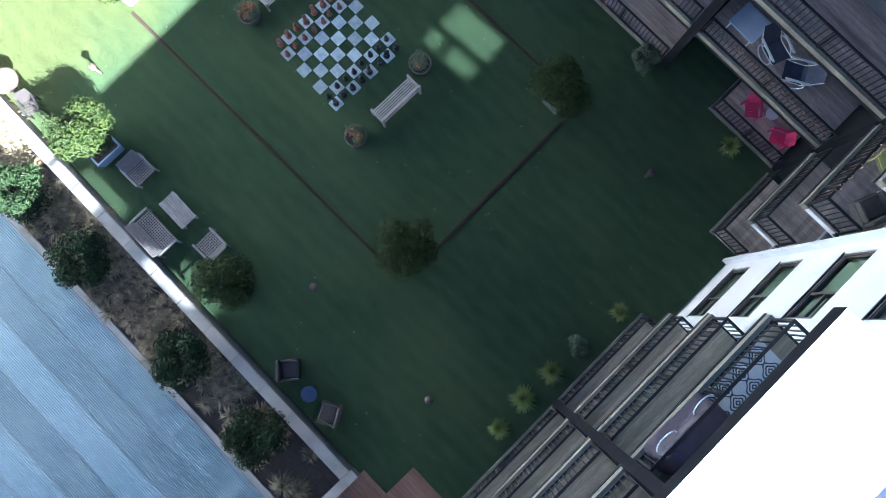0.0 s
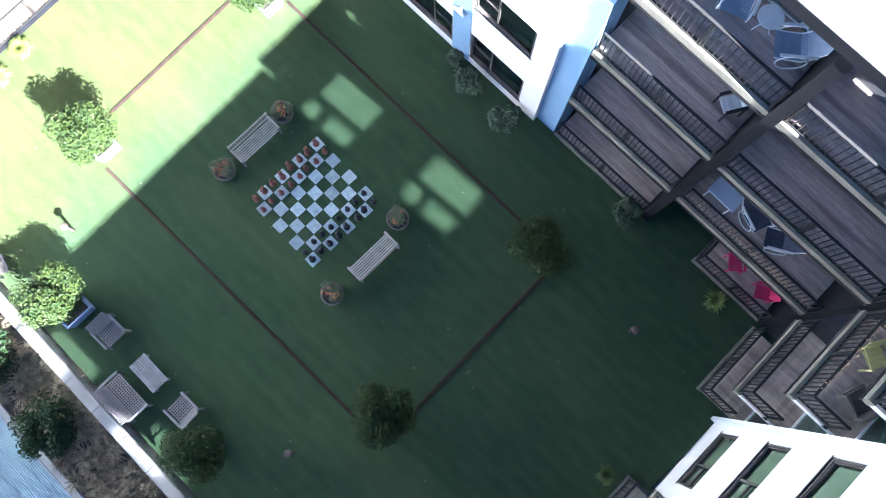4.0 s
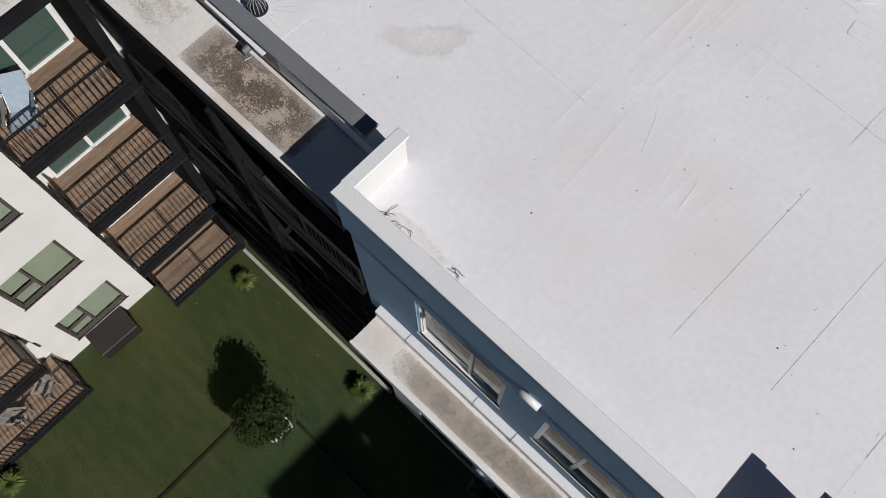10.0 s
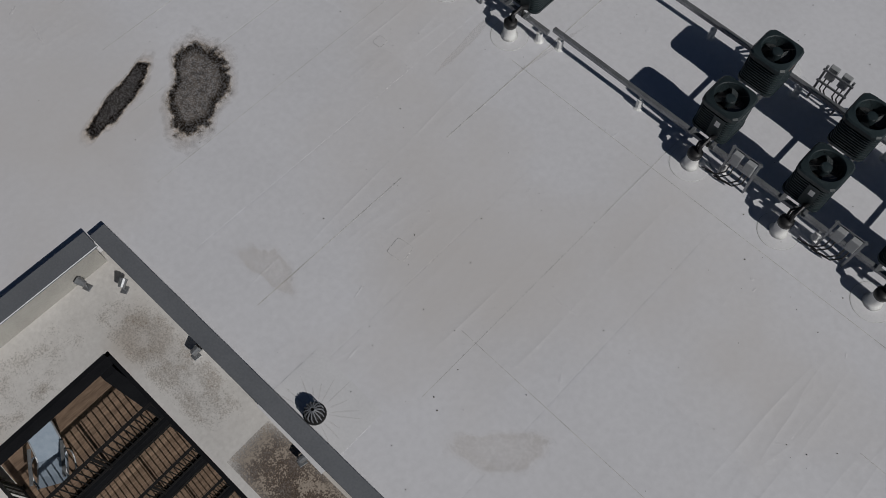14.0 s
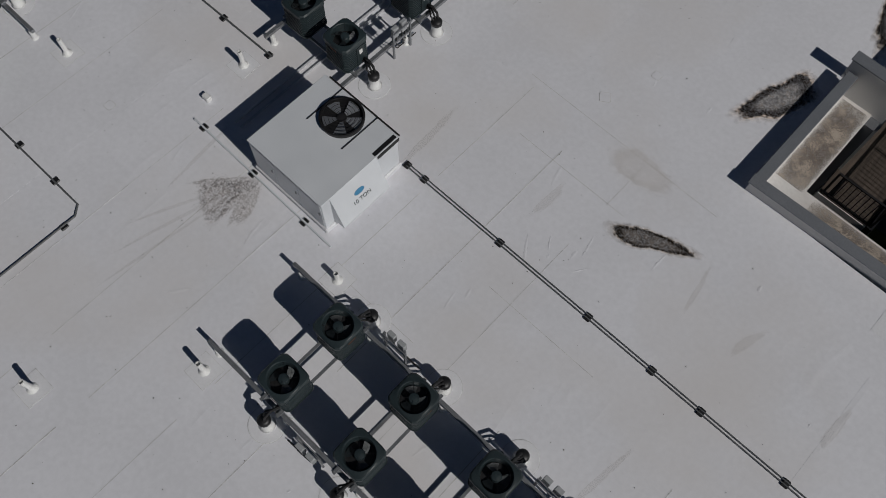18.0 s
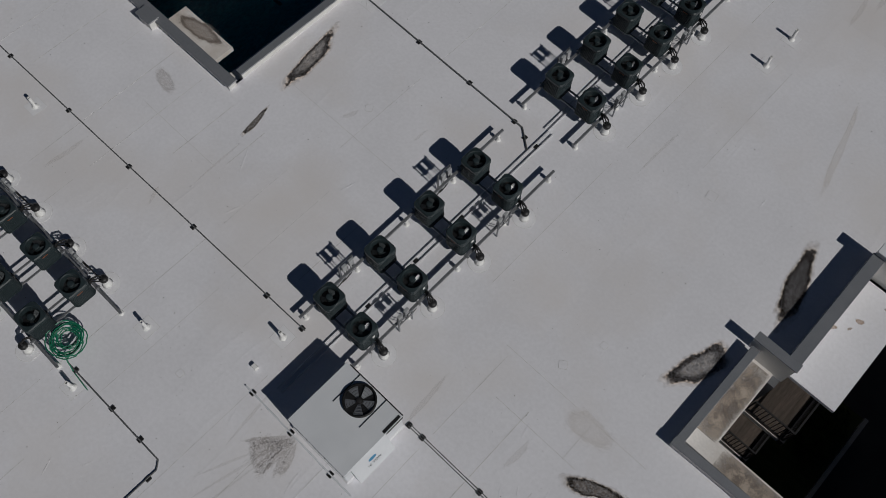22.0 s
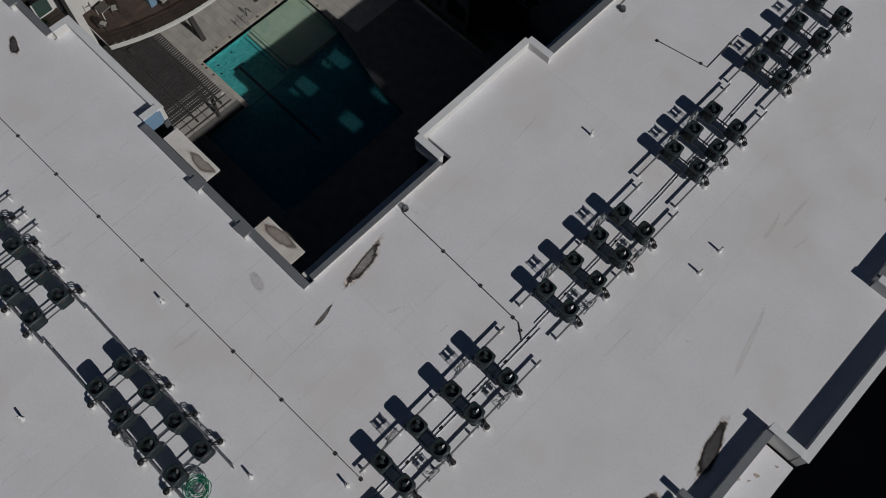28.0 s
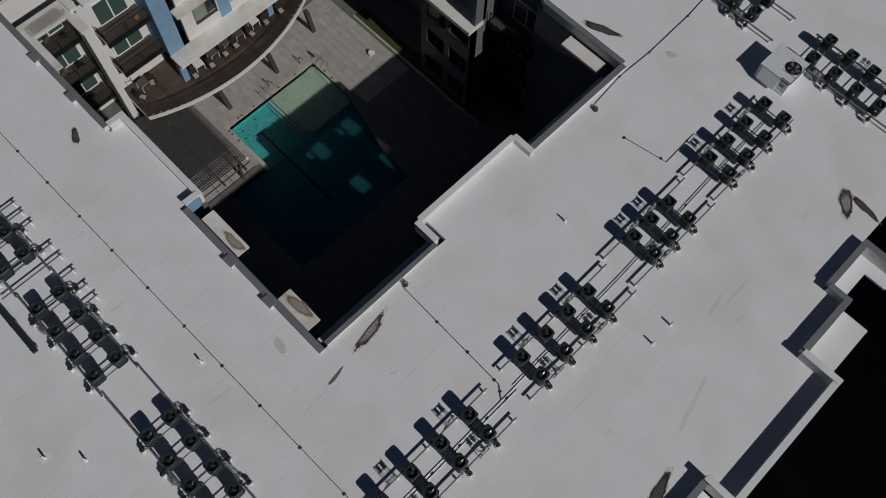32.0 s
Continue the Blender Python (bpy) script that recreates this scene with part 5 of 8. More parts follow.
def puddle_material(name, inner, rim, halo, strength, blots=(0.88, 1.1), bare=0.84, core=0.8, crust=0.60):
    """A dried puddle: grey silt inside, a dark crust at the rim and a pale tide mark round it."""
    m = bpy.data.materials.new(name)
    m.use_nodes = True
    n, L = m.node_tree.nodes, m.node_tree.links.new
    p = n["Principled BSDF"]
    uv, sx, geo = n.new("ShaderNodeUVMap"), n.new("ShaderNodeSeparateXYZ"), n.new("ShaderNodeNewGeometry")
    L(uv.outputs[0], sx.inputs[0])
    last = sx.outputs[0]
    grain = None
    for sc, amp in ((1.7, 0.34), (9.0, 0.26), (45.0, 0.24)):
        nz, k = n.new("ShaderNodeTexNoise"), n.new("ShaderNodeMath")
        nz.inputs["Scale"].default_value, nz.inputs["Detail"].default_value = sc, 5
        L(geo.outputs["Position"], nz.inputs["Vector"])
        k.operation = "MULTIPLY_ADD"
        k.inputs[1].default_value = amp
        L(nz.outputs[0], k.inputs[0])
        L(last, k.inputs[2])
        last, grain, blot = k.outputs[0], nz.outputs[0], (grain or nz.outputs[0])
    off = n.new("ShaderNodeMath")
    off.operation = "SUBTRACT"
    off.inputs[1].default_value = 0.42
    L(last, off.inputs[0])
    al, co = n.new("ShaderNodeValToRGB"), n.new("ShaderNodeValToRGB")

    def stops(r, rows):
        e = r.color_ramp.elements
        while len(e) < len(rows):
            e.new(0.5)
        for q, (pos, c) in zip(e, rows):
            q.position, q.color = pos, (*c, 1)

    s = strength
    stops(al, ((0.0, (core * s,) * 3), (crust - 0.15, (core * s,) * 3), (0.64, (s,) * 3), (0.74, (0.85 * s,) * 3), (0.80, (0.30 * s,) * 3), (1.0, (0.0,) * 3)))
    stops(co, ((0.0, inner), (crust - 0.1, inner), (crust, rim), (0.70, rim), (0.78, halo), (1.0, halo)))
    L(off.outputs[0], al.inputs[0])
    L(off.outputs[0], co.inputs[0])
    mr, hs = n.new("ShaderNodeMapRange"), n.new("ShaderNodeHueSaturation")
    mr.inputs[1].default_value, mr.inputs[2].default_value, mr.inputs[3].default_value, mr.inputs[4].default_value = 0.35, 0.65, *blots
    L(blot, mr.inputs[0])
    L(mr.outputs[0], hs.inputs["Value"])
    L(co.outputs[0], hs.inputs["Color"])
    L(hs.outputs[0], p.inputs["Base Color"])
    ag, am = n.new("ShaderNodeMapRange"), n.new("ShaderNodeMath")
    ag.inputs[1].default_value, ag.inputs[2].default_value, ag.inputs[3].default_value = 0.43, 0.53, bare
    am.operation = "MULTIPLY"
    flakes = n.new("ShaderNodeTexNoise")
    flakes.inputs["Scale"].default_value, flakes.inputs["Detail"].default_value, flakes.inputs["Roughness"].default_value = 30.0, 5, 0.7
    L(geo.outputs["Position"], flakes.inputs["Vector"])
    L(flakes.outputs[0], ag.inputs[0])
    L(al.outputs[0], am.inputs[0])
    L(ag.outputs[0], am.inputs[1])
    L(am.outputs[0], p.inputs["Alpha"])
    p.inputs["Roughness"].default_value = 0.95
    p.inputs["Specular IOR Level"].default_value = 0.1
    return m


M_ST_GREY = puddle_material("grey_dried_puddle_silt", (0.135, 0.118, 0.105), (0.020, 0.015, 0.011), (0.50, 0.43, 0.36), 1.0, (0.5, 1.5), 0.62)
M_ST_RING = puddle_material("white_centred_puddle_crust", (0.10, 0.088, 0.078), (0.012, 0.009, 0.008), (0.40, 0.33, 0.27), 1.0, (0.25, 3.2), 0.55, 0.62, 0.50)
M_ST_DARK = puddle_material("black_dried_puddle_dirt", (0.022, 0.018, 0.016), (0.012, 0.009, 0.008), (0.46, 0.39, 0.32), 1.0, (0.5, 1.8), 0.7)
M_ST_MID = puddle_material("brown_dried_puddle_dirt", (0.36, 0.30, 0.24), (0.17, 0.125, 0.09), (0.48, 0.41, 0.34), 0.32, (0.6, 1.35), 0.1)
M_ST_TAN = puddle_material("faint_tan_water_mark", (0.58, 0.49, 0.37), (0.50, 0.40, 0.27), (0.55, 0.46, 0.36), 0.17, (0.9, 1.1), 0.35)
stain_rng = random.Random(11)


def stain(p, q, width, material, z=ROOF, label="dark dried puddle dirt on the white membrane"):
    p, q = Vector(p), Vector(q)
    c, d = (p + q) / 2, q - p
    L, a = d.length / 2 * 1.38, math.atan2(d.y, d.x)
    ph = [stain_rng.uniform(0, 6.28) for _ in range(4)]
    bm = bmesh.new()
    uvl = bm.loops.layers.uv.new("UVMap")
    n, rings = 40, []
    for k in range(1, 6):
        ring = []
        for i in range(n):
            t = 2 * math.pi * i / n
            w = 1 + 0.13 * math.sin(2 * t + ph[0]) + 0.09 * math.sin(3 * t + ph[1]) + 0.05 * math.sin(7 * t + ph[2])
            ring.append(bm.verts.new((L * w * k / 5 * math.cos(t), width * 0.62 * w * k / 5 * math.sin(t) + 0.12 * width * math.sin(ph[3] + 2 * math.cos(t)) * k / 5, 0)))
        rings.append(ring)
    cv = bm.verts.new((0, 0, 0))
    rad = {cv: 0.0}
    for k, ring in enumerate(rings):
        for v in ring:
            rad[v] = (k + 1) / 5
    for i in range(n):
        bm.faces.new((cv, rings[0][i], rings[0][(i + 1) % n]))
        for x, y in zip(rings, rings[1:]):
            bm.faces.new((x[i], y[i], y[(i + 1) % n], x[(i + 1) % n]))
    for f in bm.faces:
        for lp in f.loops:
            lp[uvl].uv = (rad[lp.vert], 0)
    ob = tagged(new("roof_stain", mesh_of("roof_stain", bm, material)), label, "stain", "roof stains", kind="structure")
    ob.matrix_basis = Matrix.Translation((c.x, c.y, z + 0.004)) @ Matrix.Rotation(a, 4, "Z")


stain((-23.15, 14.5), (-21.45, 13.7), 1.25, M_ST_GREY)
stain((-23.5, 13.75), (-22.75, 12.2), 0.5, M_ST_DARK)
for k in range(7):
    stain((-28.3 - 0.05 * k, 22.2), (-27.95 - 0.22 * k, 21.2 + 0.05 * abs(k - 3)), 0.2, M_ST_MID)
stain((-28.75, 21.9), (-28.6, 21.0), 0.75, M_ST_MID)
stain((-22.25, 26.65), (-20.95, 27.2), 0.5, M_ST_GREY)
stain((-21.35, 32.7), (-21.9, 30.7), 0.7, M_ST_RING)
stain((-21.2, 36.95), (-20.8, 34.5), 0.65, M_ST_DARK)
stain((-37.64, 32.5), (-37.2, 30.0), 0.52, M_ST_RING)
stain((-36.95, 28.8), (-36.8, 27.75), 0.2, M_ST_GREY)
stain((-24.1, 57.1), (-23.3, 55.7), 0.9, M_ST_RING)
stain((-23.6, 57.1), (-21.9, 56.7), 0.5, M_ST_DARK)
stain((-43.0, 54.9), (-40.6, 55.9), 0.5, M_ST_DARK)
stain((-58.8, 27.2), (-57.9, 26.85), 0.5, M_ST_DARK)
stain((-19.1, 12.6), (-18.1, 12.65), 0.55, M_ST_TAN, label="faint tan water mark on the white membrane")
stain((-14.3, 12.8), (-13.2, 13.5), 0.6, M_ST_TAN, label="faint tan water mark on the white membrane")
stain((-23.3, 28.05), (-22.2, 28.25), 0.9, M_ST_TAN, label="faint tan water mark on the white membrane")
stain((-40.6, 27.4), (-39.8, 27.1), 0.5, M_ST_MID)
M_ST_STREAK = puddle_material("faint_brown_runoff_streak", (0.50, 0.44, 0.37), (0.42, 0.35, 0.28), (0.55, 0.49, 0.42), 0.11)
for k in range(26):
    x, y = stain_rng.uniform(-50, -8), stain_rng.uniform(13.0, 27.0)
    if k % 3 == 0:
        x, y = stain_rng.uniform(-37, -22.5), stain_rng.uniform(29.5, 54)
    w = stain_rng.uniform(0.5, 1.8)
    stain((x, y), (x + stain_rng.uniform(-0.25, 0.25), y + w), stain_rng.uniform(0.06, 0.2), M_ST_STREAK, label="faint brown runoff streak on the white membrane")
for k in range(3):
    stain((-28.6 - 0.16 * k, 21.4), (-28.9 - 0.32 * k, 18.9 + 0.5 * k), 0.07, M_ST_STREAK, label="faint brown runoff streak on the white membrane")
stain((-23.0, 42.0), (-22.2, 39.2), 0.25, M_ST_TAN, label="faint brown streak on the white membrane")
stain((-37.75, 56.9), (-37.2, 57.3), 0.35, M_ST_MID)


def dirt_sheet(x0, x1, y0, y1, z, label, level=0.25):
    """Dirt over a whole stretch of a ledge, broken up by its grain."""
    bm = bmesh.new()
    uvl = bm.loops.layers.uv.new("UVMap")
    nx, ny = 24, 6
    g = [[bm.verts.new((x0 + (x1 - x0) * i / nx, y0 + (y1 - y0) * j / ny, z + 0.004)) for j in range(ny + 1)] for i in range(nx + 1)]
    for i in range(nx):
        for j in range(ny):
            f = bm.faces.new((g[i][j], g[i + 1][j], g[i + 1][j + 1], g[i][j + 1]))
            for lp in f.loops:
                u, v = (lp.vert.co.x - x0) / (x1 - x0), (lp.vert.co.y - y0) / (y1 - y0)
                lp[uvl].uv = (level + 0.5 * abs(2 * u - 1) ** 6 + 0.25 * abs(2 * v - 1) ** 4, 0)
    tagged(new("roof_stain", mesh_of("roof_stain", bm, M_DIRT)), label, "stain", "roof stains", kind="structure")


seen = mark()
dirt_sheet(-16.75, -13.9, 10.4, 11.3, LEDGE, "brown dirt and lichen on the ledge roof", 0.16)
dirt_sheet(-20.4, -17.0, 10.4, 11.3, LEDGE, "thin brown dirt on the ledge roof", 0.75)
turn_new(seen, -4.5, 10.03)
dirt_sheet(-20.85, -19.5, 2.0, 9.8, LEDGE, "thin brown dirt on the ledge roof", 0.85)
dirt_sheet(-4.0, 3.6, 10.2, 11.5, LEDGE, "thin brown dirt on the ledge roof", 0.8)
dirt_sheet(-20.6, -19.88, 30.4, 33.1, LEDGE, "brown dirt and lichen on the ledge roof", 0.25)
dirt_sheet(-19.6, -16.6, 29.6, 30.45, LEDGE, "brown dirt and lichen on the ledge roof", 0.25)
M_RUST = puddle_material("orange_rust_mark", (0.48, 0.31, 0.17), (0.42, 0.26, 0.14), (0.55, 0.45, 0.34), 0.6)
for x, y, s in ((-18.9, 36.3, 0.11), (-19.4, 35.6, 0.09), (-18.5, 37.2, 0.06), (-19.0, 35.9, 0.05)):
    stain((x - s, y), (x + s, y + 0.1), s * 1.4, M_RUST, LEDGE, "small orange rust mark on the white ledge")
seen = mark()
dirt_sheet(-11.2, -5.4, 9.4, 9.95, 9.74, "brown dirt and dry weeds on the ledge", 0.4)
turn_new(seen, -4.5, 10.03, 1.55, (0, 0.04))

# ---- sheets of the membrane, each a little different ----
M_SHEET = mat("white_membrane_sheet", (0.70, 0.70, 0.735), (0.77, 0.77, 0.81), 0.62, 0.5, 9, 0.16, dist=0.03, c=(0.685, 0.662, 0.66), c_scale=0.22, c_lo=0.48, c_hi=0.72, per_object=0.016)
wrinkle(M_SHEET, 0.8, 0.012, 0.34, (1.1, 0.13, 1))
sheet_rng = random.Random(12)
for i, (x, w) in enumerate([(-62 + 3.02 * k, 3.0) for k in range(21)]):
    y = 11.95
    while y < 27.5:
        e = min(27.9, y + sheet_rng.uniform(2.0, 6.5))
        if sheet_rng.random() < 0.62 and e - y > 1:
            box_part("membrane_sheet", M_SHEET, bpy.data.objects["roof_main"], x, x + w, y, e, ROOF - 0.02, ROOF + 0.0016)
        y = e + 0.02
for x, w in ((-37.2, 2.98), (-34.2, 2.38), (-31.8, 4.18), (-27.6, 2.18), (-25.4, 2.08)):
    y = 29.2
    while y < 55:
        e = min(56, y + sheet_rng.uniform(2.5, 7))
        if sheet_rng.random() < 0.62:
            box_part("membrane_sheet", M_SHEET, bpy.data.objects["roof_main"], x, x + w, y, e, ROOF - 0.02, ROOF + 0.0016)
        y = e + 0.02

# ---- lap seams of the membrane ----
roof_ob = bpy.data.objects["roof_main"]
seam_rng = random.Random(3)


def seam(x0, y0, x1, y1, w=0.011):
    if abs(x1 - x0) < abs(y1 - y0):
        b = (x0 - w, x0 + w, y0, y1)
    else:
        b = (x0, x1, y0 - w, y0 + w)
    box_part("lap_seam", M_SEAM, roof_ob, *b, ROOF - 0.002, ROOF + 0.003)


for i, x in enumerate([-62 + 1.51 * k for k in range(43)]):
    segs, y = [], 11.6 + seam_rng.uniform(0, 2)
    while y < 28:
        e = min(28.2, y + seam_rng.uniform(2.5, 7))
        if seam_rng.random() < (0.75 if x < -21 else 0.35) and x < 3:
            seam(x, y, x, e, seam_rng.choice((0.005, 0.007, 0.009)))
        y = e + seam_rng.uniform(0.3, 1.5)
for x in (-37.2, -34.2, -31.8, -27.6, -25.4, -23.3):
    y = 29.5
    while y < 56:
        e = min(56, y + seam_rng.uniform(3, 8))
        if seam_rng.random() < 0.6:
            seam(x, y, x, e, 0.006)
        y = e + seam_rng.uniform(0.5, 2)
for y, x0, x1 in ((30.1, -37.3, -31.6), (28.35, -26.0, -20.9), (27.0, -25.2, -22.3), (22.0, -25.9, -23.6), (23.9, -23.3, -20.6), (18.6, -18.5, -9.0), (16.9, -9.8, -5.5), (14.1, -15.5, -11.0), (26.3, -40.0, -36.5), (45.0, -38.4, -33.1), (38.1, -39.2, -39.0)):
    seam(x0, y, x1, y, 0.006)

# ---- creases and blisters standing up in the membrane ----
_b = np.random.default_rng(44)
_v, _f = [], []
for _ in range(330):
    x, y = _b.uniform(-58, -2), _b.uniform(11.9, 28.1)
    if _ % 5 < 3:
        x, y = _b.uniform(-37.8, -21.8), _b.uniform(17, 56)
    a = _b.normal(math.pi / 2, 0.35) if _ % 4 else _b.uniform(0, 3.14)
    ln, w, hh, k = 0.08 + 0.9 * _b.random() ** 3, _b.uniform(0.015, 0.045), _b.uniform(0.001, 0.004), len(_v)
    ux, uy = math.cos(a), math.sin(a)
    bow = _b.uniform(-0.05, 0.05) * ln
    for t, q in ((-1, 0.1), (-0.4, 1.0), (0.35, 0.85), (1, 0.1)):
        cx, cy = x + ux * t * ln / 2 - uy * bow * t * t, y + uy * t * ln / 2 + ux * bow * t * t
        _v += [(cx - uy * w * q, cy + ux * w * q, ROOF + 0.0017), (cx, cy, ROOF + 0.0017 + hh * q), (cx + uy * w * q, cy - ux * w * q, ROOF + 0.0017)]
    for i in range(3):
        for j in range(2):
            m0 = k + 3 * i + j
            _f.append((m0, m0 + 1, m0 + 4, m0 + 3))
me = bpy.data.meshes.new("membrane_creases")
me.from_pydata(_v, [], _f)
me.materials.append(M_ROOF)
tagged(new("membrane_creases", me), "small raised creases in the white membrane", "creases", kind="stuff")

# ---- grit and specks blown over the roof ----
_b = np.random.default_rng(21)
_v, _f = [], []
for _ in range(1500):
    x, y = _b.uniform(-62, 0), _b.uniform(11.6, 28.0)
    if _ % 3 == 0:
        x, y = _b.uniform(-38, -22), _b.uniform(29, 60)
    s, k = 0.005 + 0.009 * _b.random() ** 3, len(_v)
    a = _b.uniform(0, 6.28, 5)
    _v += [(x + s * math.cos(1.26 * i) * (0.7 + 0.1 * a[i]), y + s * math.sin(1.26 * i) * (0.7 + 0.1 * a[i]), ROOF + 0.006) for i in range(5)] + [(x, y, ROOF + 0.006 + s * 0.7)]
    _f += [(k + i, k + (i + 1) % 5, k + 5) for i in range(5)]
me = bpy.data.meshes.new("roof_grit")
me.from_pydata(_v, [], _f)
M_GRIT = mat("dark_grit", (0.03, 0.027, 0.024), (0.14, 0.12, 0.10), 0.9, 2, 30, 0)
me.materials.append(M_GRIT)
tagged(new("roof_grit", me), "dark specks of grit blown over the white membrane", "grit", kind="stuff")


_b = random.Random(33)
for x, y, k in ((-11.95, 10.42, 9), (-11.6, 10.5, 5), (-10.6, 10.5, 3), (-5.2, 10.65, 4)):
    bm = bmesh.new()
    for _ in range(k):
        p = [(x + _b.uniform(-0.16, 0.16), y + _b.uniform(-0.1, 0.1), ROOF + 0.008)]
        a = _b.uniform(0, 6.28)
        for q in range(5):
            a += _b.uniform(-0.9, 0.9)
            p.append((p[-1][0] + 0.05 * math.cos(a), p[-1][1] + 0.05 * math.sin(a), ROOF + _b.uniform(0.008, 0.05)))
        run_pipe(bm, p, 0.005, 4)
    tagged(new("dry_weed", mesh_of("dry_weed", bm, M_GRIT)), "small tangle of dry weeds in the roof corner", "weeds", "roof weeds", kind="stuff")
stain((-12.0, 10.5), (-10.9, 10.55), 0.35, M_ST_TAN, label="faint tan water mark on the white membrane")
# membrane wrinkles round each drain, drawn as thin brown lines without relief
for x, y in ((-16.2, 11.53), (-38.05, 34.5), (-16.45, 29.02), (-38.15, 50.6)):
    for k in range(13):
        a = radians(-20 + 220 * k / 12 + _b.uniform(-5, 5)) if y < 20 else _b.uniform(0, 6.28)
        r0, r1 = 0.24, _b.uniform(0.4, 0.75)
        stain((x + r0 * math.cos(a), y + r0 * math.sin(a)), (x + r1 * math.cos(a), y + r1 * math.sin(a)), 0.022, M_ST_STREAK, ROOF + 0.004, "thin brown line drawn for a membrane crease round a drain")


def roof_patch(x, y, s, turn):
    ob = tagged(new("roof_patch", mesh_of("roof_patch", patch_mesh(s), M_SEAM)), "small square membrane patch with a sealed edge", "roof patch", "roof patches", kind="structure")
    ob.matrix_basis = Matrix.Translation((x, y, ROOF)) @ Matrix.Rotation(radians(turn), 4, "Z")
    bm = bmesh.new()
    prism(bm, round_rect(s - 0.02, s - 0.02, 0.04, 3), 0.0045, 0.006)
    part("sheet", bm, M_ROOF, ob)


def patch_mesh(s):
    bm = bmesh.new()
    prism(bm, round_rect(s, s, 0.05, 3), 0.0, 0.0042)
    return bm


for k, (x, y) in enumerate(((-23.95, 30.28), (-24.44, 29.02), (-17.24, 14.41), (-20.6, 17.18), (-20.86, 18.91), (-8.77, 18.31), (-32.12, 21.3), (-34.6, 31.2), (-24.6, 36.4), (-45.0, 25.6))):
    roof_patch(x, y, (0.22, 0.26, 0.34)[k % 3], (0, 35, 8)[k % 3])

# ---- lawn court: ground things ----
M_EDGE = mat("rust_brown_edging", (0.017, 0.012, 0.010), (0.036, 0.023, 0.018), 0.95, 3, 50, 0.2, spec=0.08)
M_WPLANT = mat("white_planter_paint", (0.68, 0.68, 0.67), (0.76, 0.76, 0.75), 0.6, 2, 60, 0.06, c=(0.5, 0.48, 0.44), c_scale=2.5, c_lo=0.6, c_hi=0.8)
# white planter paint with bluish shade put into its colour
M_PLSHADE = mat("shaded_white_planter_paint", (0.17, 0.235, 0.37), (0.24, 0.31, 0.46), 0.6, 2, 60, 0.06)
M_SOIL = mat("dark_potting_soil", (0.012, 0.009, 0.008), (0.034, 0.026, 0.022), 0.95, 6, 60, 0.8, dist=0.03)
M_BARK = mat("grey_brown_bark", (0.07, 0.05, 0.035), (0.14, 0.10, 0.07), 0.9, 8, 60, 0.5)
M_LEAF = mat("glossy_green_leaves", (0.010, 0.024, 0.008), (0.044, 0.062, 0.012), 0.6, 4, 40, 0, spec=0.15, per_object=0.1)
M_LEAFD = mat("dark_olive_leaves", (0.008, 0.019, 0.007), (0.022, 0.042, 0.013), 0.6, 4, 40, 0, spec=0.15)
M_PALM = mat("yellow_green_spiky_leaves", (0.06, 0.095, 0.02), (0.15, 0.175, 0.03), 0.5, 3, 40, 0, per_object=0.2)
M_PALMG = mat("grey_green_palm_leaves", (0.030, 0.052, 0.026), (0.075, 0.105, 0.05), 0.5, 3, 40, 0)
M_GRASSB = mat("dry_ornamental_grass", (0.060, 0.052, 0.028), (0.235, 0.185, 0.115), 0.8, 6, 40, 0, per_object=0.3)
M_TILE = mat("blue_grey_paving_tile", (0.17, 0.21, 0.24), (0.34, 0.39, 0.42), 0.8, 7, 45, 0.3, per_object=0.25)
M_RED = mat("red_brown_chess_plastic", (0.11, 0.038, 0.026), (0.16, 0.058, 0.036), 0.5, 6, 40, 0.03)
M_BLK = mat("black_chess_plastic", (0.010, 0.010, 0.012), (0.02, 0.02, 0.022), 0.45, 6, 40, 0.03)
M_TEAK = mat("silvered_teak", (0.17, 0.16, 0.15), (0.30, 0.28, 0.265), 0.8, 5, 60, 0.3, per_object=0.12)
M_TEAKD = mat("dark_silvered_teak", (0.11, 0.107, 0.107), (0.21, 0.20, 0.20), 0.8, 5, 60, 0.3, per_object=0.15)
M_TABLE = mat("pale_blue_laminate", (0.46, 0.52, 0.60), (0.54, 0.60, 0.68), 0.5, 3, 40, 0.03)
M_POT = mat("dark_grey_barrel", (0.06, 0.055, 0.05), (0.11, 0.10, 0.09), 0.7, 5, 50, 0.2)
M_COPPER = mat("weathered_copper_lamp", (0.05, 0.036, 0.030), (0.085, 0.062, 0.05), 0.55, 6, 50, 0.05, metal=0.2)
M_WICKER = mat("grey_woven_rattan", (0.12, 0.11, 0.10), (0.22, 0.205, 0.19), 0.75, 12, 80, 0.4)
M_DWICKER = mat("dark_brown_wicker", (0.022, 0.018, 0.017), (0.042, 0.035, 0.032), 0.7, 14, 90, 0.5)
M_BLUETOP = mat("dark_blue_table_top", (0.008, 0.018, 0.05), (0.014, 0.028, 0.07), 0.4, 5, 50, 0.05)
M_PINK = mat("magenta_plastic", (0.62, 0.035, 0.13), (0.70, 0.05, 0.17), 0.5, 5, 40, 0.03)
M_REDF = mat("red_painted_tube", (0.42, 0.03, 0.04), (0.5, 0.05, 0.06), 0.45, 5, 40, 0.03)
M_YEL = mat("pale_yellow_plastic", (0.55, 0.50, 0.18), (0.62, 0.57, 0.24), 0.5, 5, 40, 0.03)
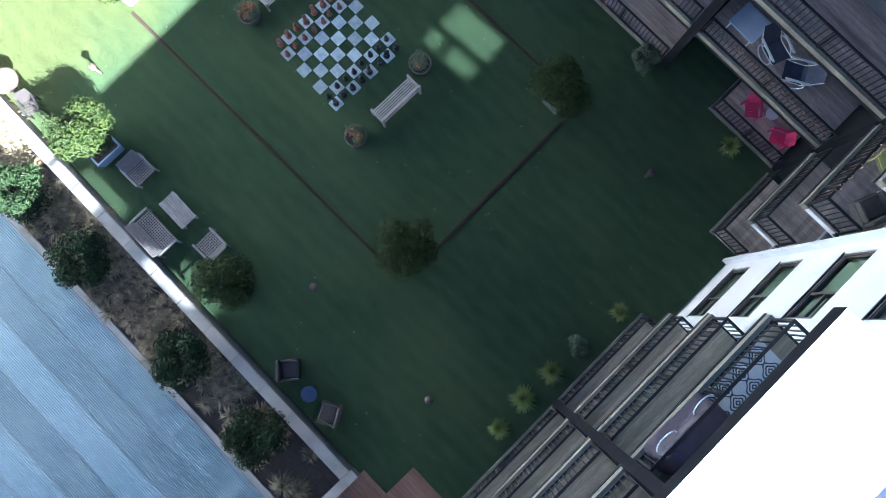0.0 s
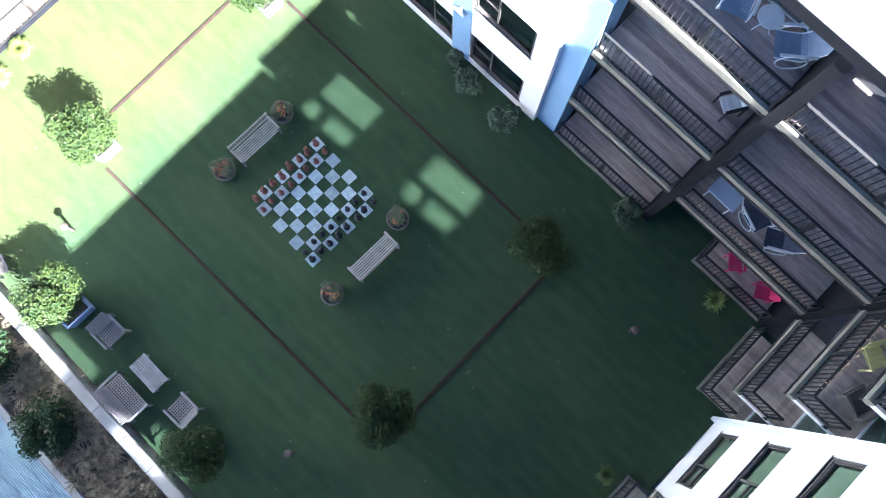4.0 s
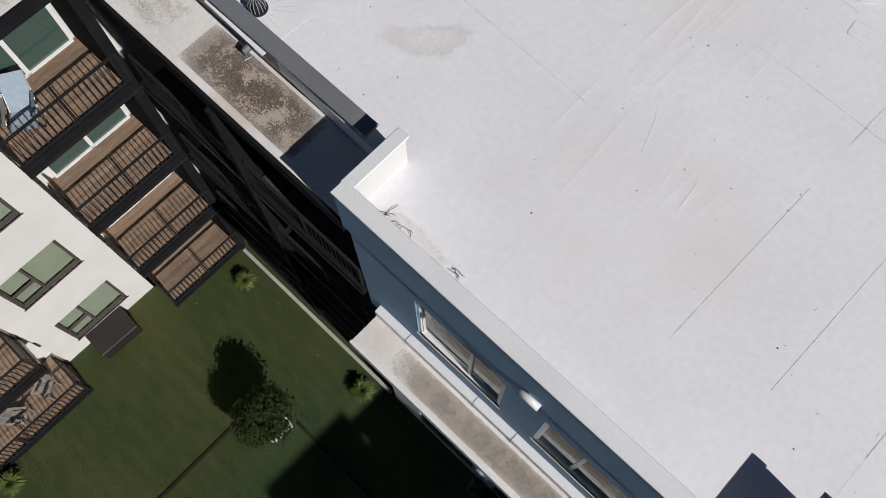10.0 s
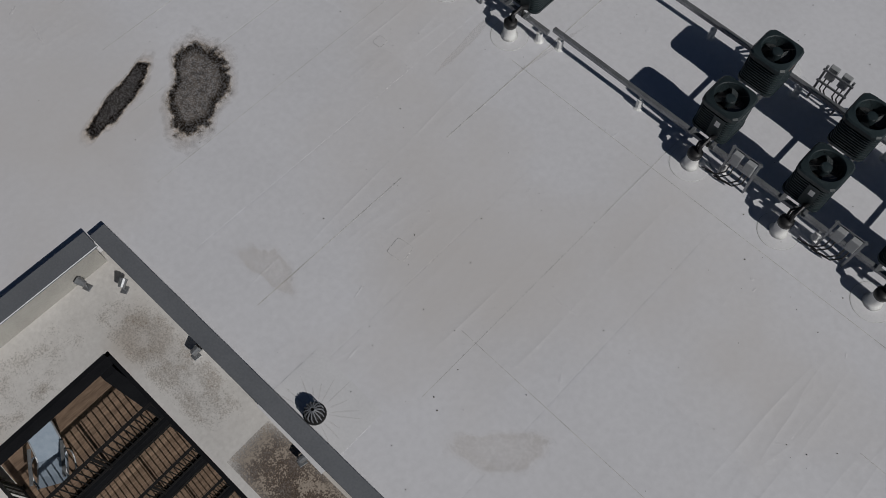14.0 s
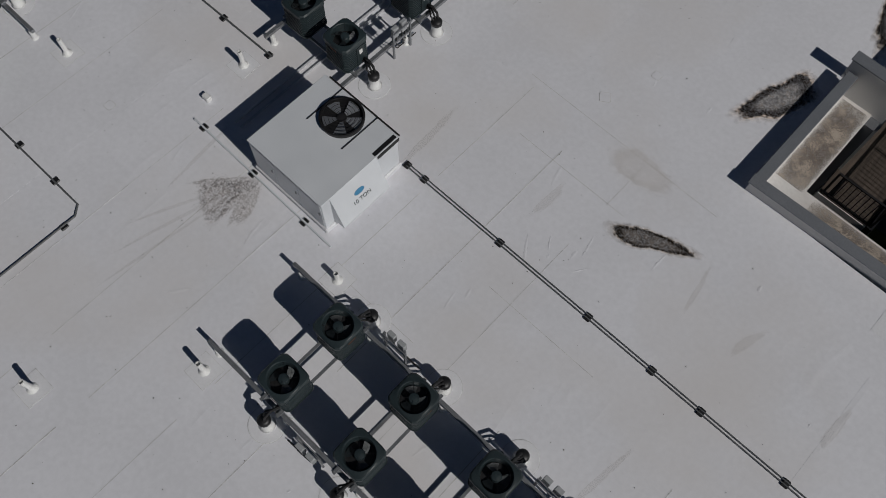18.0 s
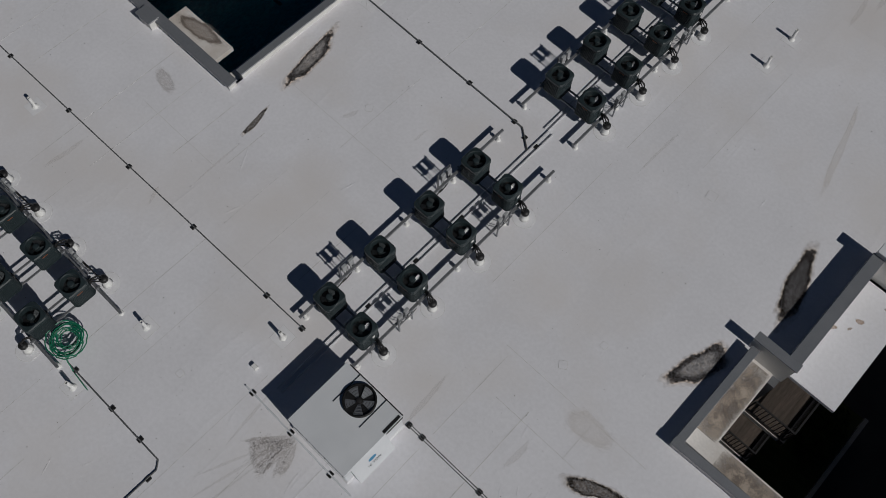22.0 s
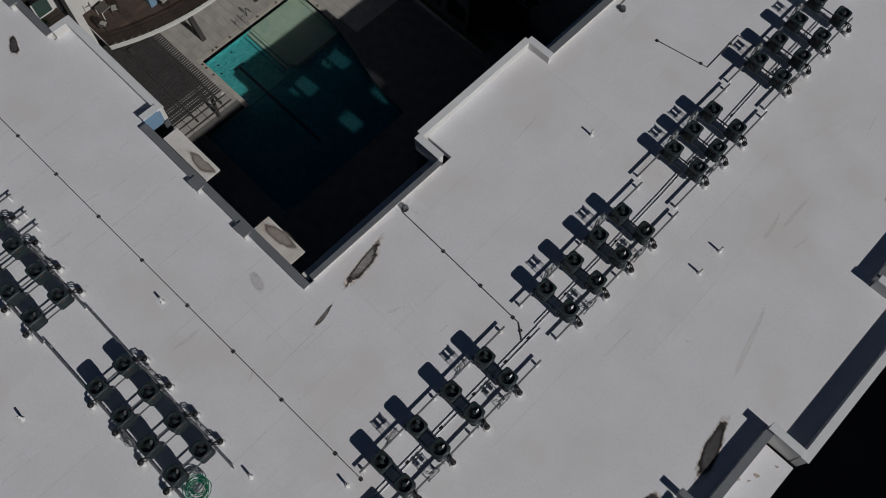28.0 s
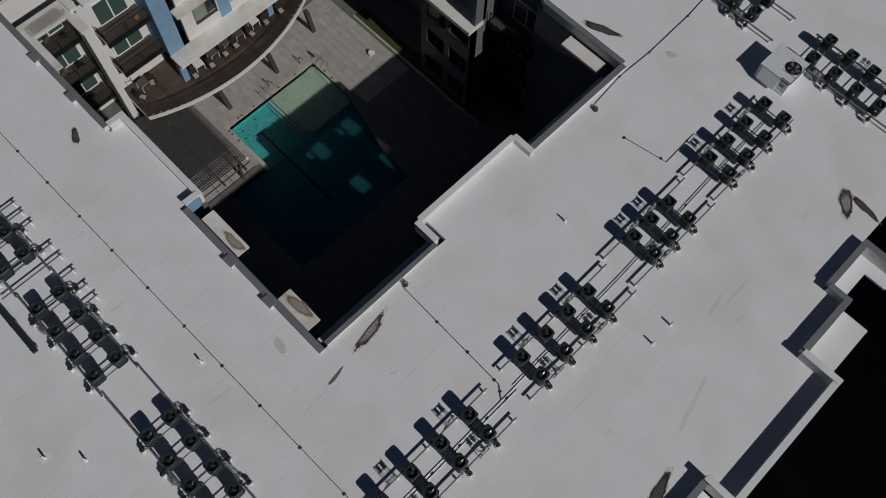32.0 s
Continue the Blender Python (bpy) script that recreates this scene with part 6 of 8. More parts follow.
M_SLING = mat("blue_grey_sling_fabric", (0.26, 0.32, 0.40), (0.34, 0.40, 0.48), 0.8, 8, 120, 0.2)
M_NAVY = mat("navy_sling_fabric", (0.05, 0.06, 0.09), (0.08, 0.09, 0.13), 0.8, 8, 120, 0.2)
M_FLOWER = mat("orange_red_flowers", (0.45, 0.10, 0.05), (0.55, 0.24, 0.08), 0.7, 12, 60, 0)
M_PURPLE = mat("dark_purple_vinyl_cover", (0.026, 0.021, 0.034), (0.046, 0.037, 0.058), 0.5, 5, 40, 0.3)
M_CORR = mat("blue_grey_corrugated_steel", (0.18, 0.25, 0.285), (0.26, 0.335, 0.37), 0.5, 0.8, 30, 0.03, metal=0.15, per_object=0.24)


def edging(x0, x1, y0, y1):
    ob = thing("lawn_edging", "low rust brown edging strip set in the turf", "edging", "lawn edging")
    L = max(x1 - x0, y1 - y0)
    k = max(1, round(L / 2.4))
    for i in range(k):
        if x1 - x0 > y1 - y0:
            b = (x0 + L * i / k, x0 + L * (i + 1) / k - 0.01, y0, y1)
        else:
            b = (x0, x1, y0 + L * i / k, y0 + L * (i + 1) / k - 0.01)
        c = (b[0], b[1], b[2] + 0.02, b[3] - 0.02) if x1 - x0 > y1 - y0 else (b[0] + 0.02, b[1] - 0.02, b[2], b[3])
        box_part("strip", M_EDGE, ob, *c, -0.05, 0.045, bev=0.01)


seen = mark()
edging(-15.02, -14.88, 0.1, 5.9)
edging(-13.7, -2.2, -0.82, -0.68)
edging(-1.47, -1.33, 0.5, 6.4)
edging(-13.6, -2.5, 7.09, 7.23)
turn_new(seen, -8.2, 3.2)


def leaf_crown(seed, n, rx, rz, leaf, lumps=9):
    """Many small leaves in uneven clumps round an open crown."""
    rng = random.Random(seed)
    bm = bmesh.new()
    cl = []
    for _ in range(lumps):
        u, v = rng.uniform(0, 6.28), rng.uniform(-0.8, 1.0)
        k = math.sqrt(max(0, 1 - v * v))
        cl.append((Vector((rx * 0.58 * k * math.cos(u), rx * 0.58 * k * math.sin(u), rz * 0.58 * v)), rng.uniform(0.36, 0.6)))
    for i in range(n):
        c, r = rng.choice(cl)
        d = Vector((rng.gauss(0, 1), rng.gauss(0, 1), rng.gauss(0, 1))).normalized()
        p = c + Vector((d.x * rx, d.y * rx, d.z * rz)) * r * rng.uniform(0.55, 1.08)
        a = (d + Vector((rng.uniform(-0.8, 0.8), rng.uniform(-0.8, 0.8), rng.uniform(-0.2, 0.9)))).normalized()
        t = a.orthogonal().normalized()
        t.rotate(Matrix.Rotation(rng.uniform(0, 6.28), 3, a))
        b = a.cross(t)
        s = leaf * rng.uniform(0.7, 1.3)
        vs = [bm.verts.new(p + t * s * x + b * s * y + a * z * s) for x, y, z in ((-1, 0, -0.15), (0, -0.42, 0.12), (1, 0, -0.15), (0, 0.42, 0.12))]
        bm.faces.new(vs)
    return bm


CROWNS = [mesh_of("crown", leaf_crown(20 + k, 7600, 0.98, 0.80, 0.064, 13), M_LEAF) for k in range(3)]
CROWN_D = mesh_of("crown", leaf_crown(31, 3200, 0.98, 0.75, 0.07), M_LEAFD)


def planted_tree(x, y, k, half=0.42, label="white", off=(0, 0)):
    bx = thing("planter_box", f"square {label} tapered planter box with soil", "planter", "planter boxes", Matrix.Translation((x, y, 0)))
    bm = bmesh.new()
    v = [bm.verts.new((sx * s, sy * s, z)) for s, z in ((half * 0.86, 0), (half, 0.62), (half - 0.05, 0.62), (half - 0.06, 0.5)) for sx, sy in ((-1, -1), (1, -1), (1, 1), (-1, 1))]
    bm.faces.new(v[3::-1])
    for r in range(3):
        for i in range(4):
            j = (i + 1) % 4
            bm.faces.new((v[4 * r + i], v[4 * r + j], v[4 * r + 4 + j], v[4 * r + 4 + i]))
    part("box", bm, {"white": M_WPLANT, "blue": M_PLSHADE}.get(label, M_POT), bx)
    box_part("soil", M_SOIL, bx, -half + 0.055, half - 0.055, -half + 0.055, half - 0.055, 0.45, 0.56)
    tr = thing("tree", "small round-crowned evergreen tree growing in a planter", "tree", "courtyard trees", Matrix.Translation((x, y, 0.56)) @ Matrix.Rotation(k * 1.3, 4, "Z"))
    bm = bmesh.new()
    tube(bm, (0, 0, -0.06), (0.03, 0.02, 0.75), 0.05, 8, 0.035)
    for a in range(5):
        tube(bm, (0.03, 0.02, 0.6), (0.35 * math.cos(a * 1.26), 0.35 * math.sin(a * 1.26), 1.15 + 0.1 * (a % 2)), 0.022, 6, 0.01)
    part("trunk", bm, M_BARK, tr)
    o = Matrix.Rotation(-k * 1.3, 3, "Z") @ Vector((*off, 1.02))
    part("crown", CROWNS[k % 3], None, tr).location = o


# the blue box is a white one coloured for the bluish shade on it
for k, (x, y) in enumerate(((-14.1, -0.45), (-14.05, 6.5), (-2.1, 6.85), (-1.9, 0.05), (-10.86, -4.46), (-4.85, -4.25))):
    planted_tree(x, y, k, *((0.34, "dark") if k in (2, 3, 5) else ((0.47, "blue") if k == 4 else (0.4, "white"))), ((-0.26, -0.08), (-0.15, 0), (-0.1, -0.1), (0, 0.25), (-0.36, 0.03), (-0.07, 0))[k])

# chess board: pale tiles laid in the turf, pieces standing
board = thing("chess_board", "outdoor chess board of pale square tiles laid in turf", "chess board", "", None)
SQ, BX, BY = 0.3745, -9.70, 1.61
bm = bmesh.new()
prism(bm, round_rect(SQ - 0.012, SQ - 0.012, 0.012, 1), -0.02, 0.022)
tile = mesh_of("tile", bm, M_TILE)
for i in range(8):
    for j in range(8):
        if (i + j) % 2:
            part("tile", tile, None, board).location = (BX + (i + 0.5) * SQ, BY + (j + 0.5) * SQ, 0)


def piece_mesh(kind, material):
    bm = bmesh.new()
    h = {"pawn": 0.34, "rook": 0.40, "knight": 0.46, "bishop": 0.50, "queen": 0.58, "king": 0.62}[kind]
    b = 0.092 if kind == "pawn" else 0.11
    prof = [(b, 0), (b, 0.03), (b * 0.85, 0.05), (b * 0.8, 0.08), (b * 0.45, 0.13), (b * 0.36, h * 0.6), (b * 0.62, h * 0.66), (b * 0.4, h * 0.70)]
    if kind == "pawn":
        prof += [(b * 0.5, h * 0.76), (b * 0.62, h * 0.87), (b * 0.45, h * 0.97), (0.005, h)]
    elif kind == "rook":
        prof += [(b * 0.62, h * 0.78), (b * 0.66, h), (b * 0.45, h), (b * 0.44, h * 0.92)]
    elif kind == "bishop":
        prof += [(b * 0.55, h * 0.78), (b * 0.42, h * 0.9), (b * 0.1, h * 0.98), (b * 0.12, h), (0.004, h * 1.01)]
    else:
        prof += [(b * 0.45, h * 0.75), (b * 0.66, h * 0.9), (b * 0.55, h * 0.93), (b * 0.3, h * 0.96), (0.006, h)]
    lathe(bm, prof, 14)
    if kind == "king":
        add_box(bm, -0.014, 0.014, -0.014, 0.014, h, h + 0.08)
        add_box(bm, -0.04, 0.04, -0.012, 0.012, h + 0.03, h + 0.055)
    if kind == "knight":
        add_box(bm, -0.045, 0.045, -0.11, 0.06, h * 0.72, h * 0.92)
        add_box(bm, -0.035, 0.035, -0.02, 0.07, h * 0.9, h * 1.02)
    return mesh_of("chess_piece", bm, material)


order = ("rook", "knight", "bishop", "queen", "king", "bishop", "knight", "rook")
PIECES = {(k, m): piece_mesh(k, m) for k in set(order) | {"pawn"} for m in (M_RED, M_BLK)}
prng = random.Random(8)
for j in range(8):
    for i, kind, m in ((0, order[j], M_RED), (1, "pawn", M_RED), (6, "pawn", M_BLK), (7, order[j], M_BLK)):
        ob = new("chess_piece", PIECES[(kind, m)])
        ob.matrix_basis = Matrix.Translation((BX + (i + 0.5) * SQ + prng.uniform(-0.04, 0.04), BY + (j + 0.5) * SQ + prng.uniform(-0.04, 0.04), 0.022 if (i + j) % 2 else 0.0)) @ Matrix.Rotation(prng.uniform(0, 6), 4, "Z")
        tagged(ob, ("red brown" if m == M_RED else "black") + f" plastic garden chess {kind} on the board", "chess piece", "chess pieces")


def bench(m):
    """Local x along the bench, the back at +y."""
    ob = thing("garden_bench", "silvered teak garden bench with slatted seat and back", "bench", "garden benches", m)
    L, d = 1.62, 0.58
    for x in (-L / 2, L / 2 - 0.07):
        for y, h in ((-d / 2, 0.62), (d / 2 - 0.07, 0.88)):
            box_part("leg", M_TEAK, ob, x, x + 0.07, y, y + 0.07, 0, h, bev=0.006)
        box_part("arm", M_TEAK, ob, x - 0.005, x + 0.075, -d / 2 - 0.03, d / 2 - 0.072, 0.621, 0.655, bev=0.008)
        box_part("side_rail", M_TEAK, ob, x + 0.01, x + 0.06, -d / 2 + 0.071, d / 2 - 0.071, 0.34, 0.40)
    for i in range(7):
        y = -d / 2 + 0.005 + i * 0.073
        box_part("seat_slat", M_TEAK, ob, -L / 2 + 0.075, L / 2 - 0.075, y, y + 0.05, 0.402, 0.424, bev=0.005)
    box_part("back_rail", M_TEAK, ob, -L / 2 + 0.071, L / 2 - 0.071, d / 2 - 0.065, d / 2 - 0.015, 0.80, 0.88, bev=0.008)
    box_part("lower_back_rail", M_TEAK, ob, -L / 2 + 0.071, L / 2 - 0.071, d / 2 - 0.06, d / 2 - 0.02, 0.46, 0.51)
    for i in range(17):
        x = -L / 2 + 0.11 + i * (L - 0.26) / 16
        box_part("back_slat", M_TEAK, ob, x, x + 0.035, d / 2 - 0.05, d / 2 - 0.03, 0.511, 0.799)
    return ob


b1 = bench(Matrix.Translation((-5.54, 3.18, 0)) @ Matrix.Rotation(radians(-90), 4, "Z"))
copy_thing(b1, Matrix.Translation((-10.83, 3.1, 0)) @ Matrix.Rotation(radians(90), 4, "Z"))


def flower_pot(x, y, seed):
    ob = thing("flower_pot", "round dark barrel pot of orange flowers on the turf", "pot", "flower pots", Matrix.Translation((x, y, 0)))
    bm = bmesh.new()
    lathe(bm, ((0.27, 0), (0.33, 0.2), (0.35, 0.42), (0.365, 0.44), (0.365, 0.47), (0.33, 0.47), (0.32, 0.40)), 24)
    part("barrel", bm, M_POT, ob)
    bm = bmesh.new()
    lathe(bm, ((0.325, 0.38), (0.30, 0.41), (0.02, 0.42)), 20)
    part("soil", bm, M_SOIL, ob)
    bm = leaf_crown(seed, 620, 0.38, 0.24, 0.042, 7)
    part("foliage", bm, M_PALMG, ob).location = (-0.04, 0.03, 0.55)
    bm = leaf_crown(seed + 1, 90, 0.3, 0.22, 0.035, 6)
    flowers = part("flower_cluster", bm, M_FLOWER, ob)
    flowers.location = (-0.04, 0.03, 0.60)
    tagged(flowers, kind="stuff")


for k, (x, y) in enumerate(((-10.82, 1.75), (-10.92, 4.31), (-5.62, 1.5), (-5.9, 4.55))):
    flower_pot(x, y, 50 + 3 * k)


def bollard(x, y):
    ob = thing("bollard_light", "short copper bollard light with a round cap on the lawn", "bollard light", "bollard lights", Matrix.Translation((x, y, 0)))
    bm = bmesh.new()
    lathe(bm, ((0.06, 0), (0.05, 0.03), (0.045, 0.55)), 12)
    part("post", bm, M_COPPER, ob, smooth=True)
    bm = bmesh.new()
    lathe(bm, ((0.05, 0.551), (0.06, 0.60), (0.12, 0.64), (0.13, 0.67), (0.09, 0.71), (0.02, 0.73)), 16)
    part("cap", bm, M_COPPER, ob, smooth=True)


for x, y in ((1.58, 7.27), (-3.05, -2.66), (1.86, -2.47), (-12.82, -2.95)):
    bollard(x, y)


def lattice(bm, x0, x1, y0, y1, z, n, k, w=0.018, t=0.012):
    for i in range(n):
        x = x0 + (x1 - x0) * (i + 0.5) / n
        add_box(bm, x - w, x + w, y0, y1, z - t, z)
    for i in range(k):
        y = y0 + (y1 - y0) * (i + 0.5) / k
        add_box(bm, x0, x1, y - w, y + w, z - 0.006, z + 0.006)


def rattan_seat(m, L, label, name="rattan_armchair", category="armchair"):
    """Faces local -y."""
    ob = thing(name, label, category, "rattan lounge set", m)
    d = 0.74
    for x in (-L / 2, L / 2 - 0.055):
        for y in (-d / 2, d / 2 - 0.055):
            box_part("leg", M_TEAKD, ob, x, x + 0.055, y, y + 0.055, 0, 0.58, bev=0.006)
        box_part("arm", M_TEAKD, ob, x - 0.012, x + 0.067, -d / 2 - 0.03, d / 2 - 0.05, 0.585, 0.615, bev=0.012)
    bm = bmesh.new()
    lattice(bm, -L / 2 + 0.06, L / 2 - 0.06, -d / 2, d / 2 - 0.15, 0.40, round(L / 0.075), 8, 0.013)
    tagged(part("woven_seat", bm, M_WICKER, ob), kind="stuff")
    box_part("seat_webbing", M_BLACK, ob, -L / 2 + 0.06, L / 2 - 0.06, -d / 2, d / 2 - 0.15, 0.34, 0.375)
    bm = bmesh.new()
    n = round(L / 0.062)
    for i in range(n):
        x = -L / 2 + 0.06 + (L - 0.12) * (i + 0.5) / n
        v = [(x - 0.018, d / 2 - 0.17, 0.40), (x + 0.018, d / 2 - 0.17, 0.40), (x + 0.018, d / 2 + 0.08, 0.84), (x - 0.018, d / 2 + 0.08, 0.84)]
        q = [bm.verts.new(p) for p in v] + [bm.verts.new((p[0], p[1] + 0.02, p[2] - 0.01)) for p in v]
        for f in ((0, 1, 2, 3), (7, 6, 5, 4), (0, 4, 5, 1), (1, 5, 6, 2), (2, 6, 7, 3), (3, 7, 4, 0)):
            bm.faces.new([q[i2] for i2 in f])
    for i in range(9):
        t = (i + 0.5) / 9
        y, z = d / 2 - 0.17 + 0.25 * t, 0.40 + 0.44 * t
        add_box(bm, -L / 2 + 0.05, L / 2 - 0.05, y - 0.012, y + 0.012, z - 0.018, z + 0.018)
    tagged(part("woven_back", bm, M_WICKER, ob), kind="stuff")
    return ob


R = lambda deg: Matrix.Rotation(radians(deg), 4, "Z")
rattan_seat(Matrix.Translation((-7.72, -5.1, 0)) @ R(180), 1.42, "grey woven rattan two-seat sofa beside the planter wall", "rattan_sofa", "sofa")
rattan_seat(Matrix.Translation((-9.52, -4.12, 0)) @ R(92), 0.80, "grey woven rattan armchair on the lawn")
rattan_seat(Matrix.Translation((-6.2, -4.08, 0)) @ R(-88), 0.78, "grey woven rattan armchair beside a planter tree")
ct = thing("coffee_table", "low silvered teak slatted coffee table on the lawn", "table", "rattan lounge set", Matrix.Translation((-7.75, -4.1, 0)))
for x in (-0.52, 0.46):
    for y in (-0.27, 0.21):
        box_part("leg", M_TEAK, ct, x, x + 0.06, y, y + 0.06, 0, 0.385)
for y0, y1 in ((-0.30, -0.23), (0.23, 0.30)):
    box_part("rim", M_TEAKD, ct, -0.55, 0.55, y0, y1, 0.386, 0.41, bev=0.005)
for i in range(6):
    y = -0.222 + i * 0.075
    box_part("slat", M_TEAKD, ct, -0.54, 0.54, y, y + 0.066, 0.388, 0.408, bev=0.004)


def tub_chair(m, material, label, group="wicker chairs"):
    ob = thing("wicker_chair", label, "chair", group, m)
    bm = bmesh.new()
    prism(bm, round_rect(0.66, 0.64, 0.08, 3), 0.05, 0.36)
    part("base", bm, material, ob)
    box_part("seat", material, ob, -0.25, 0.25, -0.3, 0.2, 0.361, 0.42, bev=0.03)
    box_part("back", material, ob, -0.33, 0.33, 0.22, 0.33, 0.361, 0.80, bev=0.03)
    for s in (-1, 1):
        box_part("arm", material, ob, min(s * 0.255, s * 0.33), max(s * 0.255, s * 0.33), -0.31, 0.215, 0.361, 0.60, bev=0.02)
    for x in (-0.27, 0.27):
        for y in (-0.26, 0.26):
            box_part("foot", material, ob, x - 0.03, x + 0.03, y - 0.03, y + 0.03, 0, 0.049)


tub_chair(Matrix.Translation((-1.76, -4.97, 0)) @ R(95) @ R(45), M_DWICKER, "dark brown wicker tub chair beside the planter wall")
tub_chair(Matrix.Translation((0.08, -4.97, 0)) @ R(-50) @ R(-10), M_DWICKER, "dark brown wicker tub chair beside a blue table")


def round_table(m, r, h, top, legs, label, group=""):
    ob = thing("round_table", label, "table", group, m)
    bm = bmesh.new()
    lathe(bm, ((r - 0.01, h - 0.025), (r, h - 0.015), (r, h - 0.005), (r - 0.01, h)), 24)
    part("top", bm, top, ob)
    for i in range(3):
        a = i * 2.09
        bm = bmesh.new()
        run_pipe(bm, [(0.8 * r * math.cos(a), 0.8 * r * math.sin(a), 0), (0.25 * r * math.cos(a), 0.25 * r * math.sin(a), h * 0.5), (0.7 * r * math.cos(a), 0.7 * r * math.sin(a), h - 0.025)], 0.014, 6)
        part("leg", bm, legs, ob)


round_table(Matrix.Translation((-0.79, -5.01, 0)), 0.25, 0.46, M_BLUETOP, M_IRON, "small round dark blue side table between wicker chairs")
round_table(Matrix.Translation((-14.35, -5.2, 0)), 0.42, 0.72, M_COPPER, M_IRON, "round patio table in the sun beside the planter")


def patio_chair(m, material, label, group="balcony chairs", frame_mat=None, slats=True):
    """A moulded or slatted outdoor chair that faces local -y."""
    fm = frame_mat or material
    ob = thing("patio_chair", label, "chair", group, m)
    for x in (-0.25, 0.21):
        box_part("front_leg", fm, ob, x, x + 0.04, -0.26, -0.22, 0, 0.60)
        box_part("rear_leg", fm, ob, x, x + 0.04, 0.22, 0.26, 0, 0.44)
        box_part("arm", fm, ob, x - 0.02, x + 0.06, -0.28, 0.27, 0.602, 0.63, bev=0.008)
    for i in range(5):
        y = -0.25 + i * 0.098
        box_part("seat_slat", material, ob, -0.208, 0.208, y, y + 0.088, 0.40 - 0.012 * i, 0.42 - 0.012 * i, bev=0.005)
    for i in range(6):
        x = -0.24 + i * 0.08
        bm = bmesh.new()
        v = [bm.verts.new(p) for p in ((x, 0.22, 0.36), (x + 0.072, 0.22, 0.36), (x + 0.072, 0.24, 0.36), (x, 0.24, 0.36), (x, 0.36, 0.92), (x + 0.072, 0.36, 0.92), (x + 0.072, 0.38, 0.92), (x, 0.38, 0.92))]
        for f in ((3, 2, 1, 0), (4, 5, 6, 7), (0, 1, 5, 4), (1, 2, 6, 5), (2, 3, 7, 6), (3, 0, 4, 7)):
            bm.faces.new([v[k] for k in f])
        part("back_slat", bm, material, ob)
    return ob


def sling_chair(m, fabric, label, reach=1.0, frame_mat=None):
    """A reclining sling chair with round tube sides that faces local -y."""
    fm = frame_mat or M_PIPEW
    ob = thing("sling_chair", label, "chair", "sling chairs", m)
    for x in (-0.31, 0.31):
        bm = bmesh.new()
        for c, r in (((x, -0.05, 0.3), 0.29),):
            pts = [(x, c[1] + r * math.cos(a), c[2] + r * math.sin(a)) for a in [i * 2 * math.pi / 18 for i in range(19)]]
            run_pipe(bm, pts, 0.018, 6)
        part("rocker_ring", bm, fm, ob)
        box_part("arm", fm, ob, x - 0.035, x + 0.035, -0.38, 0.34, 0.605, 0.635, bev=0.01)
    bm = bmesh.new()
    prof = [(-0.42, 0.42), (-0.2, 0.36), (0.12, 0.33), (0.22, 0.40), (0.36 * reach, 0.62), (0.55 * reach, 0.95)]
    a = [bm.verts.new((-0.27, y, z)) for y, z in prof]
    b = [bm.verts.new((0.27, y, z)) for y, z in prof]
    c = [bm.verts.new((-0.27, y + 0.008, z - 0.014)) for y, z in prof]
    d = [bm.verts.new((0.27, y + 0.008, z - 0.014)) for y, z in prof]
    for i in range(len(prof) - 1):
        bm.faces.new((a[i], b[i], b[i + 1], a[i + 1]))
        bm.faces.new((c[i + 1], d[i + 1], d[i], c[i]))
        bm.faces.new((a[i + 1], c[i + 1], c[i], a[i]))
        bm.faces.new((b[i], d[i], d[i + 1], b[i + 1]))
    part("sling", bm, fabric, ob)
    for x in (-0.285, 0.285):
        bm = bmesh.new()
        run_pipe(bm, [(x, y, z) for y, z in prof], 0.016, 6)
        part("side_tube", bm, fm, ob)
    return ob


patio_chair(Matrix.Translation((-13.35, -5.2, 0)) @ R(75), M_DWICKER, "brown slatted patio chair in the sun beside the table", "patio set", M_IRON)
# balcony furniture, by floor
D1, D2, D3 = (z + 0.004 for z in LEVELS[1:])
sling_chair(Matrix.Translation((-1.28, 11.32, D3)) @ R(-50), M_SLING, "white framed rocking chair with blue sling seat on the balcony")
sling_chair(Matrix.Translation((-2.68, 11.3, D3)) @ R(20), M_SLING, "white framed rocking chair with blue sling beside a table")
round_table(Matrix.Translation((-2.0, 11.35, D3)), 0.26, 0.5, M_PIPEW, M_PIPEW, "small round white table between rocking chairs")
patio_chair(Matrix.Translation((-1.3, 11.3, D2)) @ R(-30), M_WPLANT, "pale plastic chair with dark legs on the balcony", "balcony chairs", M_IRON)
tb = thing("folding_table", "pale blue rectangular folding table on the balcony", "table", "", Matrix.Translation((0.35, 11.05, D1)))
box_part("top", M_TABLE, tb, -0.45, 0.45, -0.4, 0.4, 0.70, 0.735, bev=0.02)
for x in (-0.38, 0.35):
    for y in (-0.33, 0.30):
        box_part("leg", M_PIPEW, tb, x, x + 0.03, y, y + 0.03, 0, 0.699)
sling_chair(Matrix.Translation((1.3, 11.2, D1)) @ R(70), M_NAVY, "white framed chair with navy sling on the balcony")
sling_chair(Matrix.Translation((2.25, 11.15, D1)) @ R(-60), M_NAVY, "white framed chair with navy sling beside another")
patio_chair(Matrix.Translation((2.35, 11.0, 0.052)) @ R(40), M_PINK, "magenta plastic patio chair on the ground floor deck")
patio_chair(Matrix.Translation((3.55, 10.95, 0.052)) @ R(-60), M_PINK, "magenta plastic patio chair beside a small table")
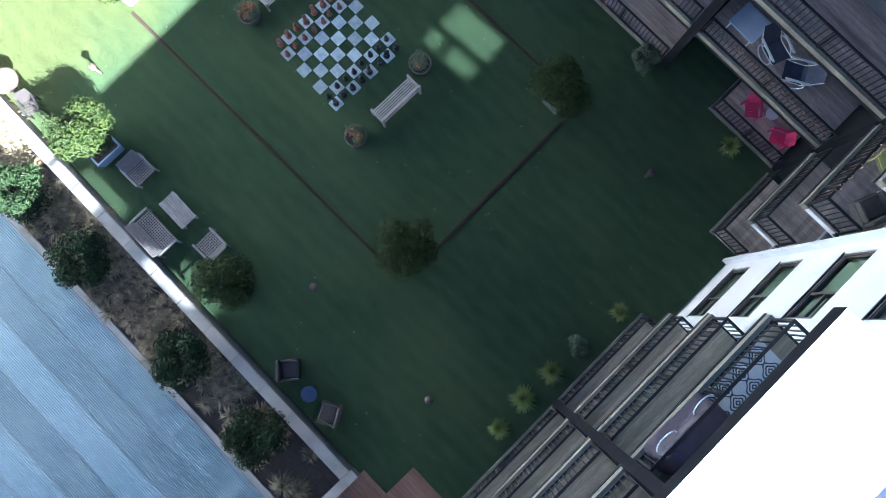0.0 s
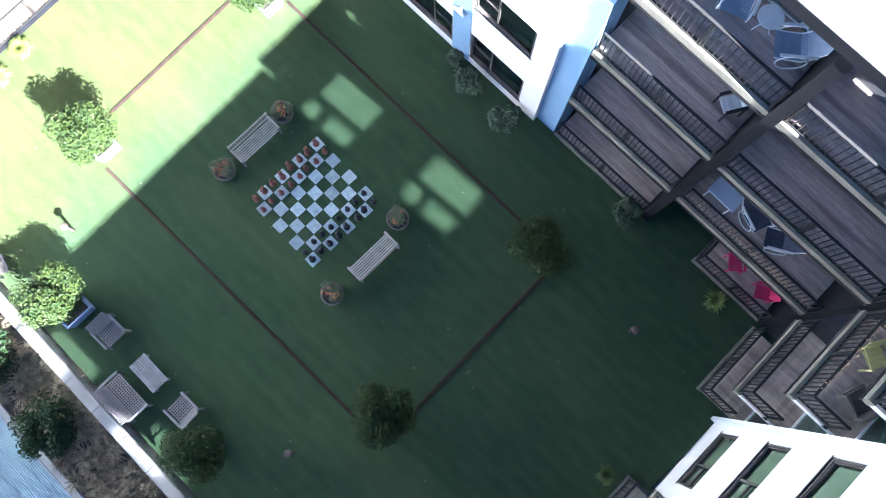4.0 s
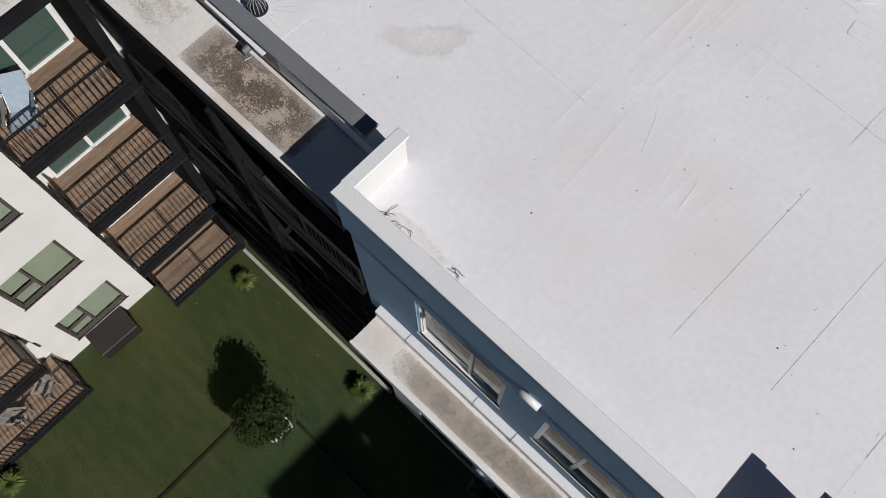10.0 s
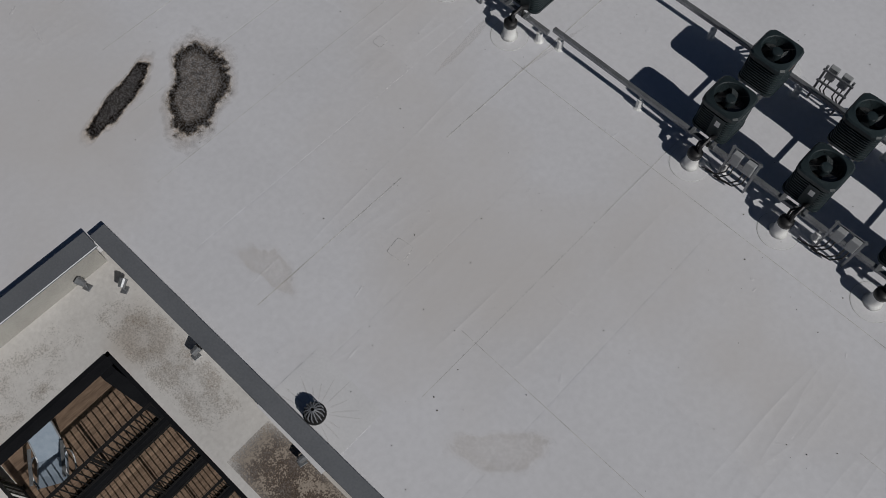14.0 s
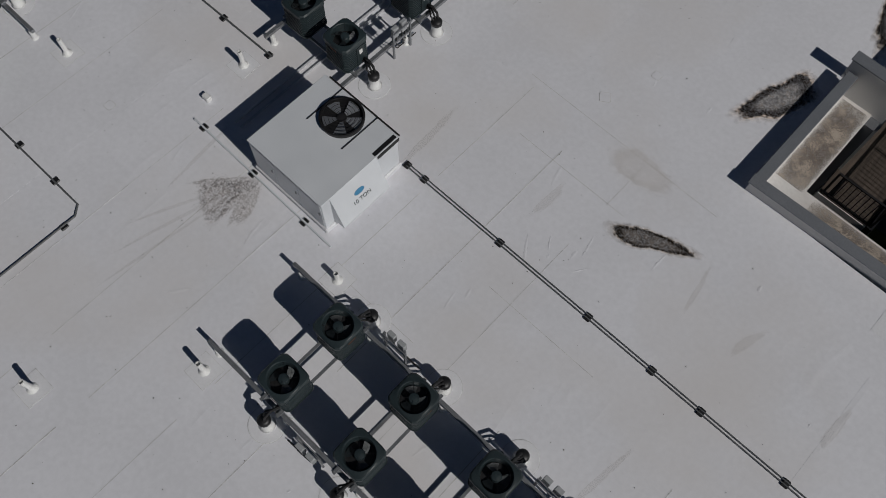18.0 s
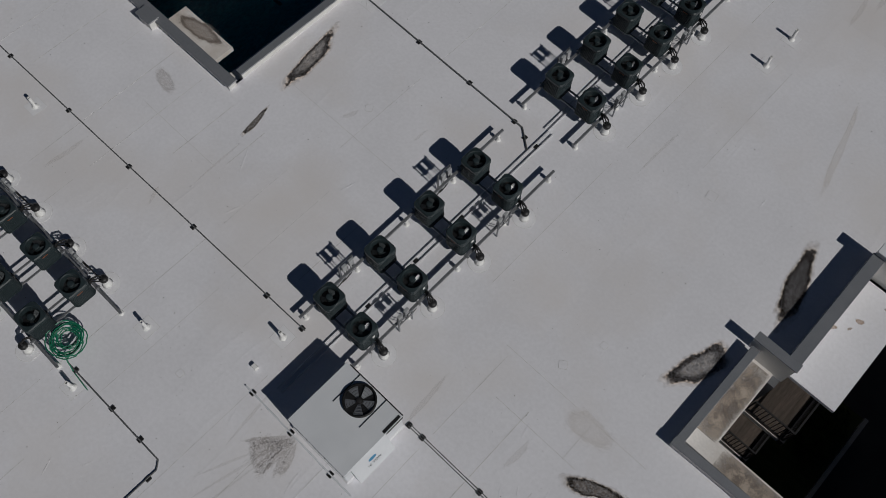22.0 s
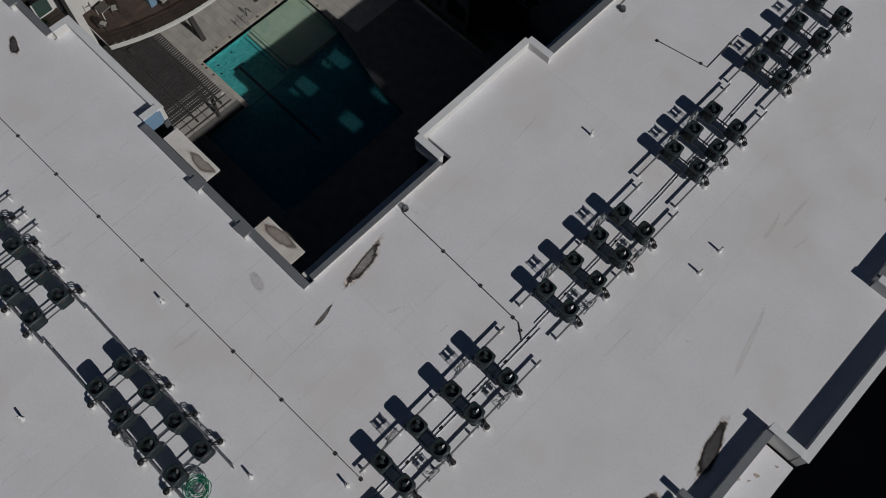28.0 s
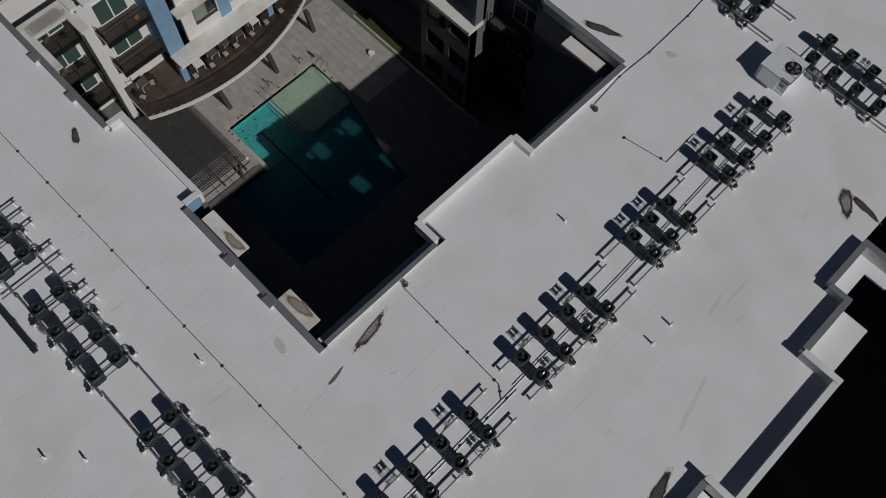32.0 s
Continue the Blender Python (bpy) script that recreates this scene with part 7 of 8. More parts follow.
round_table(Matrix.Translation((2.88, 11.35, 0.052)), 0.2, 0.45, M_PIPEW, M_PIPEW, "small round white wire table between magenta chairs")
patio_chair(Matrix.Translation((4.85, 9.3, D2)) @ R(60), M_YEL, "pale yellow plastic chair on the corner balcony")
tub_chair(Matrix.Translation((5.3, 8.35, D2)) @ R(-110), M_POT, "dark padded tub chair on the corner balcony", "")
# rug, covered grill and stool on the top east balcony
M_RUG = mat("dark_teal_rug_pattern", (0.03, 0.06, 0.065), (0.10, 0.16, 0.165), 0.9, 7, 30, 0.1)
rg = thing("rug", "white outdoor rug with dark teal rosette pattern", "rug", "", Matrix.Translation((5.2, 2.75, D3)))
box_part("mat", M_WPLANT, rg, -0.48, 0.62, -1.3, 0.9, 0, 0.012)
for i in range(3):
    for j in range(5):
        for k, r in enumerate((0.17, 0.11, 0.05)):
            bm = bmesh.new()
            n = 20
            for q in range(n):
                a, b = 2 * math.pi * q / n, 2 * math.pi * (q + 1) / n
                wv, wb = 1 + 0.16 * math.cos(4 * a), 1 + 0.16 * math.cos(4 * b)
                o = [(r * wv * math.cos(a), r * wv * math.sin(a)), (r * wb * math.cos(b), r * wb * math.sin(b)), ((r - 0.028) * wb * math.cos(b), (r - 0.028) * wb * math.sin(b)), ((r - 0.028) * wv * math.cos(a), (r - 0.028) * wv * math.sin(a))]
                bm.faces.new([bm.verts.new((-0.29 + i * 0.36 + x, -1.1 + j * 0.43 + y, 0.0145)) for x, y in o])
            part("rosette", bm, M_RUG, rg)
gr = thing("covered_grill", "patio grill under a dark purple vinyl cover", "grill", "", Matrix.Translation((4.97, 1.38, D3)))
bm = bmesh.new()
rng = random.Random(5)
rings = []
for z, s in ((0, 1.08), (0.25, 1.03), (0.55, 1.0), (0.82, 0.97), (0.98, 0.80), (1.05, 0.55)):
    rings.append([bm.verts.new((x * s + rng.uniform(-0.025, 0.025), y * s + rng.uniform(-0.025, 0.025), z + rng.uniform(-0.02, 0.02) * (z > 0))) for x, y in round_rect(0.72, 1.5, 0.18, 4)])
for a, b in zip(rings, rings[1:]):
    for i in range(len(a)):
        bm.faces.new((a[i], a[(i + 1) % len(a)], b[(i + 1) % len(a)], b[i]))
bm.faces.new(rings[-1])
part("cover", bm, M_PURPLE, gr, smooth=True)
for y in (1.9, 0.98):
    bm = bmesh.new()
    run_pipe(bm, [(-0.36 - 0.1 * math.sin(a), y - 1.38 + 0.24 * math.cos(a), 0.86 + 0.05 * math.sin(a)) for a in [math.pi * i / 8 for i in range(9)]], 0.016, 6)
    part("handle", bm, M_PIPEW, gr, "bent white handle")
# sun lounger on the west balcony
sling_chair(Matrix.Translation((-20.1, 7.5, D3)) @ R(60), M_SLING, "pale striped reclining chair on the west balcony", 1.2, M_GALV)
patio_chair(Matrix.Translation((-19.9, 2.2, 0.052)) @ R(30), M_TEAK, "timber armchair on the ground floor deck", "deck chairs")
patio_chair(Matrix.Translation((-19.75, 1.1, 0.052)) @ R(140), M_TEAK, "timber armchair on the ground floor deck", "deck chairs")
for k, (x, y, t) in enumerate(((-4.0, 11.0, 20), (-3.85, 11.35, -20))):
    patio_chair(Matrix.Translation((x, y, D3)) @ R(t), M_SLING, "folding chair with red frame and pale blue slats", "", M_REDF)


# string lights wound along two railings
M_BULB = mat("amber_bulb", (0.55, 0.30, 0.16), (0.70, 0.42, 0.24), 0.4, 6, 30, 0)


def string_lights(p, q, z, n, label, seed):
    rng = random.Random(seed)
    ob = thing("string_lights", label, "string lights", "string lights")
    p, q = Vector((*p, z)), Vector((*q, z))
    pts = [p + (q - p) * i / n + Vector((rng.uniform(-0.02, 0.02), rng.uniform(-0.02, 0.02), 0.045 * math.sin(i * 1.7))) for i in range(n + 1)]
    bm = bmesh.new()
    run_pipe(bm, pts, 0.006, 4)
    part("cable", bm, M_IRON, ob)
    bm = bmesh.new()
    lathe(bm, ((0.004, 0), (0.018, 0.012), (0.02, 0.03), (0.012, 0.05), (0.003, 0.055)), 8)
    me = mesh_of("bulb", bm, M_BULB)
    for v in pts[1:-1]:
        part("bulb", me, None, ob).location = v + Vector((rng.uniform(-0.03, 0.03), rng.uniform(-0.03, 0.03), 0.0))


string_lights((-0.35, 10.12), (3.9, 10.12), LEVELS[1] + 1.07, 58, "string of small amber bulbs wound along the balcony rail", 3)
string_lights((4.3, 9.8), (4.3, 7.6), LEVELS[2] + 1.07, 26, "string of small pale bulbs wound along the corner balcony rail", 4)


# ---- plants ----
def rosette(seed, n, length, width, droop, up):
    rng = random.Random(seed)
    bm = bmesh.new()
    for i in range(n):
        a = i * 2.399 + rng.uniform(-0.2, 0.2)
        e = rng.uniform(0.15, 1.35) * up
        L, w = length * rng.uniform(0.7, 1.1), width * rng.uniform(0.7, 1.2)
        d, s = Vector((math.cos(a), math.sin(a), 0)), Vector((-math.sin(a), math.cos(a), 0))
        prev = None
        for k in range(5):
            t = k / 4
            p = d * (L * t * math.cos(e)) + Vector((0, 0, L * t * math.sin(e) - droop * L * t * t))
            ww = w * (1 - t) ** 0.7 * (0.6 + 0.8 * min(1, 3 * t)) + 0.001
            q = (bm.verts.new(p - s * ww), bm.verts.new(p + s * ww + Vector((0, 0, 0.004))))
            if prev:
                bm.faces.new((prev[0], prev[1], q[1], q[0]))
            prev = q
    return bm


ROS = [mesh_of("leaves", rosette(60, 230, 0.35, 0.016, 0.42, 1.15), M_PALM), mesh_of("leaves", leaf_crown(61, 800, 0.34, 0.30, 0.06, 8), M_PALMG)]


def potted_plant(x, y, k, s=1.0, white=True):
    ob = thing("potted_plant", ("spiky yellow green" if k == 0 else "grey green fan-leaved") + (" plant in a white pot" if white else " plant in a dark pot") + " on the turf", "plant", "potted plants", Matrix.Translation((x, y, 0)) @ R(47 * x))
    bm = bmesh.new()
    lathe(bm, ((0.15 * s, 0), (0.2 * s, 0.3 * s), (0.21 * s, 0.32 * s), (0.18 * s, 0.32 * s), (0.17 * s, 0.26 * s)), 4 if white else 14)
    part("pot", bm, M_WPLANT if white else M_POT, ob)
    p = part("leaves", ROS[k], None, ob)
    p.matrix_basis = Matrix.Translation((0, 0, (0.3 if k == 0 else 0.5) * s)) @ Matrix.Diagonal((1.25 * s, 1.25 * s, 1.15 * s, 1))


for x, y, k, s, w in ((-7.5, 9.2, 1, 1.15, True), (-8.4, 9.5, 1, 0.7, False), (-5.85, 9.15, 1, 1.2, True), (-1.1, 9.75, 1, 1.1, True), (2.72, 9.75, 0, 1.0, True), (-18.25, 8.85, 0, 1.0, True), (-12.95, 9.1, 0, 1.1, True),
                      (-18.35, -0.25, 0, 1.1, False), (-18.1, -1.35, 0, 1.1, False), (4.02, 3.62, 0, 0.85, False), (3.87, 1.95, 1, 0.8, True), (3.87, 0.78, 0, 1.05, False), (3.85, -0.4, 0, 1.15, False), (4.0, -1.55, 0, 0.95, False)):
    potted_plant(x, y, k, s, w)
M_STORE = mat("dark_brown_resin", (0.016, 0.013, 0.012), (0.028, 0.022, 0.020), 0.55, 5, 50, 0.1)
db = thing("storage_box", "dark brown lidded deck storage box by the wall", "storage box", "", Matrix.Translation((-19.82, 4.78, 0)))
box_part("body", M_STORE, db, -0.42, 0.42, -0.66, 0.66, 0, 0.6, bev=0.015)
box_part("lid", M_STORE, db, -0.45, 0.45, -0.69, 0.69, 0.601, 0.67, bev=0.02)
box_part("lid_seam", M_BLACK, db, -0.451, 0.451, -0.008, 0.008, 0.6705, 0.674)

# ---- planter bed, metal roof and deck to the south ----
struct_box("planter_soil", M_SOIL, -30, 1.75, -7.9, -6.05, -0.5, 0.3, label="dark soil of the raised planter bed", category="soil")
struct_box("wall_planter_end", M_CONCD, 1.751, 2.05, -8.2, -5.62, -1, 0.5, label="pale concrete end wall of the planter")
pw = struct_box("wall_planter", M_CONCD, -30, 1.75, -6.05, -5.70, -1, 0.46, label="pale concrete planter wall")
for i in range(26):
    x = -30 + i * 1.221
    box_part("coping_stone", M_CONCD, pw, x, x + 1.213, -6.07, -5.72, 0.461, 0.52, bev=0.008)
pb = struct_box("wall_planter_back", M_CONCD, -30, 1.75, -8.1, -7.9, -1, 0.40, label="pale concrete back wall of the planter")
tuft = [mesh_of("ornamental_grass", rosette(70 + k, 230, 0.8, 0.0075, 1.0, 1.35), M_GRASSB) for k in range(3)]
grng = random.Random(9)
for i in range(190):
    x, y = grng.uniform(-16.5, 1.5), grng.uniform(-7.75, -6.2)
    if x > -0.4 and grng.random() < 0.6:
        continue
    ob = new("ornamental_grass", tuft[i % 3])
    s = grng.uniform(0.95, 1.45)
    ob.matrix_basis = Matrix.Translation((x, y, 0.3)) @ R(grng.uniform(0, 360)) @ Matrix.Diagonal((s, s, s * grng.uniform(0.8, 1.1), 1))
    tagged(ob, "dry brown ornamental grass tussock in the planter bed", "grass", "grass tussocks")
for x, y in ((-11.4, -7.2), (-8.5, -7.2), (-4.25, -7.0), (-0.98, -7.0), (-14.4, -7.1)):
    sh = thing("shrub", "dark green broad-leaved shrub in the planter bed", "shrub", "planter shrubs", Matrix.Translation((x, y, 0.3)) @ R(x * 40))
    bm = bmesh.new()
    for a in range(4):
        tube(bm, (0, 0, -0.05), (0.2 * math.cos(a * 1.6), 0.2 * math.sin(a * 1.6), 0.5), 0.025, 6, 0.012)
    part("stem", bm, M_BARK, sh)
    part("crown", CROWN_D, None, sh).location = (0, 0, 0.75)
mr = thing("metal_roof", "blue grey corrugated metal roof of a low building", "roof", "", None, "structure")
for k in range(16):
    y0 = -8.16 - 1.05 * k
    bm = bmesh.new()
    n = 16
    for i in range(n):
        ya, yb, yc = y0 - 1.05 * i / n, y0 - 1.05 * (i + 0.5) / n, y0 - 1.05 * (i + 1) / n
        za = 0.40 + 0.03 * (y0 + 8.16) * -1
        q = [bm.verts.new(p) for p in ((-40, ya, za), (1.0, ya, za), (1.0, yb, za + 0.03), (-40, yb, za + 0.03), (1.0, yc, za), (-40, yc, za))]
        bm.faces.new((q[0], q[3], q[2], q[1]))
        bm.faces.new((q[3], q[5], q[4], q[2]))
    part("roof_sheet", bm, M_CORR, mr)
box_part("gutter", M_CAP, mr, -40, 1.0, -8.155, -8.105, 0.2, 0.42)
box_part("gable_wall", M_CONC, mr, 1.001, 1.2, -25, -8.2, -1.5, 0.9)
dk = thing("timber_deck", "red brown timber deck at the corner of the lawn", "deck", "", None, "structure")
for i in range(26):
    y1 = -4.28 - i * 0.145
    x0 = 3.05 if y1 > -5.35 else 2.06
    box_part("plank", M_DECKRB, dk, x0, 5.2, y1 - 0.14, y1, 0.002, 0.045)
struct_box("ground_south", M_CONC, -60, 20, -60, -5.66, -1.55, -1.1, label="paved ground south of the court", category="pavement")

# ---- pool court ----
PZ = -0.7
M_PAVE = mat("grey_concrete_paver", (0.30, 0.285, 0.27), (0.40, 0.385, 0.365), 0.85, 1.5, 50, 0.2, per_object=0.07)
# the same paving out of the sun, its shade put into the colour
M_PAVESH = mat("shaded_paving", (0.10, 0.097, 0.095), (0.16, 0.155, 0.15), 0.85, 1.5, 50, 0.2)
M_COPING = mat("sandstone_coping", (0.36, 0.335, 0.295), (0.46, 0.43, 0.38), 0.8, 3, 50, 0.2)
M_POOLT = mat("teal_pool_plaster", (0.035, 0.25, 0.27), (0.12, 0.46, 0.46), 0.6, 3.4, 7, 0.9, dist=0.09, stretch=(1.6, 0.8, 1))
# darker copy of the pool plaster, coloured for the shaded half
M_POOLSH = mat("shaded_pool_plaster", (0.018, 0.19, 0.22), (0.05, 0.34, 0.38), 0.6, 3.4, 7, 0.9, dist=0.09, stretch=(1.6, 0.8, 1))
M_LANE = mat("navy_lane_tiles", (0.01, 0.03, 0.05), (0.02, 0.05, 0.075), 0.5, 4, 30, 0.05)
M_SHELF = mat("pale_pool_shelf", (0.33, 0.37, 0.29), (0.42, 0.455, 0.36), 0.7, 2.2, 14, 0.3, c=(0.29, 0.36, 0.30), c_scale=0.7)
M_SLATE = mat("grey_stained_pergola_timber", (0.034, 0.031, 0.031), (0.068, 0.063, 0.063), 0.8, 4, 50, 0.2, per_object=0.1)


def water_material():
    m = bpy.data.materials.new("pool_water")
    m.use_nodes = True
    n, L = m.node_tree.nodes, m.node_tree.links.new
    n.remove(n["Principled BSDF"])
    tr, gl, mx, fr = n.new("ShaderNodeBsdfTransparent"), n.new("ShaderNodeBsdfGlossy"), n.new("ShaderNodeMixShader"), n.new("ShaderNodeFresnel")
    tr.inputs[0].default_value = (0.80, 0.96, 0.95, 1)
    gl.inputs["Roughness"].default_value = 0.05
    fr.inputs[0].default_value = 1.33
    nz, bp = n.new("ShaderNodeTexNoise"), n.new("ShaderNodeBump")
    nz.inputs["Scale"].default_value, nz.inputs["Detail"].default_value = 5.0, 3
    bp.inputs["Strength"].default_value, bp.inputs["Distance"].default_value = 0.35, 0.06
    geo = n.new("ShaderNodeNewGeometry")
    L(geo.outputs[0], nz.inputs["Vector"])
    L(nz.outputs[0], bp.inputs["Height"])
    L(bp.outputs[0], fr.inputs["Normal"])
    L(bp.outputs[0], gl.inputs["Normal"])
    L(fr.outputs[0], mx.inputs[0])
    L(tr.outputs[0], mx.inputs[1])
    L(gl.outputs[0], mx.inputs[2])
    L(mx.outputs[0], n["Material Output"].inputs[0])
    return m


M_WATER = water_material()
WZ = PZ - 0.13
NORTH = [(-48.6, 44.5), (-50.5, 44.62), (-52.3, 44.88), (-53.6, 45.2), (-55.0, 45.6), (-56.6, 45.97), (-58.3, 46.2)]
# paving round the pool: base sheet coloured dark for shade, pavers on sunny side
flat("pavement_pool", [(-90, -61.75, 28.6, 60), (-61.75, -56.95, 28.6, 37.3), (-56.95, -48.6, 28.6, 33.6), (-48.6, -38.4, 28.6, 60), (-61.75, -48.6, 46.2, 60)], PZ - 0.03, M_PAVESH, "concrete paving round the pool, coloured dark for shade", "pavement", 0.4)
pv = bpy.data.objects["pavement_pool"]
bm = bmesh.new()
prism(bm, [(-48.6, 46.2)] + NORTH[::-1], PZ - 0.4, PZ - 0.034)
part("curved_edge", bm, M_PAVESH, pv)
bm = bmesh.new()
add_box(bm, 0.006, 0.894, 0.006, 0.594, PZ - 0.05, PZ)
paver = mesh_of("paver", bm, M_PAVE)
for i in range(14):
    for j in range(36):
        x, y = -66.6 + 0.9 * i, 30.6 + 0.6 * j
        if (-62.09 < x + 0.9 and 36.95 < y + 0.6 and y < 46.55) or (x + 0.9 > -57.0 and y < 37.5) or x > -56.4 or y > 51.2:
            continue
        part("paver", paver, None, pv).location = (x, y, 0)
for i in range(6):
    x = -63.0 + 0.9 * i
    if i:
        box_part("cut_paver", M_PAVE, pv, x + 0.006, x + 0.894, 36.606, 36.945, PZ - 0.05, PZ)
    box_part("cut_paver", M_PAVE, pv, x + 0.006, x + 0.894, 46.556, 46.794, PZ - 0.05, PZ)
pool = thing("swimming_pool", "teal swimming pool with a shallow shelf, half in shade", "pool", "", None, "structure")
box_part("basin_floor", M_POOLT, pool, -61.75, -57.0, 37.3, 46.2, -1.59, -1.5)
box_part("deep_basin_floor", M_POOLSH, pool, -56.99, -48.6, 33.6, 46.2, -1.59, -1.54)
bm = bmesh.new()
prism(bm, [(-61.75, 41.75), (-57.35, 41.75), (-57.0, 42.0), (-57.0, 46.19), (-61.4, 46.19), (-61.75, 45.85)], -1.499, PZ - 0.4)
part("tanning_shelf", bm, M_SHELF, pool, "pale green shelf just under the water")
bm = bmesh.new()
prism(bm, [(-61.745, 45.4), (-61.3, 45.9), (-57.02, 45.9), (-57.02, 46.18), (-61.5, 46.18), (-61.745, 46.0)], PZ - 0.399, PZ - 0.28)
part("shelf_bench", bm, M_SHELF, pool)
for i in range(3):
    y = 40.95 + 0.27 * i
    box_part("step", M_SHELF if i else M_POOLT, pool, -61.74, -57.4, y, y + 0.26, -1.499, -1.38 + 0.11 * i)
    box_part("step_edge", M_LANE, pool, -61.73, -57.41, y + 0.004, y + 0.05, -1.379 + 0.11 * i, -1.374 + 0.11 * i)
box_part("lane_line", M_LANE, pool, -60.0, -57.0, 38.95, 39.17, -1.499, -1.494)
box_part("lane_line", M_LANE, pool, -56.98, -51.4, 38.95, 39.17, -1.539, -1.534)
box_part("lane_bar", M_LANE, pool, -60.22, -60.0, 38.6, 39.52, -1.499, -1.494)
for x, y in ((-61.3, 38.0), (-60.6, 37.7), (-61.5, 39.4)):
    box_part("floor_drain", M_LANE, pool, x, x + 0.16, y, y + 0.16, -1.499, -1.493)
EDGES = ((-62.0, -61.75, 37.05, 46.45), (-61.75, -56.95, 37.05, 37.3), (-57.2, -56.95, 33.35, 37.05), (-56.95, -48.6, 33.35, 33.6), (-61.75, -57.0, 46.2, 46.45), (-48.6, -48.35, 33.35, 44.6))
for b in EDGES:
    box_part("pool_wall", M_POOLT, pool, *b, -1.59, PZ - 0.09)
bm = bmesh.new()
prism(bm, [(-57.0, 46.3)] + [(x, y + 0.2) for x, y in NORTH[-2::-1]] + NORTH[:-1] + [(-57.0, 46.0)], -1.59, PZ - 0.41)
part("curved_pool_wall", bm, M_POOLT, pool)
for b in ((-62.1, -61.76, 36.95, 46.55), (-61.759, -56.65, 36.95, 37.29), (-61.759, -58.0, 46.21, 46.55)):
    long_x = b[1] - b[0] > 1
    n = round((b[1] - b[0] if long_x else b[3] - b[2]) / 0.6)
    for i in range(n):
        if long_x:
            w = (b[1] - b[0]) / n
            c = (b[0] + i * w + 0.004, b[0] + (i + 1) * w - 0.004, b[2], b[3])
        else:
            w = (b[3] - b[2]) / n
            c = (b[0], b[1], b[2] + i * w + 0.004, b[2] + (i + 1) * w - 0.004)
        box_part("coping", M_COPING, pool, *c, PZ - 0.089, PZ + 0.025, bev=0.012)
# dark depth marks let into the coping
for x, y in ((-61.94, 38.4), (-61.94, 38.75), (-61.94, 40.0), (-61.94, 42.6), (-61.94, 44.4), (-61.5, 37.1), (-61.1, 37.1), (-60.3, 37.1), (-59.6, 46.38), (-60.5, 46.38)):
    box_part("depth_mark", M_POT, pool, x - 0.09, x + 0.09, y - 0.09, y + 0.09, PZ + 0.0255, PZ + 0.029)
bm = bmesh.new()
bm.faces.new([bm.verts.new((x, y, WZ)) for x, y in [(-61.76, 37.29), (-56.96, 37.29), (-56.96, 33.59), (-48.59, 33.59)] + NORTH + [(-61.76, 46.2)]])
part("water", bm, M_WATER, pool).visible_shadow = False
ld = thing("skimmer_lid", "round pale skimmer lid in the pool paving", "lid", "", Matrix.Translation((-58.6, 36.55, PZ + 0.001)))
bm = bmesh.new()
lathe(bm, ((0.13, 0), (0.13, 0.012), (0.1, 0.016), (0.02, 0.016)), 16)
part("disc", bm, M_STICKW, ld)


def hand_rail(x, y, turn):
    ob = thing("pool_handrail", "bent steel pool handrail pair at the edge", "handrail", "pool handrails", Matrix.Translation((x, y, PZ + 0.03)) @ R(turn))
    for d in (-0.28, 0.28):
        bm = bmesh.new()
        run_pipe(bm, [(d, -0.4, 0), (d, -0.4, 0.7), (d, -0.2, 0.85), (d, 0.2, 0.8), (d, 0.45, 0.3), (d, 0.5, -0.5)], 0.024, 7)
        part("rail", bm, M_GALV, ob)


hand_rail(-62.0, 41.3, 90)
hand_rail(-61.0, 46.55, 180)
for y in (42.1, 45.4):
    tb = thing("pool_lift_post", "slim steel post beside the pool", "post", "", Matrix.Translation((-62.5, y, PZ)))
    bm = bmesh.new()
    run_pipe(bm, [(0, 0, 0), (0, 0, 0.85), (0.25, 0.05, 1.0), (0.55, 0.1, 0.9)], 0.035, 7)
    part("post", bm, M_IRON, tb)
rock = new("float_lounge", mesh_of("float_lounge", leaf_crown(90, 120, 0.3, 0.2, 0.15, 5), M_WPLANT))
rock.location = (-59.0, 50.3, PZ + 0.2)
tagged(rock, "crumpled white pool float lying on the paving", "pool float")
# grass strip and kerb to the north of the paving
flat("grass_strip", [(-63.0, -48.0, 52.0, 53.2)], PZ + 0.02, M_GRASS, "narrow strip of grass beside the pool paving", "lawn", 0.1)
struct_box("kerb", M_CONC, -63.0, -48.0, 51.8, 51.99, PZ - 0.03, PZ + 0.12, label="pale concrete kerb", category="kerb")

# pergola
pg = thing("pergola", "dark grey timber pergola with close slats by the pool", "pergola", "", None)
for x in (-65.2, -61.0, -57.4):
    for y in (31.6, 35.2):
        box_part("post", M_SLATE, pg, x - 0.1, x + 0.1, y - 0.1, y + 0.1, PZ, 1.55, bev=0.01)
for y in (31.4, 33.4, 35.4):
    box_part("beam", M_SLATE, pg, -65.6, -56.6, y - 0.06, y + 0.06, 1.551, 1.75, bev=0.01)
RAFTERS = [-65.5 + 0.185 * i for i in range(45)] + [-56.9, -56.3]
for x in RAFTERS:
    box_part("rafter", M_SLATE, pg, x, x + 0.05, 31.2, 36.0, 1.751, 1.87)
for i in range(22):
    y = 31.35 + i * 0.185
    box_part("slat", M_SLATE, pg, -65.6 if i % 3 else -65.9, (-57.3, -57.1, -57.4)[i % 3] if i % 7 else -55.9, y, y + 0.045, 1.871, 1.92)

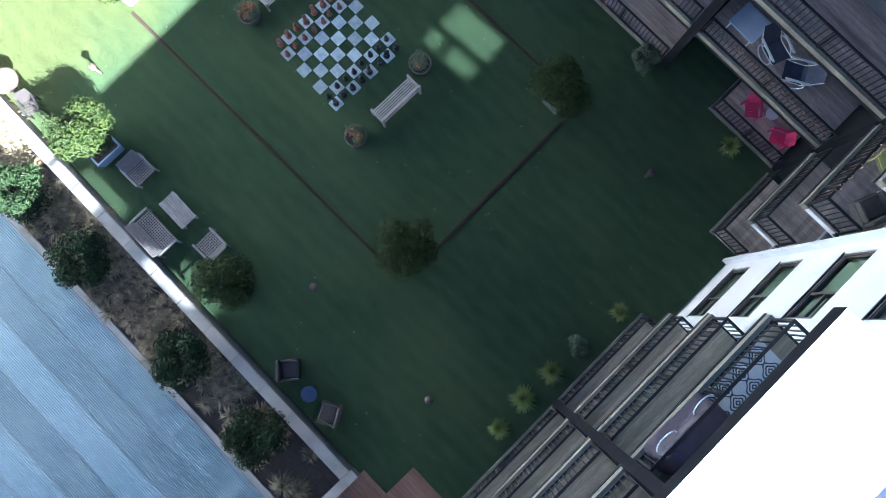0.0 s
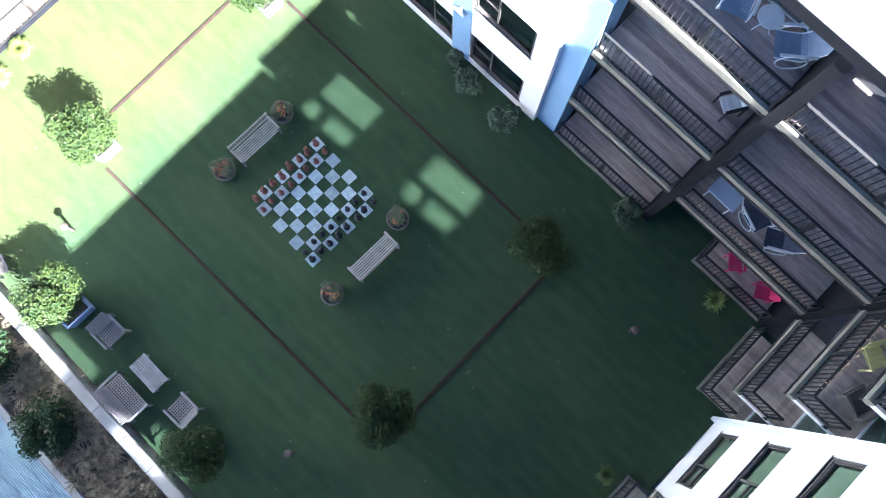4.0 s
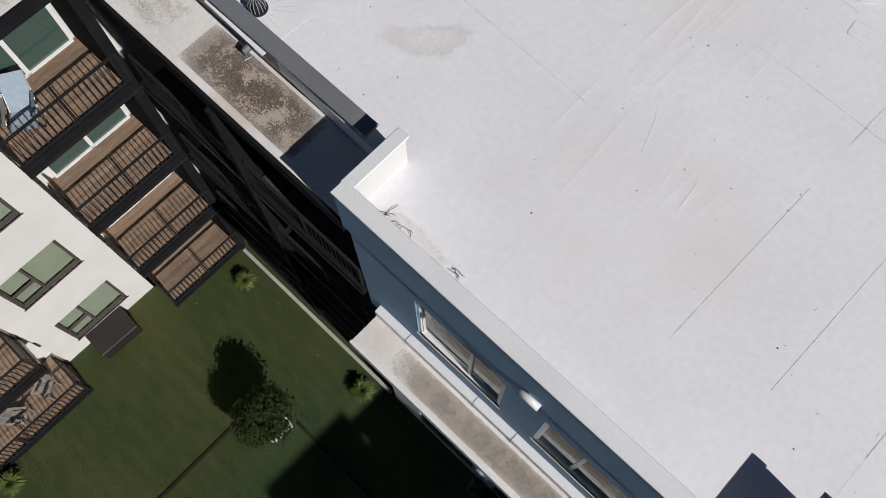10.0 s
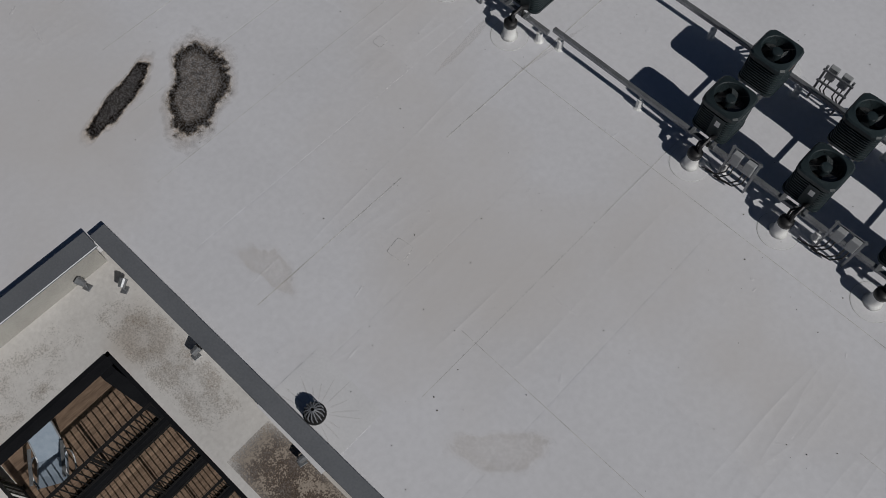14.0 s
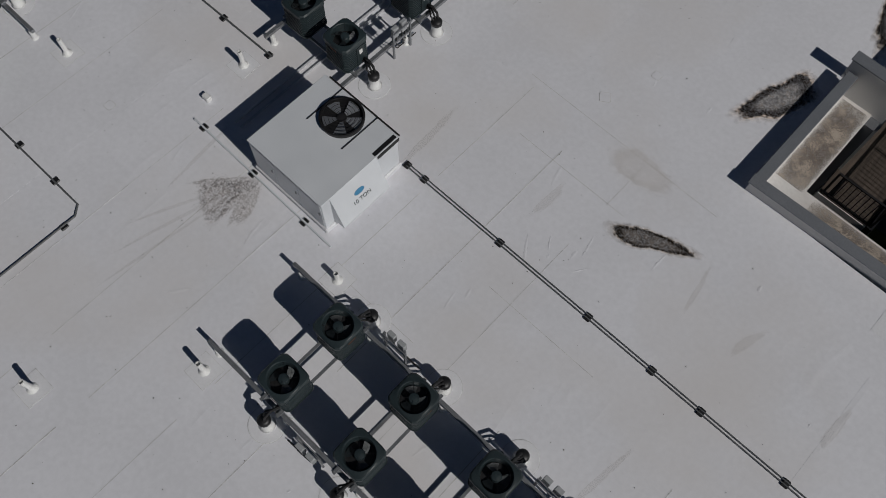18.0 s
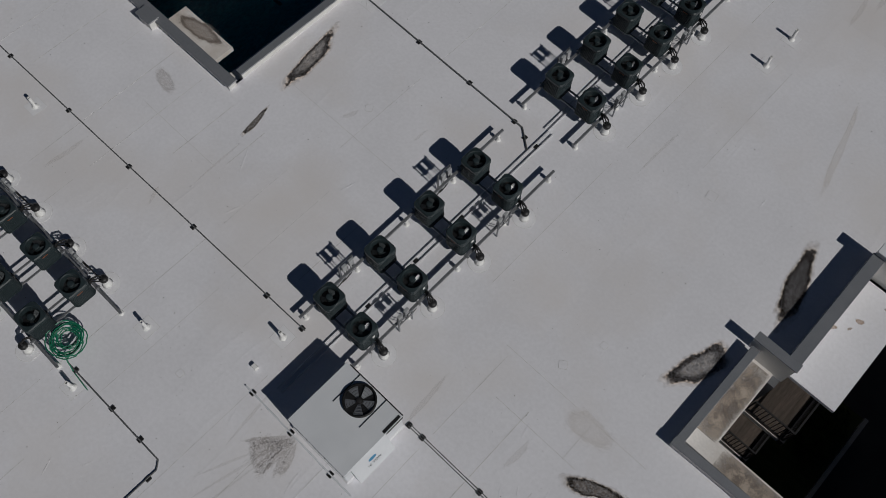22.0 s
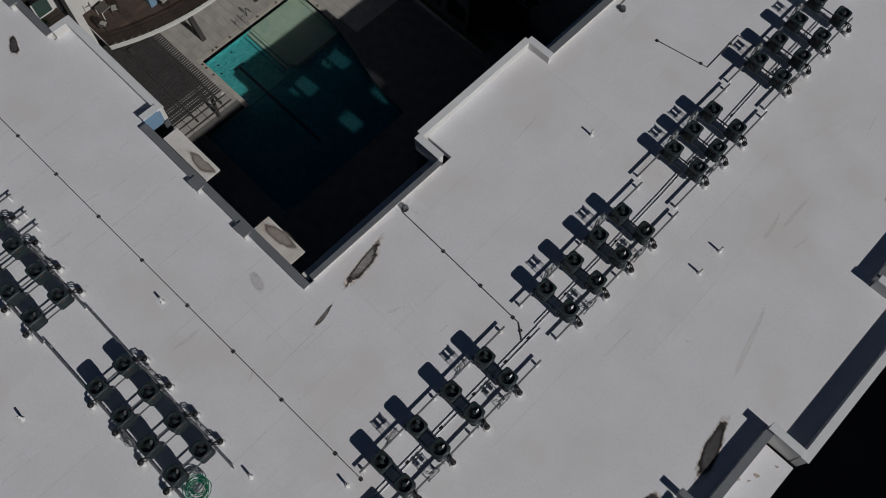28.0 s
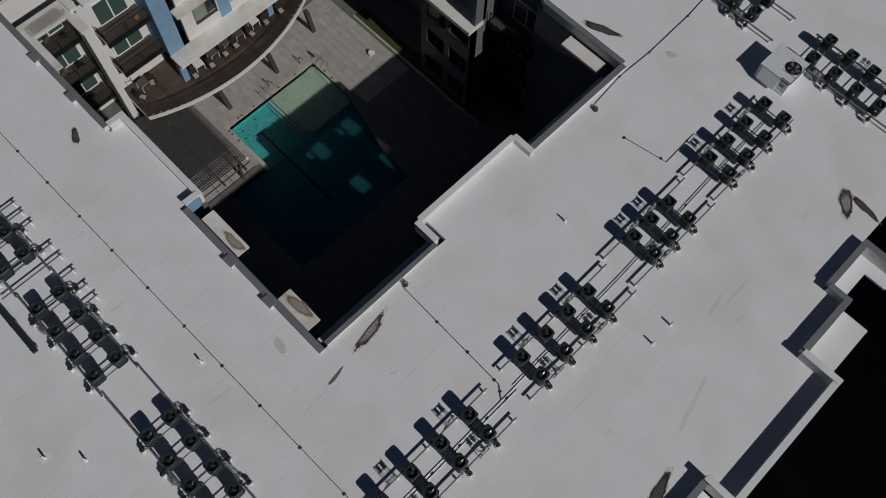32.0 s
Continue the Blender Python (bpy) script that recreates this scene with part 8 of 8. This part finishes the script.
# curved balcony on the west side
CX, CY, CR = -80.95, 40.45, 18.0
A0, A1 = radians(-25.3), radians(34)
N = 40
arc = [(CX + CR * math.cos(A0 + (A1 - A0) * i / N), CY + CR * math.sin(A0 + (A1 - A0) * i / N)) for i in range(N + 1)]
cb = thing("curved_balcony", "curved timber balcony with black iron railing above the pool", "balcony", "", None)
bm = bmesh.new()
prism(bm, [(-70, arc[0][1])] + arc + [(-70, arc[-1][1])], 2.17, 2.42)
part("slab", bm, M_WHITE, cb)
for i in range(34):
    y = arc[0][1] + 0.05 + i * (arc[-1][1] - arc[0][1] - 0.1) / 34
    y1 = y + (arc[-1][1] - arc[0][1]) / 34 - 0.011
    xe = CX + math.sqrt(max(0.1, CR * CR - max((y - CY) ** 2, (y1 - CY) ** 2))) - 0.15
    box_part("plank", M_DECKPL, cb, -69.5, xe, y, y1, 2.421, 2.45)
for z, r in ((3.5, 0.03), (2.55, 0.02)):
    bm = bmesh.new()
    run_pipe(bm, [(x - 0.1, y, z) for x, y in arc], r, 6)
    part("top_rail" if z > 3 else "bottom_rail", bm, M_IRON, cb)
for i in range(N * 4 + 1):
    a = A0 + (A1 - A0) * i / (N * 4)
    part("baluster", _rail_cache["baluster"], None, cb).matrix_basis = Matrix.Translation((CX - 0.1 + CR * math.cos(a), CY + CR * math.sin(a), 2.46)) @ Matrix.Rotation(a, 4, "Z")
for x, y in ((-63.75, 34.0), (-63.2, 38.55), (-63.2, 43.5), (-64.2, 48.4)):
    bm = bmesh.new()
    v = [bm.verts.new((x + dx, y + dy + lean, z)) for z, lean in ((PZ - 0.03, 0.0), (2.169, -0.35)) for dx, dy in ((-0.2, -0.17), (0.2, -0.17), (0.2, 0.17), (-0.2, 0.17))]
    for f in ((3, 2, 1, 0), (4, 5, 6, 7), (0, 1, 5, 4), (1, 2, 6, 5), (2, 3, 7, 6), (3, 0, 4, 7)):
        bm.faces.new([v[k] for k in f])
    part("slanted_column", bm, M_SLATE, cb)
# west building: white and blue facade behind the balcony
stack("+x", -66.4, 33.2, 3.5, 1.7, "pool court balconies", levels=(5.9, 9.4), left=1.0, back=M_WHITE)
stack("+x", -68.3, 29.3, 2.9, 1.6, "pool corner balconies", levels=(2.45, 5.9, 9.4), back=M_WHITE)
struct_box("wall_pool_pillar", M_WHITE, -67.4, -66.3, 32.1, 32.6, -1.0, 14.2, label="white stucco fin wall between balconies")
struct_box("wall_pool_blue", M_BLUE, -70, -65.95, 36.75, 38.05, 5.201, 14.2, label="blue stucco pier of the pool facade")
PW = [(y, y + 2.0, z, z + 1.9) for y in (1.0, 4.2, 7.4) for z in (6.3, 9.9)]
wall_with_openings("wall_pool_west", face("+x", -66.0, 38.6), 12, 5.2, 14.2, PW, M_WHITE, "white stucco facade over the pool")
for a, b, c, d in PW:
    window(face("+x", -66.0, 38.6) @ Matrix.Translation((a, 0.06, c)), b - a, d - c, ((0, 0.62, 0, 1, True), (0.62, 1, 0, 1, False)), M_FRAME, "bronze framed window of the pool facade")
for x, y in ((-65.55, 36.8), (-65.85, 45.5)):
    struct_box("wall_pool_column", M_BLUE, x - 0.25, x + 0.25, y - 0.05, y + 0.45, 2.451, 4.9, label="blue stucco column carrying the ledge")
for z, d, y in ((4.9, 1.4, 36.7), (8.9, 0.8, 38.06)):
    struct_box("ledge_pool", M_LEDGE, -66.0, -66.0 + d, y, 51.0, z, z + 0.3, label="white ledge along the pool facade", category="ledge")
for a, b in ((3.1, 4.1), (6.3, 7.3)):
    ob = struct_box("wall_pool_panel", M_BLUE, -66.0, -65.985, 38.6 + a, 38.6 + b, 5.3, 13.9, label="blue stucco panel between windows")
struct_box("wall_pool_recess", M_BLUE, -69.6, -69.3, 33.2, 51, -1.0, 5.2, label="blue stucco wall behind the curved balcony")
flat("roof_pool_west", [(-90, -66.0, 32.9, 54)], 14.2, M_ROOF, "white roof of the pool wing", "roof", 0.3)
SEATS = [(-64.95, 37.55), (-64.85, 39.1), (-64.95, 40.5), (-65.0, 41.6), (-65.0, 43.2), (-65.1, 44.75), (-65.15, 46.3), (-66.75, 34.85), (-66.2, 33.45)]
for k, (x, y) in enumerate(SEATS):
    turn = R((95, 84, 92, 88, 96, 85, 90, 60, 120)[k])
    at = Matrix.Translation((x, y, 2.454)) @ turn
    patio_chair(at, M_STORE, "dark brown wicker dining chair on the curved balcony", "balcony dining chairs", M_DWICKER)
    c = thing("seat_cushion", "pale grey square cushion on a dark chair", "cushion", "chair cushions", at)
    box_part("pad", M_CONC, c, -0.21, 0.21, -0.25, 0.21, 0.425, 0.49, bev=0.02)
for x, y in ((-65.65, 38.3), (-65.7, 39.8), (-65.75, 41.1), (-65.75, 42.4), (-65.8, 43.95), (-67.6, 33.6)):
    patio_chair(Matrix.Translation((x - 0.75, y, 2.454)) @ R(80), M_STORE, "dark brown wicker dining chair on the curved balcony", "balcony dining chairs", M_DWICKER)
for k, (x, y) in enumerate(((-65.55, 38.33), (-65.65, 39.8), (-65.7, 41.05), (-65.7, 42.4), (-65.75, 44.0), (-67.1, 34.2))):
    tb = thing("dining_table", ("square white table on the curved balcony" if k in (0, 4) else "small dark topped table with pale metal legs"), "table", "balcony dining tables", Matrix.Translation((x, y, 2.454)) @ R(6 * (k % 3) - 5))
    box_part("tabletop", M_STICKW if k in (0, 4) else M_POT, tb, -0.38, 0.38, -0.38, 0.38, 0.71, 0.74, bev=0.008)
    for dx in (-0.34, 0.34):
        box_part("rim", M_PIPEW, tb, dx - 0.02, dx + 0.02, -0.38, 0.38, 0.67, 0.709)
        for dy in (-0.34, 0.34):
            box_part("leg", M_PIPEW, tb, dx - 0.02, dx + 0.02, dy - 0.02, dy + 0.02, 0, 0.669)
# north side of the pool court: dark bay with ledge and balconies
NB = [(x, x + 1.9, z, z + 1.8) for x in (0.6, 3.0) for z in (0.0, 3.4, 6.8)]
wall_with_openings("wall_pool_bay", face("-y", 52.4, -55.2), 5.4, -1.2, 9.4, NB, M_SHADEW, "stucco bay coloured dark grey for shade")
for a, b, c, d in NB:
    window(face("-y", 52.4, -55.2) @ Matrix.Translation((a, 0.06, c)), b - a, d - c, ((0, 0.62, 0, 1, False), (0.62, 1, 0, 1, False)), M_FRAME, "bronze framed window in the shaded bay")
struct_box("wall_pool_bay_side", M_SHADEW, -50.1, -49.8, 52.4, 56, -1.2, 13.9, label="stucco side of the bay, coloured dark for shade")
struct_box("wall_pool_bay_west", M_SHADEW, -55.2, -54.9, 52.7, 56, -1.2, 13.9, label="stucco side of the bay, coloured dark for shade")
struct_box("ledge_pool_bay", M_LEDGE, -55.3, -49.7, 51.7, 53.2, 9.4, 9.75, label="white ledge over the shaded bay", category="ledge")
struct_box("wall_pool_bay_top", M_SHADEW, -55.2, -49.8, 53.2, 53.5, 9.75, 14.0, label="stucco upper wall of the bay, coloured dark for shade")
stack("-y", 53.6, -49.6, 4.2, 1.6, "shaded pool balconies", levels=(2.45, 5.9, 9.4), back=M_SHADEW)
struct_box("wall_pool_north", M_SHADEW, -90, -46, 56.0, 56.3, -1.2, 14.0, label="wall closing the pool court, coloured dark for shade")
flat("roof_pool_north", [(-90, -46, 55.8, 90)], ROOF, M_ROOF, "white roof north of the pool court", "roof", 0.3)
flat("ledge_pool_east", [(-39.2, -38.66, 29.0, 37.3), (-39.6, -39.11, 45.62, 53.0)], LEDGE, M_LEDGE, "shaded ledge roof below the parapet", "ledge", 0.2)
flat("ledge_pool_rim", [(-42.45, -39.95, 28.95, 29.85), (-49.2, -46.0, 29.0, 29.85), (-43.0, -40.0, 53.0, 53.9)], LEDGE, M_LEDGE, "stained white ledge roof over the pool court", "ledge", 0.2)
M_ST_LEDGE = puddle_material("brown_ring_of_ledge_dirt", (0.30, 0.26, 0.23), (0.15, 0.12, 0.10), (0.45, 0.40, 0.36), 0.75)
stain((-42.2, 29.47), (-40.5, 29.55), 0.62, M_ST_LEDGE, LEDGE, "brown dirt ring on the ledge roof")
stain((-47.5, 29.4), (-46.1, 29.5), 0.55, M_ST_LEDGE, LEDGE, "brown dirt ring on the ledge roof")
struct_box("wall_west_far", M_WHITE, -90, -89.7, 28, 56, -1.2, 14.0, label="plain wall closing the pool court")
# street court balconies under the stained ledge
stack("+x", -17.95, 33.2, 4.3, 1.6, "street court balconies", levels=(3.45, 6.95, 10.45), left=1.5, back=M_SHADEW)
# ledge round the opening over the pool corner balconies
flat("ledge_pool_corner", [(-67.8, -66.3, 28.82, 32.4), (-66.3, -63.4, 28.82, 29.4), (-66.3, -64.6, 31.65, 32.3)], LEDGE, M_LEDGE, "stained white ledge roof over the corner balconies", "ledge", 0.2)
dirt_sheet(-67.5, -66.4, 29.2, 32.0, LEDGE, "grey lichen on the ledge roof", 0.5)
for x, y, z, s in ((-69.2, 30.4, D3 - 1.05, 0.9), (-68.9, 31.4, D3 - 1.05, 0.8), (-69.1, 30.2, 5.904, 1.0), (-69.0, 31.3, 5.904, 0.9), (-69.0, 30.8, 2.454, 0.8)):
    ob = thing("potted_plant", "dry bushy brown and green plant in a dark balcony pot", "plant", "balcony plants", Matrix.Translation((x, y, z)))
    bm = bmesh.new()
    lathe(bm, ((0.14 * s, 0), (0.2 * s, 0.28 * s), (0.21 * s, 0.3 * s), (0.17 * s, 0.3 * s), (0.16 * s, 0.25 * s)), 14)
    part("pot", bm, M_POT, ob)
    bm = leaf_crown(round(x * 10 + y), 420, 0.36 * s, 0.32 * s, 0.055, 6)
    part("foliage", bm, M_LEAFD if x > -69.05 else M_GRASSB, ob).location = (0, 0, 0.5 * s)
pk = thing("pumpkin", "round orange pumpkin on the balcony floor", "pumpkin", "", Matrix.Translation((-66.9, 36.0, 9.404)))
bm = bmesh.new()
lathe(bm, ((0.06, 0.0), (0.15, 0.04), (0.19, 0.12), (0.16, 0.21), (0.06, 0.24)), 16)
part("body", bm, M_LABEL, pk, smooth=True)
bm = bmesh.new()
tube(bm, (0, 0, 0.235), (0.02, 0.0, 0.30), 0.02, 7, 0.014)
part("stalk", bm, M_BARK, pk)
# planted bed at the foot of the street court
struct_box("kerb", M_CONC, -14.1, -13.9, 30.5, 41.0, -1.6, 0.3, label="pale concrete kerb of a planted bed", category="kerb")
flat("grass_street", [(-17.3, -14.1, 30.5, 41.0)], 0.1, M_GRASS, "dark strip of grass in the street court", "lawn", 1.7)
for x, y, s in ((-15.27, 39.3, 1.0), (-15.2, 38.1, 0.85), (-14.9, 33.5, 0.8)):
    sh = thing("shrub", "rounded green shrub in the street court bed", "shrub", "street court shrubs", Matrix.Translation((x, y, 0.1)) @ R(x * 40))
    bm = bmesh.new()
    for a in range(4):
        tube(bm, (0, 0, -0.05), (0.2 * math.cos(a * 1.6), 0.2 * math.sin(a * 1.6), 0.5), 0.025, 6, 0.012)
    part("stem", bm, M_BARK, sh)
    p = part("crown", CROWNS[0], None, sh)
    p.matrix_basis = Matrix.Translation((0, 0, 0.8)) @ Matrix.Diagonal((s, s, s, 1))
